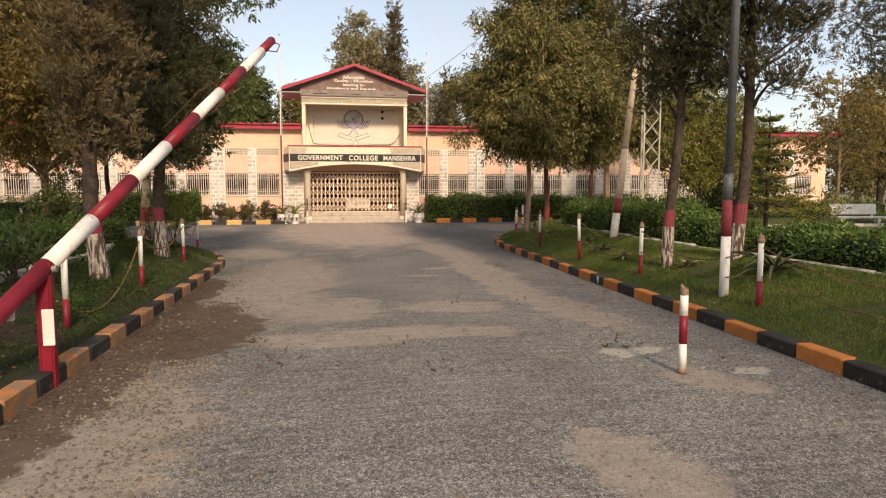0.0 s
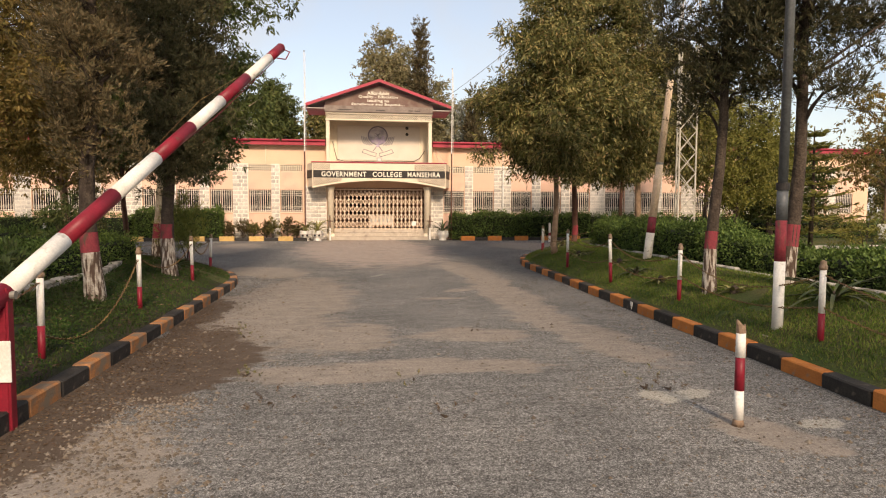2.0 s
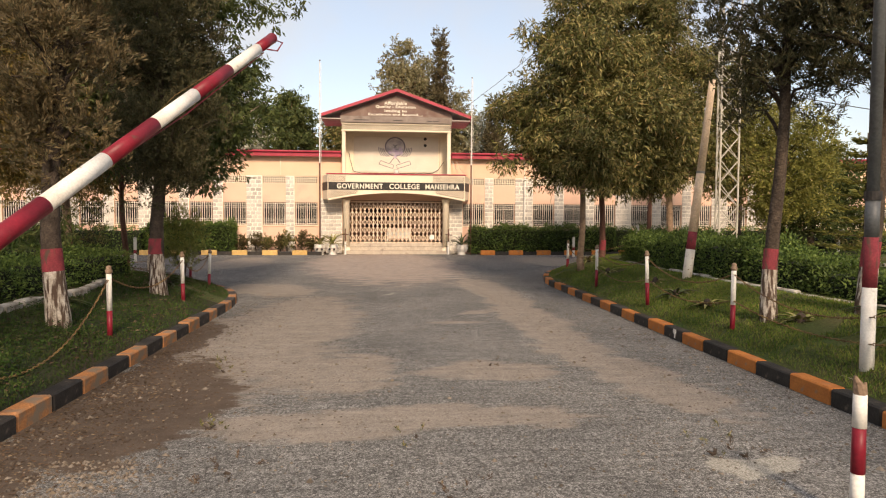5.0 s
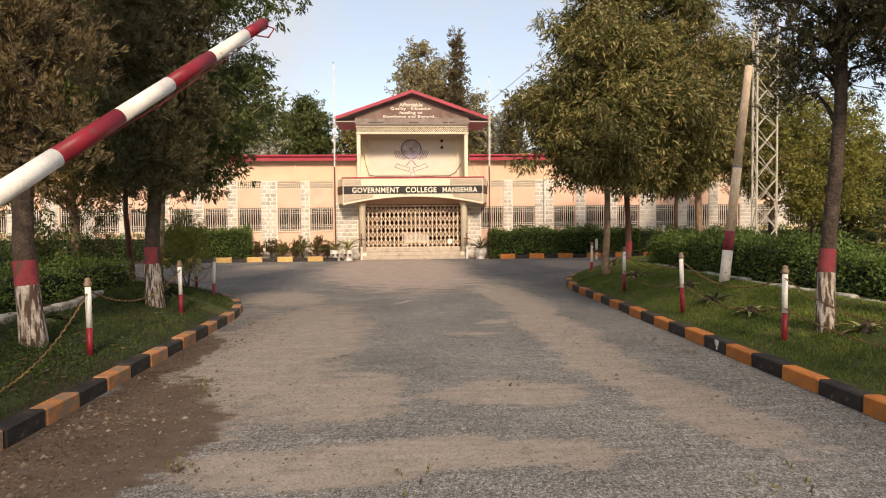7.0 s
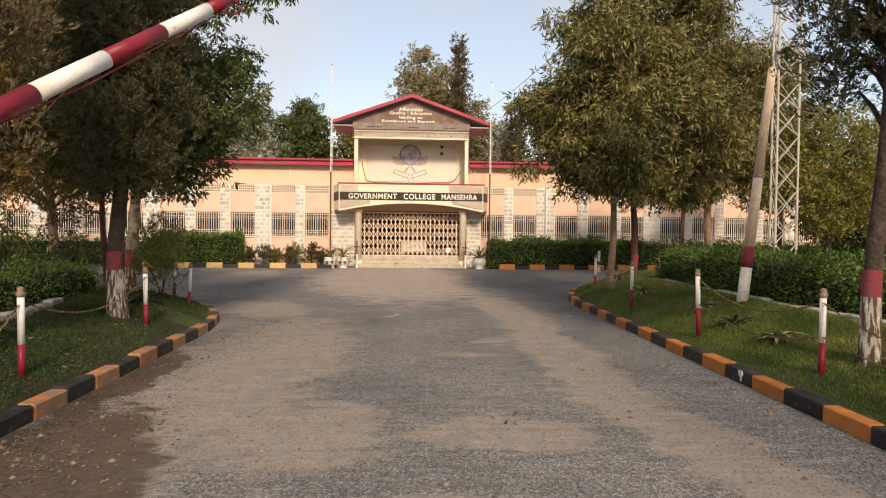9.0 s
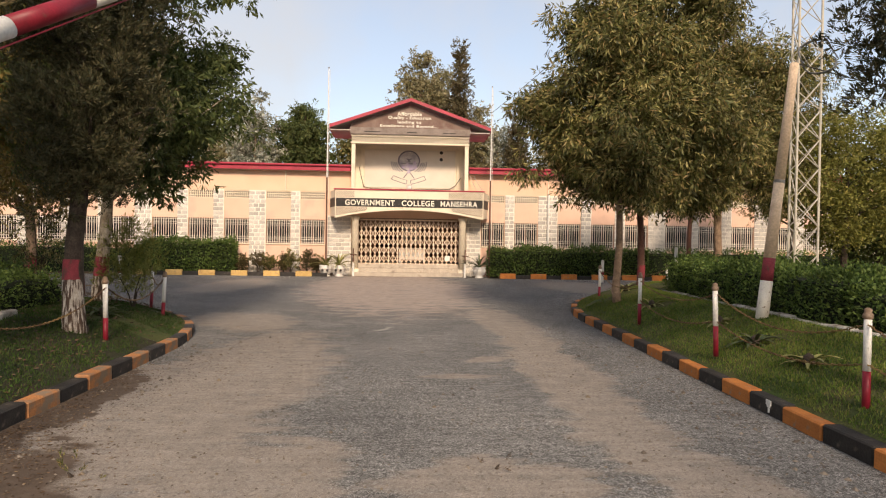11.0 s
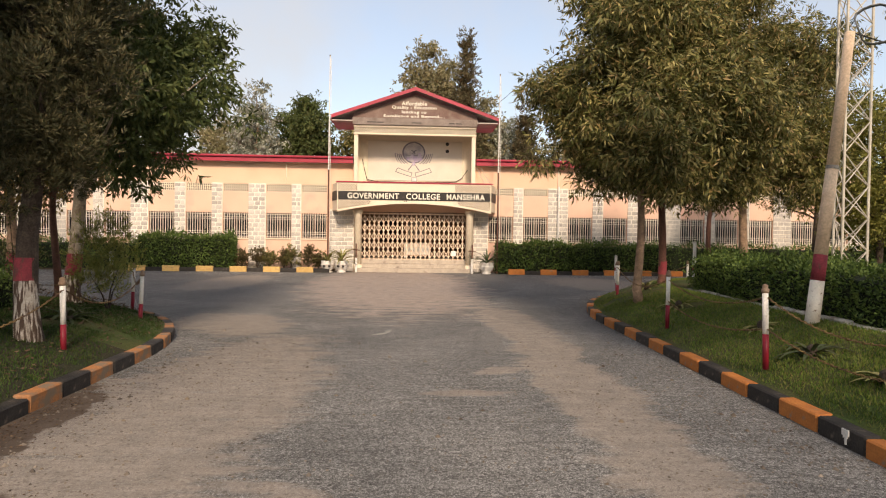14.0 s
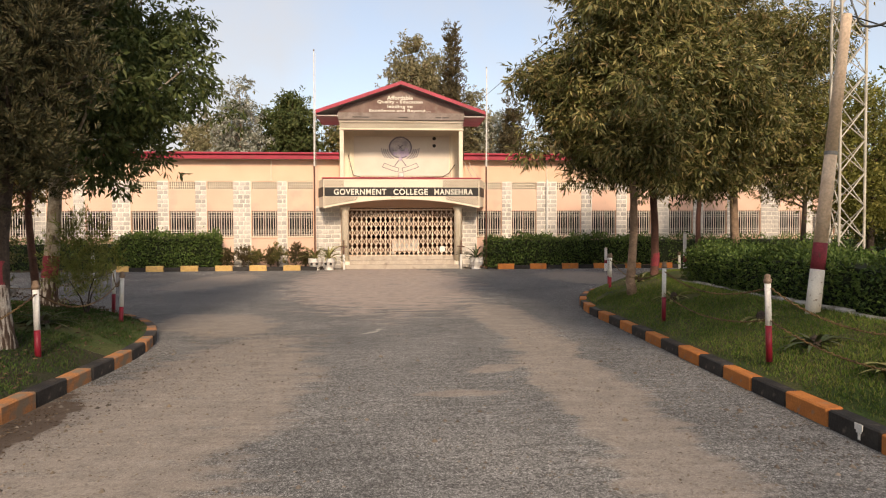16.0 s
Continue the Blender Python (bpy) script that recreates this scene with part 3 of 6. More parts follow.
BAY0, BAY1 = -1.9, 3.65              # the porch loft is open to its back wall
TOP = EAVE + 0.05
for x0, x1 in ((X_LEFT, BAY0), (BAY1, X_RIGHT)):
    part("upper_wall", box(bmesh.new(), x0, x1, 0, 0.3, VENT1, TOP), M_PEACH, college, "yellowish peach plaster band under the eaves")
part("gate_lintel", box(bmesh.new(), GX0, GX1, 0, 0.3, 2.78, 4.0), M_PEACH, college)
cuts = sorted([X_LEFT, X_RIGHT, GX0, GX1, BAY0, BAY1] + [v for x in win_x for v in (x, x + WIN_W)])
for a, b in zip(cuts, cuts[1:]):
    if any(abs(a - x) < 1e-6 for x in win_x):
        part("wall_panel", box(bmesh.new(), a, b, 0, 0.3, 0, SILL), M_PEACHPINK, college, "pinkish peach panel under a window")
        part("wall_panel", box(bmesh.new(), a, b, 0, 0.3, HEAD, VENT0), M_PEACHPINK, college, "pinkish peach panel over a window")
    elif abs(a - GX0) > 1e-6:
        part("pier", box(bmesh.new(), a, b, 0, 0.3, 0, 4.0 if BAY0 - 1e-6 <= a < BAY1 - 1e-6 else VENT1), M_PEACH, college)
for x0, x1 in ((X_LEFT, X_LEFT + 0.3), (X_RIGHT - 0.3, X_RIGHT)):
    part("side_wall", box(bmesh.new(), x0, x1, 0.3, 10, 0, EAVE), M_PEACH, college)
part("back_wall", box(bmesh.new(), X_LEFT, X_RIGHT, 10, 10.3, 0, EAVE), M_PEACH, college)
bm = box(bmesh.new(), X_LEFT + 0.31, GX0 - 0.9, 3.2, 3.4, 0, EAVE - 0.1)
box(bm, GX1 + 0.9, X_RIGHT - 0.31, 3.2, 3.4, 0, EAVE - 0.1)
part("inner_wall", bm, M_DARK, college, "inner wall of the classrooms, coloured near-black as unlit")
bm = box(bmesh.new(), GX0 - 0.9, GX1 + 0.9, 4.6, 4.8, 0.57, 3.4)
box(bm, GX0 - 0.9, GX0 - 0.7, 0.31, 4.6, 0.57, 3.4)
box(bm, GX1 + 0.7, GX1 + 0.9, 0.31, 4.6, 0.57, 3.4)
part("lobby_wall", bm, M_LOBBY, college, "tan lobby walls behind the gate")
bm = box(bmesh.new(), GX0 - 0.7, GX1 + 0.7, 0.0, 4.6, 0.3, 0.565)
part("lobby_floor", bm, M_TERRAZZO, college)
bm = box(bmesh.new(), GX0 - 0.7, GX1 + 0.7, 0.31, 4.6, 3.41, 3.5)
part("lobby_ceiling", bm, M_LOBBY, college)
bm = box(bmesh.new(), 0.35, 1.75, 1.6, 2.3, 1.28, 1.33, 0.01)
box(bm, 0.40, 0.48, 1.65, 2.25, 0.57, 1.28)
box(bm, 1.62, 1.70, 1.65, 2.25, 0.57, 1.28)
box(bm, 0.48, 1.62, 1.64, 1.67, 0.75, 1.27)
part("table", bm, M_WHITE, college, "white covered table inside the lobby")
# notice boards and a white table in the lobby
bm = box(bmesh.new(), 0.55, 1.5, 4.5, 4.57, 1.55, 2.45, 0.02)
part("notice_board", bm, M_WHITE, college, "pale notice board on the lobby wall")
# flat slab on the wall, coloured as the darkness of an opening
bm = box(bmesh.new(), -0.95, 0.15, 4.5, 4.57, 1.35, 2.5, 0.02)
part("doorway", bm, M_DARK, college, "near-black slab standing for the darkness of a doorway")

# low roof with red double fascia and gutter
bm = box(bmesh.new(), X_LEFT - 0.4, -1.95, -0.36, 10.6, EAVE + 0.24, EAVE + 0.30)
box(bm, 3.72, X_RIGHT + 0.4, -0.36, 10.6, EAVE + 0.24, EAVE + 0.30)
box(bm, -1.95, 3.72, 0.95, 10.6, EAVE + 0.24, EAVE + 0.30)
part("roof", bm, M_ROOFRED, college, "low red sheet roof")
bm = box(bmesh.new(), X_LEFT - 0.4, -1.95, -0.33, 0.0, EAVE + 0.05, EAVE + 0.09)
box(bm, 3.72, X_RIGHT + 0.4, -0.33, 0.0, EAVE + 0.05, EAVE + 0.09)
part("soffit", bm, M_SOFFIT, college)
for x0, x1 in ((X_LEFT - 0.4, -1.95), (3.72, X_RIGHT + 0.4)):
    bm = box(bmesh.new(), x0, x1, -0.38, -0.33, EAVE + 0.04, EAVE + 0.23, 0.008)
    fascia = part("fascia", bm, M_ROOFRED, college, "red painted fascia board")
    bm = bmesh.new()
    tube(bm, [(x0, -0.42, EAVE + 0.29), (x1, -0.42, EAVE + 0.29)], 0.055, 10)
    part("gutter", bm, M_ROOFRED, college, "rounded red gutter edge")
for x in (-12.0, -5.05, 7.66, 13.2):
    bm = bmesh.new()
    tube(bm, [(x, -0.045, EAVE), (x, -0.045, VENT1 + 0.02)], 0.03, 8)
    part("downpipe", bm, M_CREAM, college)
bm = bmesh.new()
tube(bm, [(7.66, -0.14, VENT1 + 0.1), (7.66, -0.14, 0.1)], 0.05, 8)
part("downpipe", bm, M_WHITE, college, "white downpipe over the stone pilaster")

# windows and pierced vents, one built and then repeated
def build_window():
    w = thing("window", B, "square barred window with cream iron grille and dark panes", "window", "windows along the front", "")
    bm = bmesh.new()
    for x0, x1, z0, z1 in ((0, WIN_W, 0, 0.05), (0, WIN_W, 1.11, 1.16), (0, 0.05, 0.05, 1.11), (WIN_W - 0.05, WIN_W, 0.05, 1.11), (0.55, 0.60, 0.05, 1.11)):
        box(bm, x0, x1, 0.12, 0.18, z0, z1)
    frame_part = part("frame", bm, M_TYMP, w, "brown painted window frame")
    for x0, x1 in ((0.05, 0.55), (0.60, 1.10)):
        part("pane", box(bmesh.new(), x0, x1, 0.15, 0.156, 0.05, 1.11), M_GLASS, frame_part)
    for k in range(10):
        x = 0.075 + k * 0.1111
        part("bar", box(bmesh.new(), x - 0.011, x + 0.011, 0.028, 0.050, 0.0, 1.16), M_GRILLE, w)
    for z in (0.07, 0.2, 0.29, 0.87, 0.96, 1.09):
        part("cross_bar", box(bmesh.new(), 0.0, WIN_W, 0.052, 0.064, z - 0.010, z + 0.010), M_GRILLE, w)
    part("sill", box(bmesh.new(), -0.05, WIN_W + 0.05, -0.05, 0.12, -0.06, -0.002, 0.006), M_CREAM, w)
    return w


def build_vent():
    w = thing("vent_screen", B, "pierced cream concrete vent screen above a window", "vent", "vents along the front")
    bm = bmesh.new()
    for k in range(13):
        x = k * WIN_W / 12
        x0, x1 = max(0, x - 0.018), min(WIN_W, x + 0.018)
        box(bm, x0, x1, 0.02, 0.10, 0, 0.36)
    for z in (0.0, 0.12, 0.24, 0.345):
        box(bm, 0, WIN_W, 0.022, 0.098, max(0, z - 0.016), min(0.36, z + 0.016))
    part("lattice", bm, M_CREAM, w)
    # near-black sheet in place of the shade behind the piercings
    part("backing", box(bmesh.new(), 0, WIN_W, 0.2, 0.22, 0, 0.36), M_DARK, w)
    return w


window0, vent0 = build_window(), build_vent()
for i, x in enumerate(win_x):
    mw, mv = B @ pose(x, 0, SILL), B @ pose(x, 0, VENT0)
    if i == 0:
        window0.matrix_basis, vent0.matrix_basis = mw, mv
    else:
        copy_thing(window0, mw)
        copy_thing(vent0, mv)

# ---- the porch ----
porch = thing("porch", B, "gabled entrance porch with a painted sign band and stone flanks", "porch")
for k, (z0, z1, y0) in enumerate(((0.0, 0.19, -1.0), (0.19, 0.38, -0.7), (0.38, 0.57, -0.4))):
    part("step", box(bmesh.new(), -1.75, 3.5, y0, -0.01 if k == 2 else y0 + 0.4, z0, z1, 0.012), M_TERRAZZO, porch, "worn pale concrete step")
part("step", box(bmesh.new(), -1.75, 3.5, -0.31, -0.02, 0.0, 0.37), M_TERRAZZO, porch)
for x in (-1.68, 3.42):
    bm = bmesh.new()
    lathe(bm, [(0.17, 0.3), (0.17, 2.66), (0.22, 2.72), (0.22, 2.84)], 18, x, -0.62)
    lathe(bm, [(0.21, 0.0), (0.21, 0.34)], 18, x, -0.62)
    part("column", bm, M_CREAM, porch, "round cream column", True)
# sign band with arched lower edge and splayed ends
ARCH = [(-2.58 + 6.92 * k / 16, 2.80 + 0.40 * (1 - ((k - 8) / 8) ** 2)) for k in range(17)]
bm = bmesh.new()
prism(bm, [(-2.58, 4.02)] + ARCH + [(4.34, 4.02)], -1.12, -1.0)
part("sign_board", bm, M_CREAM, porch, "cream sign band over the gate")
for sx, x0, x1 in ((1, -2.58, -2.93), (-1, 4.34, 4.69)):
    bm = bmesh.new()
    vs = [bm.verts.new(p) for p in ((x0, -1.12, 2.80), (x1, -0.01, 2.80), (x1, -0.01, 4.02), (x0, -1.12, 4.02), (x0 + 0.1 * sx, -1.06, 2.80), (x1 + 0.1 * sx, -0.01, 2.80), (x1 + 0.1 * sx, -0.01, 4.02), (x0 + 0.1 * sx, -1.06, 4.02))]
    for f in ((0, 1, 2, 3), (7, 6, 5, 4), (0, 4, 5, 1), (3, 2, 6, 7), (1, 5, 6, 2), (0, 3, 7, 4)):
        bm.faces.new([vs[i] for i in f])
    part("sign_return", bm, M_CREAM, porch, "splayed end of the sign band")
    bm = bmesh.new()
    vs = [bm.verts.new(p) for p in ((x0 - 0.012 * sx, -1.12, 3.24), (x1 - 0.012 * sx, -0.02, 3.24), (x1 - 0.012 * sx, -0.02, 3.66), (x0 - 0.012 * sx, -1.12, 3.66))]
    r = bmesh.ops.extrude_face_region(bm, geom=[bm.faces.new(vs)])
    bmesh.ops.translate(bm, verts=[v for v in r["geom"] if isinstance(v, bmesh.types.BMVert)], vec=(0.008 * sx, 0, 0))
    part("black_strip", bm, M_BLACK, porch)
bm = bmesh.new()
prism(bm, [(x, z - 0.09) for x, z in ARCH] + [(x, z) for x, z in ARCH[::-1]], -1.17, -0.98)
part("arch_beam", bm, M_CREAM, porch, "cream moulding along the arch")
part("top_rail", box(bmesh.new(), -2.64, 4.40, -1.16, -0.98, 4.02, 4.08, 0.01), M_ROOFRED, porch, "thin red line on top of the band")
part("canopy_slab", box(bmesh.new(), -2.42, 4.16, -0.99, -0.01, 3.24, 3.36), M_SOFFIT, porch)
strip = part("black_strip", box(bmesh.new(), -2.54, 4.3, -1.135, -1.121, 3.25, 3.64), M_BLACK, porch, "black name strip with white letters")


M_DARKLAT = material("dark_lattice_back", (0.20, 0.155, 0.125), (0.27, 0.215, 0.175), 3, 30, 0.2, 0.9)


def lattice(bm, x0, x1, z0, z1, y, step, w=0.016, keep=None):
    """Crossed diagonal battens in an upright panel."""
    for slope in (1, -1):
        n = int((x1 - x0 + z1 - z0) / step) + 1
        for k in range(n + 1):
            c = k * step
            pts = []
            for i in range(25):
                z = z0 + (z1 - z0) * i / 24
                x = x0 + c - (z - z0) if slope > 0 else x1 - c + (z - z0)
                if x0 <= x <= x1 and (keep is None or keep(x, z)):
                    pts.append((x, z))
            if len(pts) < 2:
                continue
            (xa, za), (xb, zb) = pts[0], pts[-1]
            o = w / 2
            prism(bm, [(xa - o, za), (xa + o, za), (xb + o, zb), (xb - o, zb)], y - (0.012 if slope > 0 else 0.0), y + (0.0 if slope > 0 else 0.012))
    return bm


def arch_z(x):
    return 2.80 + 0.40 * (1 - ((x - 0.88) / 3.46) ** 2)


for x0, x1 in ((-2.54, -1.1), (2.84, 4.3)):
    panel = part("lattice_backing", prism(bmesh.new(), [(x0, arch_z(x0) + 0.02), (x1, arch_z(x1) + 0.02), (x1, 3.235), (x0, 3.235)], -1.127, -1.121), M_DARKLAT, porch)
    part("lattice", lattice(bmesh.new(), x0, x1, 2.8, 3.235, -1.135, 0.115, 0.034, lambda x, z: z > arch_z(x) + 0.02), M_CREAM, panel, "cream lattice in the sign band")
for x0, x1 in ((-2.54, -1.7), (2.7, 4.3)):
    panel = part("lattice_backing", box(bmesh.new(), x0, x1, -1.127, -1.121, 3.67, 3.97), M_DARKLAT, porch)
    part("lattice", lattice(bmesh.new(), x0, x1, 3.67, 3.97, -1.135, 0.115, 0.036), M_CREAM, panel, "cream lattice in the sign band")


def lettering(text, x, z, width, height, y, mat, parent, label, spacing=1.0, bold=0.008):
    """Raised letters of the built-in font, fitted to a width and height, facing the drive."""
    cu = bpy.data.curves.new("lettering", "FONT")
    cu.body, cu.extrude, cu.space_character, cu.offset = text, 0.02, spacing, bold
    tmp = new("lettering_source", cu)
    me = bpy.data.meshes.new_from_object(tmp.evaluated_get(bpy.context.evaluated_depsgraph_get()))
    bpy.data.objects.remove(tmp)
    co = np.zeros(len(me.vertices) * 3)
    me.vertices.foreach_get("co", co)
    co = co.reshape(-1, 3)
    lo, hi = co.min(0), co.max(0)
    out = np.empty_like(co)
    out[:, 0] = x + ((co[:, 0] - lo[0]) / (hi[0] - lo[0]) - 0.5) * width
    out[:, 2] = z + ((co[:, 1] - lo[1]) / (hi[1] - lo[1]) - 0.5) * height
    out[:, 1] = y - co[:, 2] * 0.4
    me.vertices.foreach_set("co", out.ravel())
    bm = bmesh.new()
    bm.from_mesh(me)
    bmesh.ops.remove_doubles(bm, verts=bm.verts, dist=1e-5)
    bm.verts.ensure_lookup_table()
    seen, isles = set(), []
    for v in bm.verts:
        if v.index in seen:
            continue
        todo, isle = [v], []
        seen.add(v.index)
        while todo:
            w = todo.pop()
            isle.append(w.index)
            for e in w.link_edges:
                o = e.other_vert(w)
                if o.index not in seen:
                    seen.add(o.index)
                    todo.append(o)
        isles.append((min(bm.verts[i].co.x for i in isle), max(bm.verts[i].co.x for i in isle), isle))
    isles.sort()
    letters = []
    for a, b, isle in isles:
        if letters and a < letters[-1][0] - 0.3 * min(b - a, letters[-1][0] - letters[-1][2]):
            letters[-1][1].extend(isle)
            letters[-1][0] = max(b, letters[-1][0])
        else:
            letters.append([b, list(isle), a])
    for b, isle, a in letters:
        number = {i: k for k, i in enumerate(isle)}
        one = bpy.data.meshes.new("letter")
        one.from_pydata([bm.verts[i].co[:] for i in isle], [], [[number[v.index] for v in f.verts] for f in bm.faces if f.verts[0].index in number])
        link_mesh("letter", one, mat, parent, label)
    bm.free()


for txt, x0, x1 in (("GOVERNMENT", -2.12, 0.18), ("COLLEGE", 0.50, 2.02), ("MANSEHRA", 2.32, 4.05)):
    lettering(txt, (x0 + x1) / 2, 3.44, x1 - x0, 0.26, -1.139, M_LETTER, strip, "cream block letters", 1.12, 0.022)
bm = bmesh.new()
r = random.Random(3)
for k in range(8):
    x = 0.4 + k * 0.085
    box(bm, x, x + r.uniform(0.05, 0.08), -1.127, -1.121, 3.20 - 0.012 * k, 3.225 - 0.012 * k)
box(bm, 0.4, 1.06, -1.127, -1.123, 3.155, 3.165)
part("scrawl", bm, M_BLACK, porch, "small dark unreadable scrawl")

# upper storey: posts, recessed panel, lattice beam, gable
UP = 0.70
for x in (-1.80, 3.55):
    part("post", box(bmesh.new(), x - 0.09, x + 0.09, -0.75, -0.57, 4.03, 6.26, 0.012), M_CREAM, porch, "square cream post")
for x in (-1.50, 3.25):
    part("post", box(bmesh.new(), x - 0.06, x + 0.06, UP - 0.08, UP - 0.02, 4.03, 6.26, 0.008), M_CREAM, porch)
bm = box(bmesh.new(), -1.9, 3.65, UP, UP + 0.2, 3.9, 6.62)
part("upper_wall", bm, M_CREAM, porch, "recessed cream wall of the upper storey")
for x0, x1 in ((-1.9, -1.84), (3.59, 3.65)):
    part("loft_side", box(bmesh.new(), x0, x1, -0.56, UP - 0.002, 4.06, 6.6), M_CREAM, porch, "cream side wall of the loft")
part("loft_floor", box(bmesh.new(), -1.9, 3.65, -0.98, UP - 0.002, 3.92, 4.02), M_TERRAZZO, porch)
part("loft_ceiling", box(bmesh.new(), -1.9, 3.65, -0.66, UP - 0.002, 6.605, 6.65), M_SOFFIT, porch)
board = part("emblem_board", box(bmesh.new(), -1.36, 3.12, UP - 0.04, UP - 0.001, 4.30, 6.18, 0.01), M_PANEL, porch, "weathered white panel with a painted emblem")
part("beam", box(bmesh.new(), -1.92, 3.67, -0.80, -0.68, 6.24, 6.31), M_CREAM, porch)
part("beam", box(bmesh.new(), -1.92, 3.67, -0.80, -0.68, 6.58, 6.66), M_CREAM, porch)
# near-black sheet added behind the open frieze for the shade in its gaps
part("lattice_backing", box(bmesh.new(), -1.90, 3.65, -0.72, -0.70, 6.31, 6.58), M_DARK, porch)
part("lattice", lattice(bmesh.new(), -1.90, 3.65, 6.31, 6.58, -0.74, 0.115, 0.035), M_CREAM, porch, "cream lattice frieze under the gable")
# gable
RX0, RX1, RC, RE, RT = -2.90, 4.64, 0.87, 7.00, 8.31
RF = -1.16
part("gable_board", prism(bmesh.new(), [(-1.92, 6.67), (3.66, 6.67), (3.66, 7.16), (RC, 8.05), (-1.92, 7.16)], -0.86, -0.70), M_TYMP, porch, "brown gable board with cream lettering")
part("gable_foot", box(bmesh.new(), -1.96, 3.70, -0.885, -0.865, 6.67, 6.98), M_STRIP, porch, "stained grey strip at the gable's foot, toned down for its shade")
for sx in (-1, 1):
    xe = RX0 if sx < 0 else RX1
    bm = bmesh.new()
    sl = (RT - RE) / abs(xe - RC)
    prism(bm, [(RC, RT), (xe, RE), (xe, RE - 0.06), (RC, RT - 0.06)], RF, 1.3)
    part("roof", bm, M_ROOFRED, porch, "red sheet gable roof")
    bm = bmesh.new()
    prism(bm, [(RC, RT + 0.02), (xe, RE + 0.02), (xe, RE - 0.13), (RC, RT - 0.13)], RF - 0.05, RF - 0.002)
    part("barge_board", bm, M_ROOFRED, porch, "red barge board")
    bm = box(bmesh.new(), min(xe, xe - 0.04 * sx), max(xe, xe - 0.04 * sx), RF, 1.3, RE - 0.20, RE - 0.061)
    part("eave_board", bm, M_ROOFRED, porch)
    xi = -1.93 if sx < 0 else 3.67
    bm = bmesh.new()
    prism(bm, [(xe - 0.05 * sx, RE - 0.19), (xi, RE - 0.19), (xi, RE - 0.23), (xe - 0.05 * sx, RE - 0.23)], RF + 0.01, 1.28)
    part("soffit", bm, M_SOFFIT, porch, "grey boxed soffit")
for sx in (-1, 1):
    xe = RX0 + 0.05 if sx < 0 else RX1 - 0.05
    part("roof_lining", prism(bmesh.new(), [(RC, RT - 0.065), (xe, RE - 0.065), (xe, RE - 0.085), (RC, RT - 0.085)], RF + 0.01, 1.28), M_SOFFIT, porch, "grey lining under the roof")
for txt, z, w, h in (("Affordable", 7.655, 1.15, 0.175), ("Quality - Education", 7.455, 2.02, 0.175), ("leading to", 7.25, 1.12, 0.165), ("Excellence and Beyond....", 7.065, 2.75, 0.15)):
    lettering(txt, RC - 0.06, z, w, h, -0.872, M_LETTER, porch, "cream hand-painted motto", 1.05, 0.018)
for x, w in ((-1.3, 0.75), (0.7, 0.45), (2.4, 0.25), (2.7, 0.3)):
    part("stain_mark", box(bmesh.new(), x, x + w, -0.892, -0.886, 6.76, 6.80), M_BLACK, porch, "dark mark on the strip")
# emblem as plain shapes
M_VIOLET = material("washed_violet", (0.40, 0.31, 0.47), (0.58, 0.50, 0.58), 5, 30, 0.2, 0.8)
M_INKPALE = material("washed_violet_ink", (0.36, 0.33, 0.36), (0.58, 0.53, 0.52), 4, 30, 0.2, 0.8)
bm = bmesh.new()


def ring(bm, x, z, r0, r1, y0, y1, a0=0, a1=360, seg=40, sq=1.0):
    n = max(3, int(seg * (a1 - a0) / 360))
    out = [(x + r1 * math.cos(radians(a0 + (a1 - a0) * k / n)), z + sq * r1 * math.sin(radians(a0 + (a1 - a0) * k / n))) for k in range(n + 1)]
    inn = [(x + r0 * math.cos(radians(a0 + (a1 - a0) * k / n)), z + sq * r0 * math.sin(radians(a0 + (a1 - a0) * k / n))) for k in range(n + 1)]
    for k in range(n):
        prism(bm, [inn[k], out[k], out[k + 1], inn[k + 1]], y0, y1)


EY = UP - 0.046
disc = bmesh.new()
tube(disc, [(0.82, UP - 0.0435, 5.645), (0.82, UP - 0.0405, 5.645)], 0.48, 40)
part("emblem_ground", disc, M_INKPALE, board, "faded violet ground of the emblem")
ring(bm, 0.82, 5.62, 0.395, 0.45, EY, EY + 0.005)
for a0, a1, dx in ((20, 75, -0.16), (105, 160, 0.16)):
    ring(bm, 0.82 + dx, 5.50, 0.20, 0.235, EY, EY + 0.005, a0, a1)
box(bm, 0.48, 1.16, EY, EY + 0.005, 5.50, 5.525)
for sx in (-1, 1):
    for k in range(4):
        ring(bm, 0.82, 5.62, 0.49 + 0.075 * k, 0.53 + 0.07 * k, EY, EY + 0.005, *((-62 + 9 * k, -8 + 2 * k) if sx > 0 else (188 - 2 * k, 242 - 9 * k)))
    # outlined ribbon ends below
    for (xa, za), (xb, zb) in zip(((0.10, 4.62), (0.36, 4.70), (0.70, 4.82), (0.62, 4.98), (0.32, 4.86), (0.06, 4.78)), ((0.36, 4.70), (0.70, 4.82), (0.62, 4.98), (0.32, 4.86), (0.06, 4.78), (0.10, 4.62))):
        n = Vector((-(zb - za), 0, xb - xa)).normalized() * 0.012
        prism(bm, [(0.82 + sx * (xa + n.x), za + n.z), (0.82 + sx * (xb + n.x), zb + n.z), (0.82 + sx * (xb - n.x), zb - n.z), (0.82 + sx * (xa - n.x), za - n.z)], EY, EY + 0.005)
    prism(bm, [(0.82 + sx * 0.03, 5.12), (0.82 + sx * 0.07, 5.12), (0.82 + sx * 0.24, 4.88), (0.82 + sx * 0.19, 4.88)], EY, EY + 0.005)
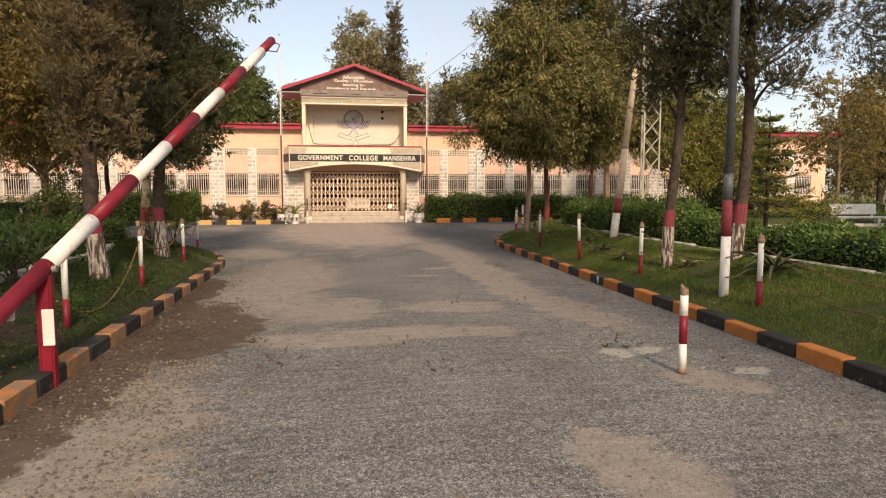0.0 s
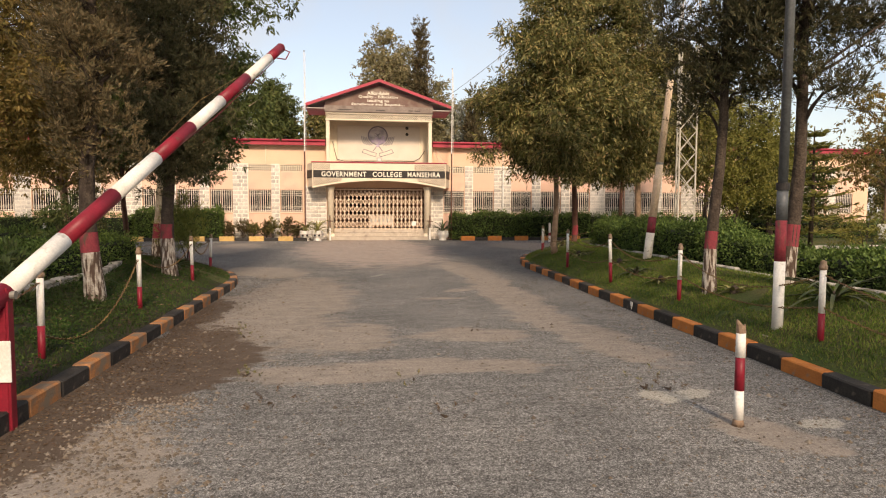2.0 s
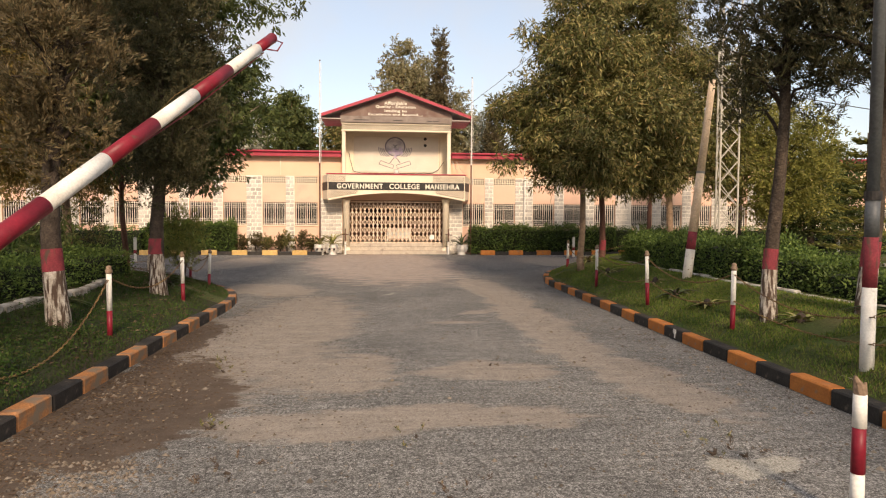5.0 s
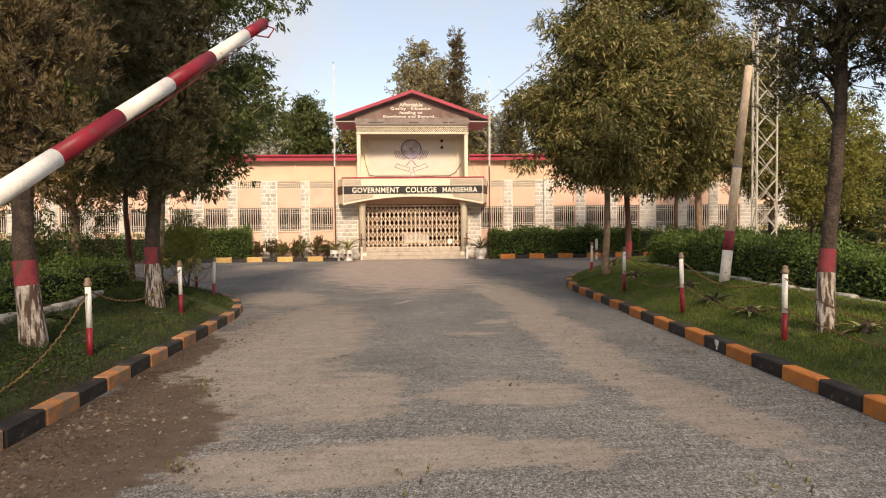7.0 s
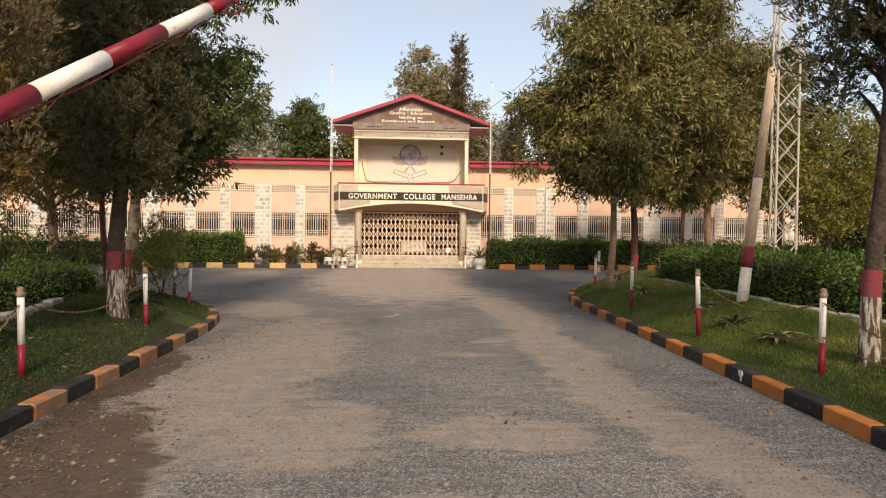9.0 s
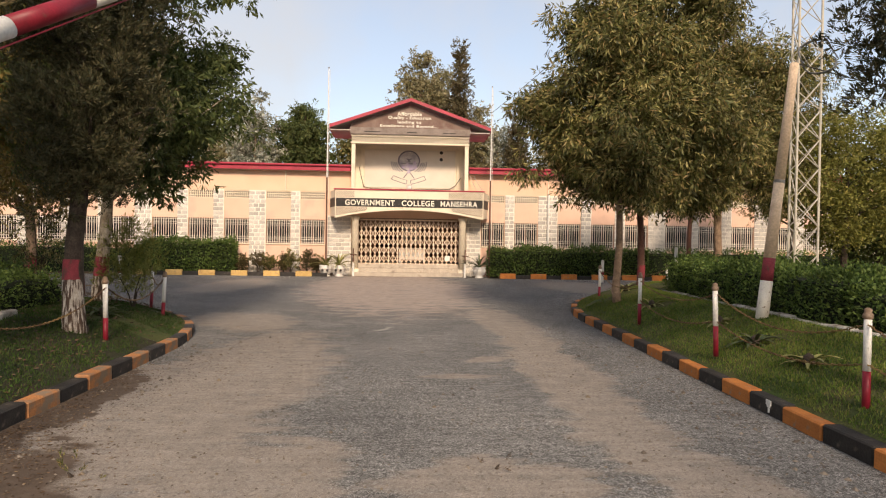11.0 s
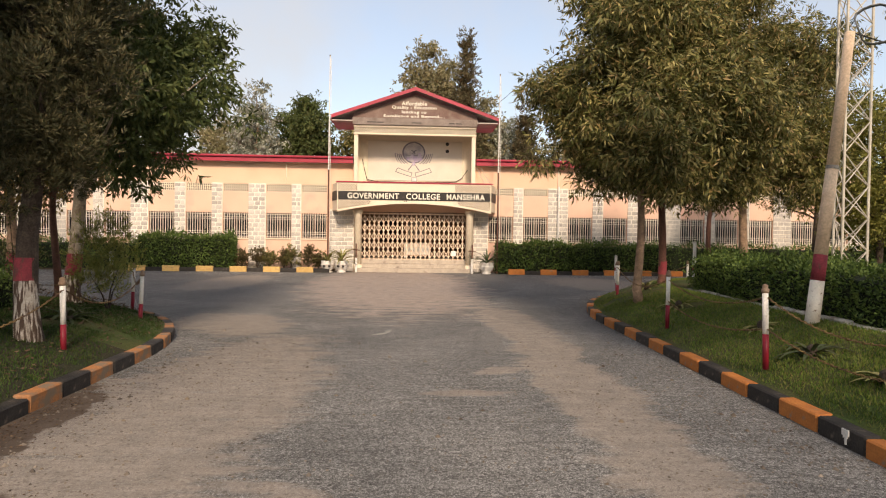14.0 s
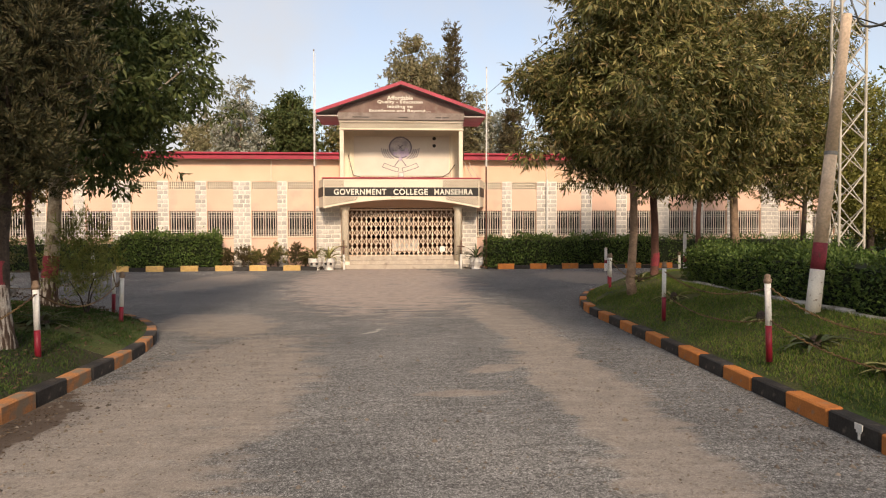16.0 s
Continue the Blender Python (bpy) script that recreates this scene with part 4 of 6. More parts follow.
bmesh.ops.scale(bm, verts=bm.verts, vec=(1.22, 1, 1.15), space=Matrix.Translation((-0.82, 0, -5.45)))
part("emblem", bm, M_INK, board, "faded grey-violet emblem of plain shapes")
bm = bmesh.new()
for a, q, r0 in ((250, 0.22, 0.13), (290, 0.30, 0.15), (320, 0.42, 0.12), (270, 0.50, 0.10), (345, 0.30, 0.10), (225, 0.38, 0.08)):
    c = (0.82 + q * math.cos(radians(a)), 5.62 + q * math.sin(radians(a)))
    prism(bm, [(c[0] + r0 * (1 + 0.25 * math.sin(5 * k + a)) * math.cos(k * math.pi / 6), c[1] + r0 * (1 + 0.25 * math.cos(3 * k + a)) * math.sin(k * math.pi / 6)) for k in range(12)], EY - 0.002 - q * 0.003, EY - 0.0005)
part("violet_splash", bm, M_VIOLET, board, "washed violet splash over the emblem")
# the holes are black discs, their inner darkness put into the colour
for z in (5.74, 6.08):
    bm = bmesh.new()
    tube(bm, [(2.42, UP - 0.05, z), (2.42, UP + 0.01, z)], 0.085, 16)
    part("round_hole", bm, M_BLACK, board, "black disc standing for a round hole")
bm = box(bmesh.new(), 0.72, 0.98, -1.10, -0.9, 4.09, 4.32, 0.015)
lamp = part("lamp_box", bm, M_SOFFIT, porch, "small grey lamp box on the band")
part("lamp_glass", box(bmesh.new(), 0.76, 0.94, -1.115, -1.101, 4.13, 4.27), M_WHITE, lamp)
bm = bmesh.new()
tube(bm, [(-1.62, UP - 0.03, 5.3), (-1.5, UP - 0.09, 4.75), (-1.38, UP - 0.09, 4.33), (-1.0, UP - 0.06, 4.24), (0.9, UP - 0.06, 4.23), (2.8, UP - 0.06, 4.26), (3.12, UP - 0.09, 4.45), (3.4, UP - 0.1, 4.85)], 0.016, 6)
part("cable", bm, M_BLACK, porch, "loose black cable along the panel")
for x0, x1 in ((3.75, 4.1), (3.95, 4.35)):
    bm = bmesh.new()
    tube(bm, [(x0, -0.2, 4.9), ((x0 + x1) / 2, -0.5, 4.45), (x1, -0.9, 4.05)], 0.014, 5)
    part("cable", bm, M_SOFFIT, porch)

# collapsible gate
gate = thing("collapsible_gate", B @ pose(GX0, -0.12, 0.57), "closed tan collapsible iron gate with lattice bars", "gate")
GW = GX1 - GX0
N = 23
for k in range(N + 1):
    x = k * GW / N
    part("upright", box(bmesh.new(), x - 0.019, x + 0.019, -0.02, 0.01, 0.0, 2.08), M_GATE, gate)
for row in range(5):
    bm = bmesh.new()
    z0 = 0.08 + row * 0.40
    for k in range(N):
        for s in (1, -1):
            xa, xb = k * GW / N, (k + 1) * GW / N
            za, zb = (z0, z0 + 0.36) if s > 0 else (z0 + 0.36, z0)
            prism(bm, [(xa - 0.017, za), (xa + 0.017, za), (xb + 0.017, zb), (xb - 0.017, zb)], -0.032 if s > 0 else -0.044, -0.021 if s > 0 else -0.033)
    part("lattice", bm, M_GATE, gate, "crossed flat bars")
part("top_track", box(bmesh.new(), -0.02, GW + 0.02, -0.05, 0.03, 2.08, 2.15), M_GATE, gate)
part("bottom_track", box(bmesh.new(), -0.02, GW + 0.02, -0.05, 0.03, -0.0, 0.025), M_GATE, gate)
part("padlock_plate", box(bmesh.new(), GW - 0.75, GW - 0.5, -0.06, -0.045, 0.18, 0.42, 0.02), M_WHITE, gate, "round pale plate near the foot")

# hand rails beside the steps
def build_rail():
    h = thing("step_rail", B, "white pipe post with rusty cross handle beside the steps", "handrail", "rails by the steps")
    part("pipe", tube(bmesh.new(), [(0, 0, 0), (0, 0, 0.66)], 0.055, 12), M_WHITE, h)
    part("rod", tube(bmesh.new(), [(0, 0, 0.66), (0, 0, 1.30)], 0.028, 8), M_BARKRED, h, "rusty rod")
    part("cross_bar", tube(bmesh.new(), [(-0.16, 0, 1.02), (0.16, 0, 1.00)], 0.022, 8), M_BARKRED, h)
    return h


rail0 = build_rail()
rail0.matrix_basis = B @ pose(-1.70, -1.22, 0)
copy_thing(rail0, B @ pose(3.50, -1.22, 0))

# flagpoles
for x, top, lab in ((-2.94, 9.55, "tall white flagpole on a rusty lower tube"), (4.62, 8.9, "thin pale flagpole with a rusty lower tube")):
    f = thing("flagpole", B @ pose(x, -1.35, 0), lab, "flagpole", "flagpoles by the porch")
    part("lower_tube", tube(bmesh.new(), [(0, 0, 0), (0, 0, 4.55)], 0.036, 10), M_BARKRED, f, "rust brown lower tube")
    part("upper_tube", tube(bmesh.new(), [(0, 0, 4.55), (0.02, 0, top)], [0.030, 0.018], 10), M_WHITE, f)
    part("truck", tube(bmesh.new(), [(0.02, 0, top), (0.02, 0, top + 0.05)], 0.035, 8), M_GALV, f)
    part("halyard", tube(bmesh.new(), [(0.07, -0.02, 1.4), (0.08, -0.02, top - 0.1)], 0.008, 5), M_WHITE, f, "thin rope")

# ---- road barrier ----
barrier = thing("road_barrier", pose(-2.80, 5.60, 0), "raised red and white striped boom barrier on a red steel post", "barrier")
u = Vector((0.1957, 0.5377, 0.3709)).normalized()
J = Vector((0.0, 0.0, 0.985))
for k, (a, b) in enumerate(((0.04, 0.682), (0.682, 1.364), (1.364, 2.046), (2.046, 2.728), (2.728, 3.410), (3.410, 4.092), (4.092, 4.774), (4.774, 5.17))):
    bm = tube(bmesh.new(), [J + u * a, J + u * b], 0.070 - 0.0022 * a, 20)
    part("boom_stripe", bm, M_WHITE if k % 2 == 0 else M_RED, barrier, "white painted length of the boom" if k % 2 == 0 else "red painted length of the boom", True)
TIP = J + u * 5.17
bm = bmesh.new()
tube(bm, [TIP, TIP + u * 0.03, TIP + u * 0.045], [0.063, 0.052, 0.02], 18)
part("end_cap", bm, M_RED, barrier, smooth=True)
bm = bmesh.new()
tube(bm, [TIP - u * 0.05 + Vector((0.05, 0, 0.0)), TIP + u * 0.0 + Vector((0.12, 0, -0.05)), TIP - u * 0.14 + Vector((0.12, 0, -0.10)), TIP - u * 0.24 + Vector((0.04, 0, -0.05))], 0.009, 6)
part("tip_loop", bm, M_RED, barrier, "thin red wire loop at the tip")
part("counter_arm", tube(bmesh.new(), [J - u * 1.5, J + u * 0.05], 0.072, 16), M_RED, barrier, "red tail of the boom", True)
part("stay_wire", tube(bmesh.new(), [J + u * 1.0 + Vector((-0.12, 0, -0.085)), J + u * 3.2 + Vector((0.03, 0, -0.10)), TIP - u * 0.3 + Vector((0.03, 0, -0.07))], 0.006, 5), M_RED, barrier, "thin red stay under the boom")
bm = bmesh.new()
tube(bm, [J + u * 4.0 + Vector((-0.04, 0, 0.06)), J + u * 3.6 + Vector((-0.40, 0.35, -0.02)), J + u * 3.1 + Vector((-0.75, 0.8, -0.25))], 0.003, 5)
part("rope", bm, M_CHAIN, barrier, "thin slack rope from the boom")
for dx in (-0.060, 0.042):
    part("post_plate", box(bmesh.new(), dx, dx + 0.018, -0.04, 0.04, -0.03, 1.04, 0.006), M_RED, barrier, "red steel upright plate")
part("post", box(bmesh.new(), -0.0415, 0.0415, -0.0385, 0.0385, -0.03, 0.90, 0.004), M_RED, barrier, "red box post")
part("white_panel", box(bmesh.new(), -0.015, 0.075, -0.055, -0.041, 0.36, 0.66, 0.004), M_WHITE, barrier, "peeling white panel on the post")
part("pivot_bolt", tube(bmesh.new(), [(-0.10, 0, 0.985), (0.10, 0, 0.985)], 0.03, 10), M_GALV, barrier)
bm = bmesh.new()
tube(bm, [(-0.46, -0.35, 0.05), (-0.50, -0.36, 0.92)], 0.04, 10)
part("stop_post", bm, M_RED, barrier, "red pipe stop beside the tail")
part("tag", box(bmesh.new(), -0.20, -0.10, -0.30, -0.285, 0.62, 0.74, 0.012), M_WHITE, barrier, "small white metal tag")

# short bollard in the drive
bollard = thing("drive_bollard", pose(2.555, 5.05, 0), "broken red and white painted wooden bollard in the drive", "bollard")
for z0, z1, mt, lab in ((0.0, 0.05, M_BARKPALE, "worn grey foot"), (0.05, 0.27, M_WHITE, ""), (0.27, 0.52, M_RED, ""), (0.52, 0.70, M_WHITE, "")):
    bm = bmesh.new()
    tube(bm, [(0.002 * z0, 0, z0), (0.0, 0, z1)], [0.036 if z0 else 0.046, 0.034], 12)
    part("shaft_band", bm, mt, bollard, lab, True)
bm = bmesh.new()
tube(bm, [(0, 0, 0.70), (-0.01, 0, 0.75), (-0.035, 0, 0.80)], [0.033, 0.027, 0.008], 8)
tube(bm, [(0.015, 0, 0.70), (0.03, 0.0, 0.765)], [0.024, 0.006], 7)
part("splintered_top", bm, M_BARKPALE, bollard, "splintered bare wood top")

# ---- chain posts ----


M_CAP = material("rusty_cap", (0.20, 0.13, 0.085), (0.30, 0.22, 0.16), 9, 60, 0.3, 0.7, bump=0.2)


def build_post(h=0.80):
    p = thing("chain_post", pose(0, 0, 0), "white pipe post with red foot and ball cap holding chains", "post", "chain posts along the lawns")
    part("red_foot", tube(bmesh.new(), [(0, 0, -0.08), (0, 0, 0.30)], 0.032, 12), M_RED, p, "red painted foot", True)
    part("white_shaft", tube(bmesh.new(), [(0, 0, 0.30), (0, 0, h - 0.06)], 0.031, 12), M_WHITE, p, "", True)
    part("cap", lathe(bmesh.new(), [(0.026, h - 0.06), (0.040, h - 0.05), (0.042, h - 0.02), (0.028, h), (0.032, h + 0.025), (0.010, h + 0.04)], 12), M_CAP, p, "brown rusty rounded cap", True)
    return p


RPOST = [(4.40, 3.6, 0.27), (4.41, 6.56, 0.27), (4.46, 9.55, 0.28), (4.43, 12.08, 0.33), (4.60, 15.1, 0.32), (5.30, 19.6, 0.30), (5.75, 21.0, 0.24), (8.2, 22.4, 0.24), (11.6, 22.6, 0.24)]
LPOST = [(-3.10, 4.0, 0.2), (-3.16, 6.9, 0.23), (-3.23, 9.71, 0.25), (-3.35, 12.88, 0.27), (-3.68, 15.7, 0.2), (-4.62, 17.6, 0.22), (-7.9, 18.0, 0.2), (-11.2, 18.2, 0.2)]
post0 = build_post()
first = True
for x, y, z in RPOST + LPOST:
    m = pose(x, y, z, random.uniform(-2, 2), random.uniform(-2, 2), random.uniform(0, 360))
    if first:
        post0.matrix_basis = m
        first = False
    else:
        copy_thing(post0, m)


def chain(a, b, sag, label):
    """A sagging chain of small links, one mesh."""
    a, b = Vector(a), Vector(b)
    n = int((b - a).length / 0.048)
    bm = bmesh.new()
    prev = None
    for i in range(n):
        f, g = i / n, (i + 1.35) / n
        p = a.lerp(b, f) - Vector((0, 0, sag * 4 * f * (1 - f)))
        q = a.lerp(b, min(g, 1)) - Vector((0, 0, sag * 4 * min(g, 1) * (1 - min(g, 1))))
        d = (q - p).normalized()
        side = d.cross(Vector((0, 0, 1))).normalized()
        o = side if i % 2 else side.cross(d)
        m = (p + q) / 2
        hl = (q - p).length / 2
        loop = [m - d * hl, m - d * hl * 0.4 + o * 0.013, m + d * hl * 0.4 + o * 0.013, m + d * hl, m + d * hl * 0.4 - o * 0.013, m - d * hl * 0.4 - o * 0.013]
        t = o.cross(d).normalized() * 0.006
        ring_in = [bm.verts.new(m + (v - m) * 0.62 + t) for v in loop]
        ring_out = [bm.verts.new(m + (v - m) * 1.05) for v in loop]
        ring_bk = [bm.verts.new(m + (v - m) * 0.62 - t) for v in loop]
        for k in range(6):
            j = (k + 1) % 6
            bm.faces.new((ring_in[k], ring_in[j], ring_out[j], ring_out[k]))
            bm.faces.new((ring_out[k], ring_out[j], ring_bk[j], ring_bk[k]))
    return tagged(part("chain", bm, M_CHAIN, None), label, "chain", "chains between the posts")


r = random.Random(11)
for row in (RPOST, LPOST):
    for (x0, y0, z0), (x1, y1, z1) in zip(row, row[1:]):
        low = row is LPOST and abs(y0 - 6.9) < 0.1
        chain((x0, y0, z0 + (0.22 if low else 0.70)), (x1, y1, z1 + 0.70), 0.40 if low else r.uniform(0.16, 0.30), "yellow-brown iron chain hung between white posts")
        if row is RPOST and y1 < 18:
            chain((x0, y0, z0 + 0.36), (x1, y1, z1 + 0.36), r.uniform(0.10, 0.22), "lower yellow-brown iron chain hung between white posts")

# ---- foliage makers ----


def envelope(kind, f):
    """Crown radius, 0 to 1, by height 0 to 1."""
    if kind == "oval":
        return max(0.0, math.sin(math.pi * min(1, 0.12 + 0.88 * f) ** 0.85)) ** 0.7
    if kind == "egg":
        return max(0.0, 1 - f) ** 0.55 * min(1.0, 0.55 + 3.0 * f)
    if kind == "cone":
        return (1 - f) ** 0.75 * min(1, 0.55 + 3 * f)
    if kind == "column":
        return min(1.0, 0.55 + 2.2 * f) * min(1.0, (1 - f) * 2.2) ** 0.6
    return math.sqrt(max(0.0, 1 - (2 * f - 1) ** 2))


def crown_clumps(kind, z0, z1, rad, n, r, off=(0, 0), bough=0):
    """Clump centres in the crown; with bough, gathered in groups of that many round bough ends."""
    if bough:
        ends = crown_clumps(kind, z0, z1, rad, max(6, n // bough), r, off)
        axis = np.array([off[0] * 0.3, off[1], 0.0])
        out = np.repeat(ends, bough, axis=0)
        back = r.uniform(0.0, 0.38, (len(out), 1)) ** 1.3
        inner = np.concatenate([np.broadcast_to(axis[:2], (len(out), 2)), out[:, 2:] - 0.5], axis=1)
        return out + (inner - out) * back + r.normal(size=out.shape) * np.array([0.34, 0.34, 0.20])
    out = []
    while len(out) < n:
        f = r.uniform(0, 1)
        e = envelope(kind, f)
        if r.uniform(0, 1) > e * e + 0.05:
            continue
        a, q = r.uniform(0, 2 * math.pi), math.sqrt(r.uniform(0.12, 1.0))
        q *= r.uniform(0.82, 1.12)
        out.append((off[0] * (0.3 + 0.7 * q) + rad * e * q * math.cos(a), off[1] + rad * e * q * math.sin(a), z0 + (z1 - z0) * f))
    return np.array(out)


def foliage(clumps, per, spread, length, width, style, r):
    """Leaves set in whorls round twig ends, twig ends gathered in clumps."""
    k = {"spray": 14, "droop": 8}.get(style, 6)
    m = max(1, per // k)
    w = np.repeat(clumps, m, axis=0)
    size = np.repeat(r.uniform(0.65, 1.35, len(clumps)), m)[:, None]
    off = np.clip(r.normal(size=w.shape), -1.7, 1.7) * spread * size * np.array([1, 1, 0.75])
    w = w + off
    twig = unit(unit(off + 1e-3) * 0.8 + unit(r.normal(size=w.shape)) * 0.6 + np.array([0, 0, 0.5 if style == "spray" else -0.15]))
    c, twig = np.repeat(w, k, axis=0), np.repeat(twig, k, axis=0)
    rnd = unit(r.normal(size=c.shape))
    c = c + rnd * length * 0.22 + twig * length * r.uniform(-0.7, 0.7, (len(c), 1)) * (1.3 if style == "spray" else 0.8)
    if style == "droop":
        d = twig * 0.55 + rnd * 0.75 + np.array([0, 0, -0.45])
    elif style == "spray":
        d = twig * 0.9 + rnd * 0.5 + np.array([0, 0, 0.2])
    else:
        d = twig * 0.5 + rnd
    return leaf_quads(c, d, length, width, r)


def build_tree(name, label, x, y, z, seed, trunk_r, fork_z, kind, z0, z1, rad, clumps, per, spread, length, width, style, leaf, bark, lean=(0, 0), off=(0, 0), limbs=26, bands=None, group="", bough=0):
    """One tree: tapered trunk and limbs, a crown of loose leaves, and painted bands where it has them. Heights are over its foot."""
    r = np.random.default_rng(seed)
    rr = random.Random(seed)
    t = thing(name, pose(x, y, z), label, "tree", group)
    cl = crown_clumps(kind, z0, z1, rad, clumps, r, off, bough)
    bm = bmesh.new()
    top = z0 + (z1 - z0) * 0.82

    def axis_at(h):
        f = h / top
        return Vector((lean[0] * h + 0.05 * math.sin(h * 1.7 + seed), lean[1] * h + 0.05 * math.cos(h * 1.3 + seed), h)) if h > 0 else Vector((0, 0, h))
    hs = [-0.15, 0.0, 0.12, 0.4] + [0.4 + (top - 0.4) * k / 9 for k in range(1, 10)]
    tube(bm, [axis_at(h) for h in hs], [trunk_r * (1.10 if h <= 0 else 1.04 if h < 0.2 else max(0.12, 1 - 0.82 * h / top)) for h in hs], 12)
    order = sorted(range(len(cl)), key=lambda i: rr.random())[:limbs]
    for i in order:
        c = Vector(cl[i])
        h = max(fork_z, min(top * 0.95, c.z - rr.uniform(0.25, 0.6) * math.hypot(c.x, c.y) - 0.2))
        a = axis_at(h)
        mid = a.lerp(c, 0.5) + Vector((rr.uniform(-.15, .15), rr.uniform(-.15, .15), rr.uniform(0, 0.25)))
        r0 = trunk_r * max(0.12, 1 - 0.82 * h / top) * rr.uniform(0.35, 0.6)
        tube(bm, [a, a.lerp(mid, 0.5) + Vector((0, 0, 0.05)), mid, c], [r0, r0 * 0.8, r0 * 0.55, r0 * 0.2], 6)
    part("trunk", bm, bark, t, "", True)
    q = foliage(cl, per, spread, length, width, style, r)
    link_mesh("crown", quads_mesh("crown", q), leaf, t)
    for zb0, zb1, mt in bands or ():
        bm = bmesh.new()
        hh = [zb0 + (zb1 - zb0) * k / 5 for k in range(6)]
        tube(bm, [axis_at(h) for h in hh], [trunk_r * (1.05 if h < 0.2 else max(0.12, 1 - 0.82 * h / top)) * 1.02 + 0.004 + (0.2 - h) * 0.28 * trunk_r * (h < 0.2) for h in hh], 14, False)
        part("painted_band", bm, mt, t, "red painted band" if mt is M_BANDRED else "flaking whitewash", True)
    return t


WB = ((-0.12, 0.66, M_LIME), (0.66, 0.92, M_BANDRED))
G1 = "trees along the drive"
# cypresses near the drive
CY = dict(length=0.064, width=0.015, style="spray", bark=M_BARK, group=G1)
build_tree("cypress_tree", "browning open cypress with whitewashed trunk and red band", -3.80, 9.65, 0.37, 21, 0.118, 1.7, "column", 1.8, 7.6, 0.64, 130, 520, 0.15, leaf=M_LEAF_CYPB, lean=(0.01, 0), off=(0.15, 0), limbs=70, bands=WB, **CY)
build_tree("cypress_tree", "dense dark cypress with whitewashed trunk and red band", -3.75, 12.95, 0.40, 22, 0.125, 1.8, "column", 1.6, 8.4, 0.90, 310, 500, 0.17, leaf=M_LEAF_CYP, lean=(0.005, 0), off=(0.05, 0), limbs=50, bands=WB, **CY)
build_tree("cypress_tree", "dark cypress with forked limbs and whitewashed trunk", 4.91, 9.45, 0.38, 23, 0.092, 1.8, "column", 2.6, 7.8, 1.0, 165, 460, 0.15, leaf=M_LEAF_CYP, lean=(0.035, 0), off=(0.2, 0.2), limbs=60, bands=WB, **CY)
build_tree("cypress_tree", "dark cypress standing behind the grey pole", 5.60, 8.65, 0.50, 24, 0.10, 1.9, "column", 2.6, 7.8, 1.1, 240, 460, 0.16, leaf=M_LEAF_CYP, lean=(0.02, 0), off=(0.1, 0), limbs=60, bands=((-0.12, 0.62, M_LIME), (0.62, 0.92, M_BANDRED)), **CY)
# cypresses added behind and beside the visitor, out of view, to shade the near lawns
build_tree("cypress_tree", "unseen dense cypress added to shade the near lawn", -4.15, 0.4, 0.48, 25, 0.13, 1.7, "column", 1.8, 8.2, 1.45, 260, 150, 0.22, leaf=M_LEAF_CYP, limbs=30, bands=WB, **CY)
build_tree("cypress_tree", "unseen dense cypress added to shade the near lawn", 5.3, -1.2, 0.5, 26, 0.13, 1.7, "column", 1.8, 8.6, 1.7, 290, 150, 0.24, leaf=M_LEAF_CYP, limbs=30, bands=WB, **CY)
build_tree("cypress_tree", "dense cypress added beside the view to shade the rough lawn", -4.2, 3.6, 0.48, 27, 0.13, 1.7, "column", 1.7, 8.4, 1.2, 240, 160, 0.2, leaf=M_LEAF_CYP, limbs=30, bands=WB, **CY)
# broad-leaved trees
LN = dict(length=0.15, width=0.036, style="droop", leaf=M_LEAF_LANCE, bough=7)
build_tree("olive_leaved_tree", "tall tree with narrow olive leaves and pale trunk", 5.12, 17.8, 0.52, 31, 0.088, 2.4, "egg", 2.4, 7.2, 2.4, 480, 200, 0.21, bark=M_BARKPALE, off=(-0.1, 0), limbs=50, group=G1, **LN)
build_tree("olive_leaved_tree", "tall tree with narrow olive leaves and dark red trunk", 6.3, 19.6, 0.5, 32, 0.092, 2.4, "egg", 2.4, 9.6, 2.5, 480, 200, 0.21, bark=M_BARKRED, off=(0.5, 0), limbs=50, bands=((0.35, 0.65, M_BANDRED),), group=G1, **LN)
build_tree("olive_leaved_tree", "tall tree with narrow olive leaves behind the hedge", 9.3, 21.6, 0.4, 33, 0.12, 2.5, "egg", 2.4, 9.6, 2.9, 460, 190, 0.23, bark=M_BARKPALE, off=(0.2, 0), limbs=44, bands=((0.5, 0.9, M_BANDRED),), group=G1, **LN)
build_tree("olive_leaved_tree", "slender tree with narrow olive leaves by the road", 11.0, 27.0, 0.2, 34, 0.10, 2.2, "oval", 3.0, 8.0, 2.2, 200, 150, 0.3, bark=M_BARKRED, limbs=34, group=G1, **LN)
build_tree("olive_leaved_tree", "slender tree with narrow olive leaves by the road", 15.5, 28.0, 0.2, 35, 0.10, 2.2, "oval", 2.9, 9.0, 2.5, 210, 150, 0.3, bark=M_BARK, limbs=34, group=G1, **LN)
build_tree("broad_leaved_tree", "green tree with a pale forked trunk by the drive", -4.90, 16.1, 0.52, 36, 0.12, 1.6, "round", 1.75, 7.8, 2.4, 460, 170, 0.20, 0.125, 0.042, "droop", M_LEAF_GREEN, M_BARKWHITE, (0.01, 0), (0.72, 0), 50, ((-0.12, 0.4, M_LIME), (0.4, 0.75, M_BANDRED)), G1, 6)
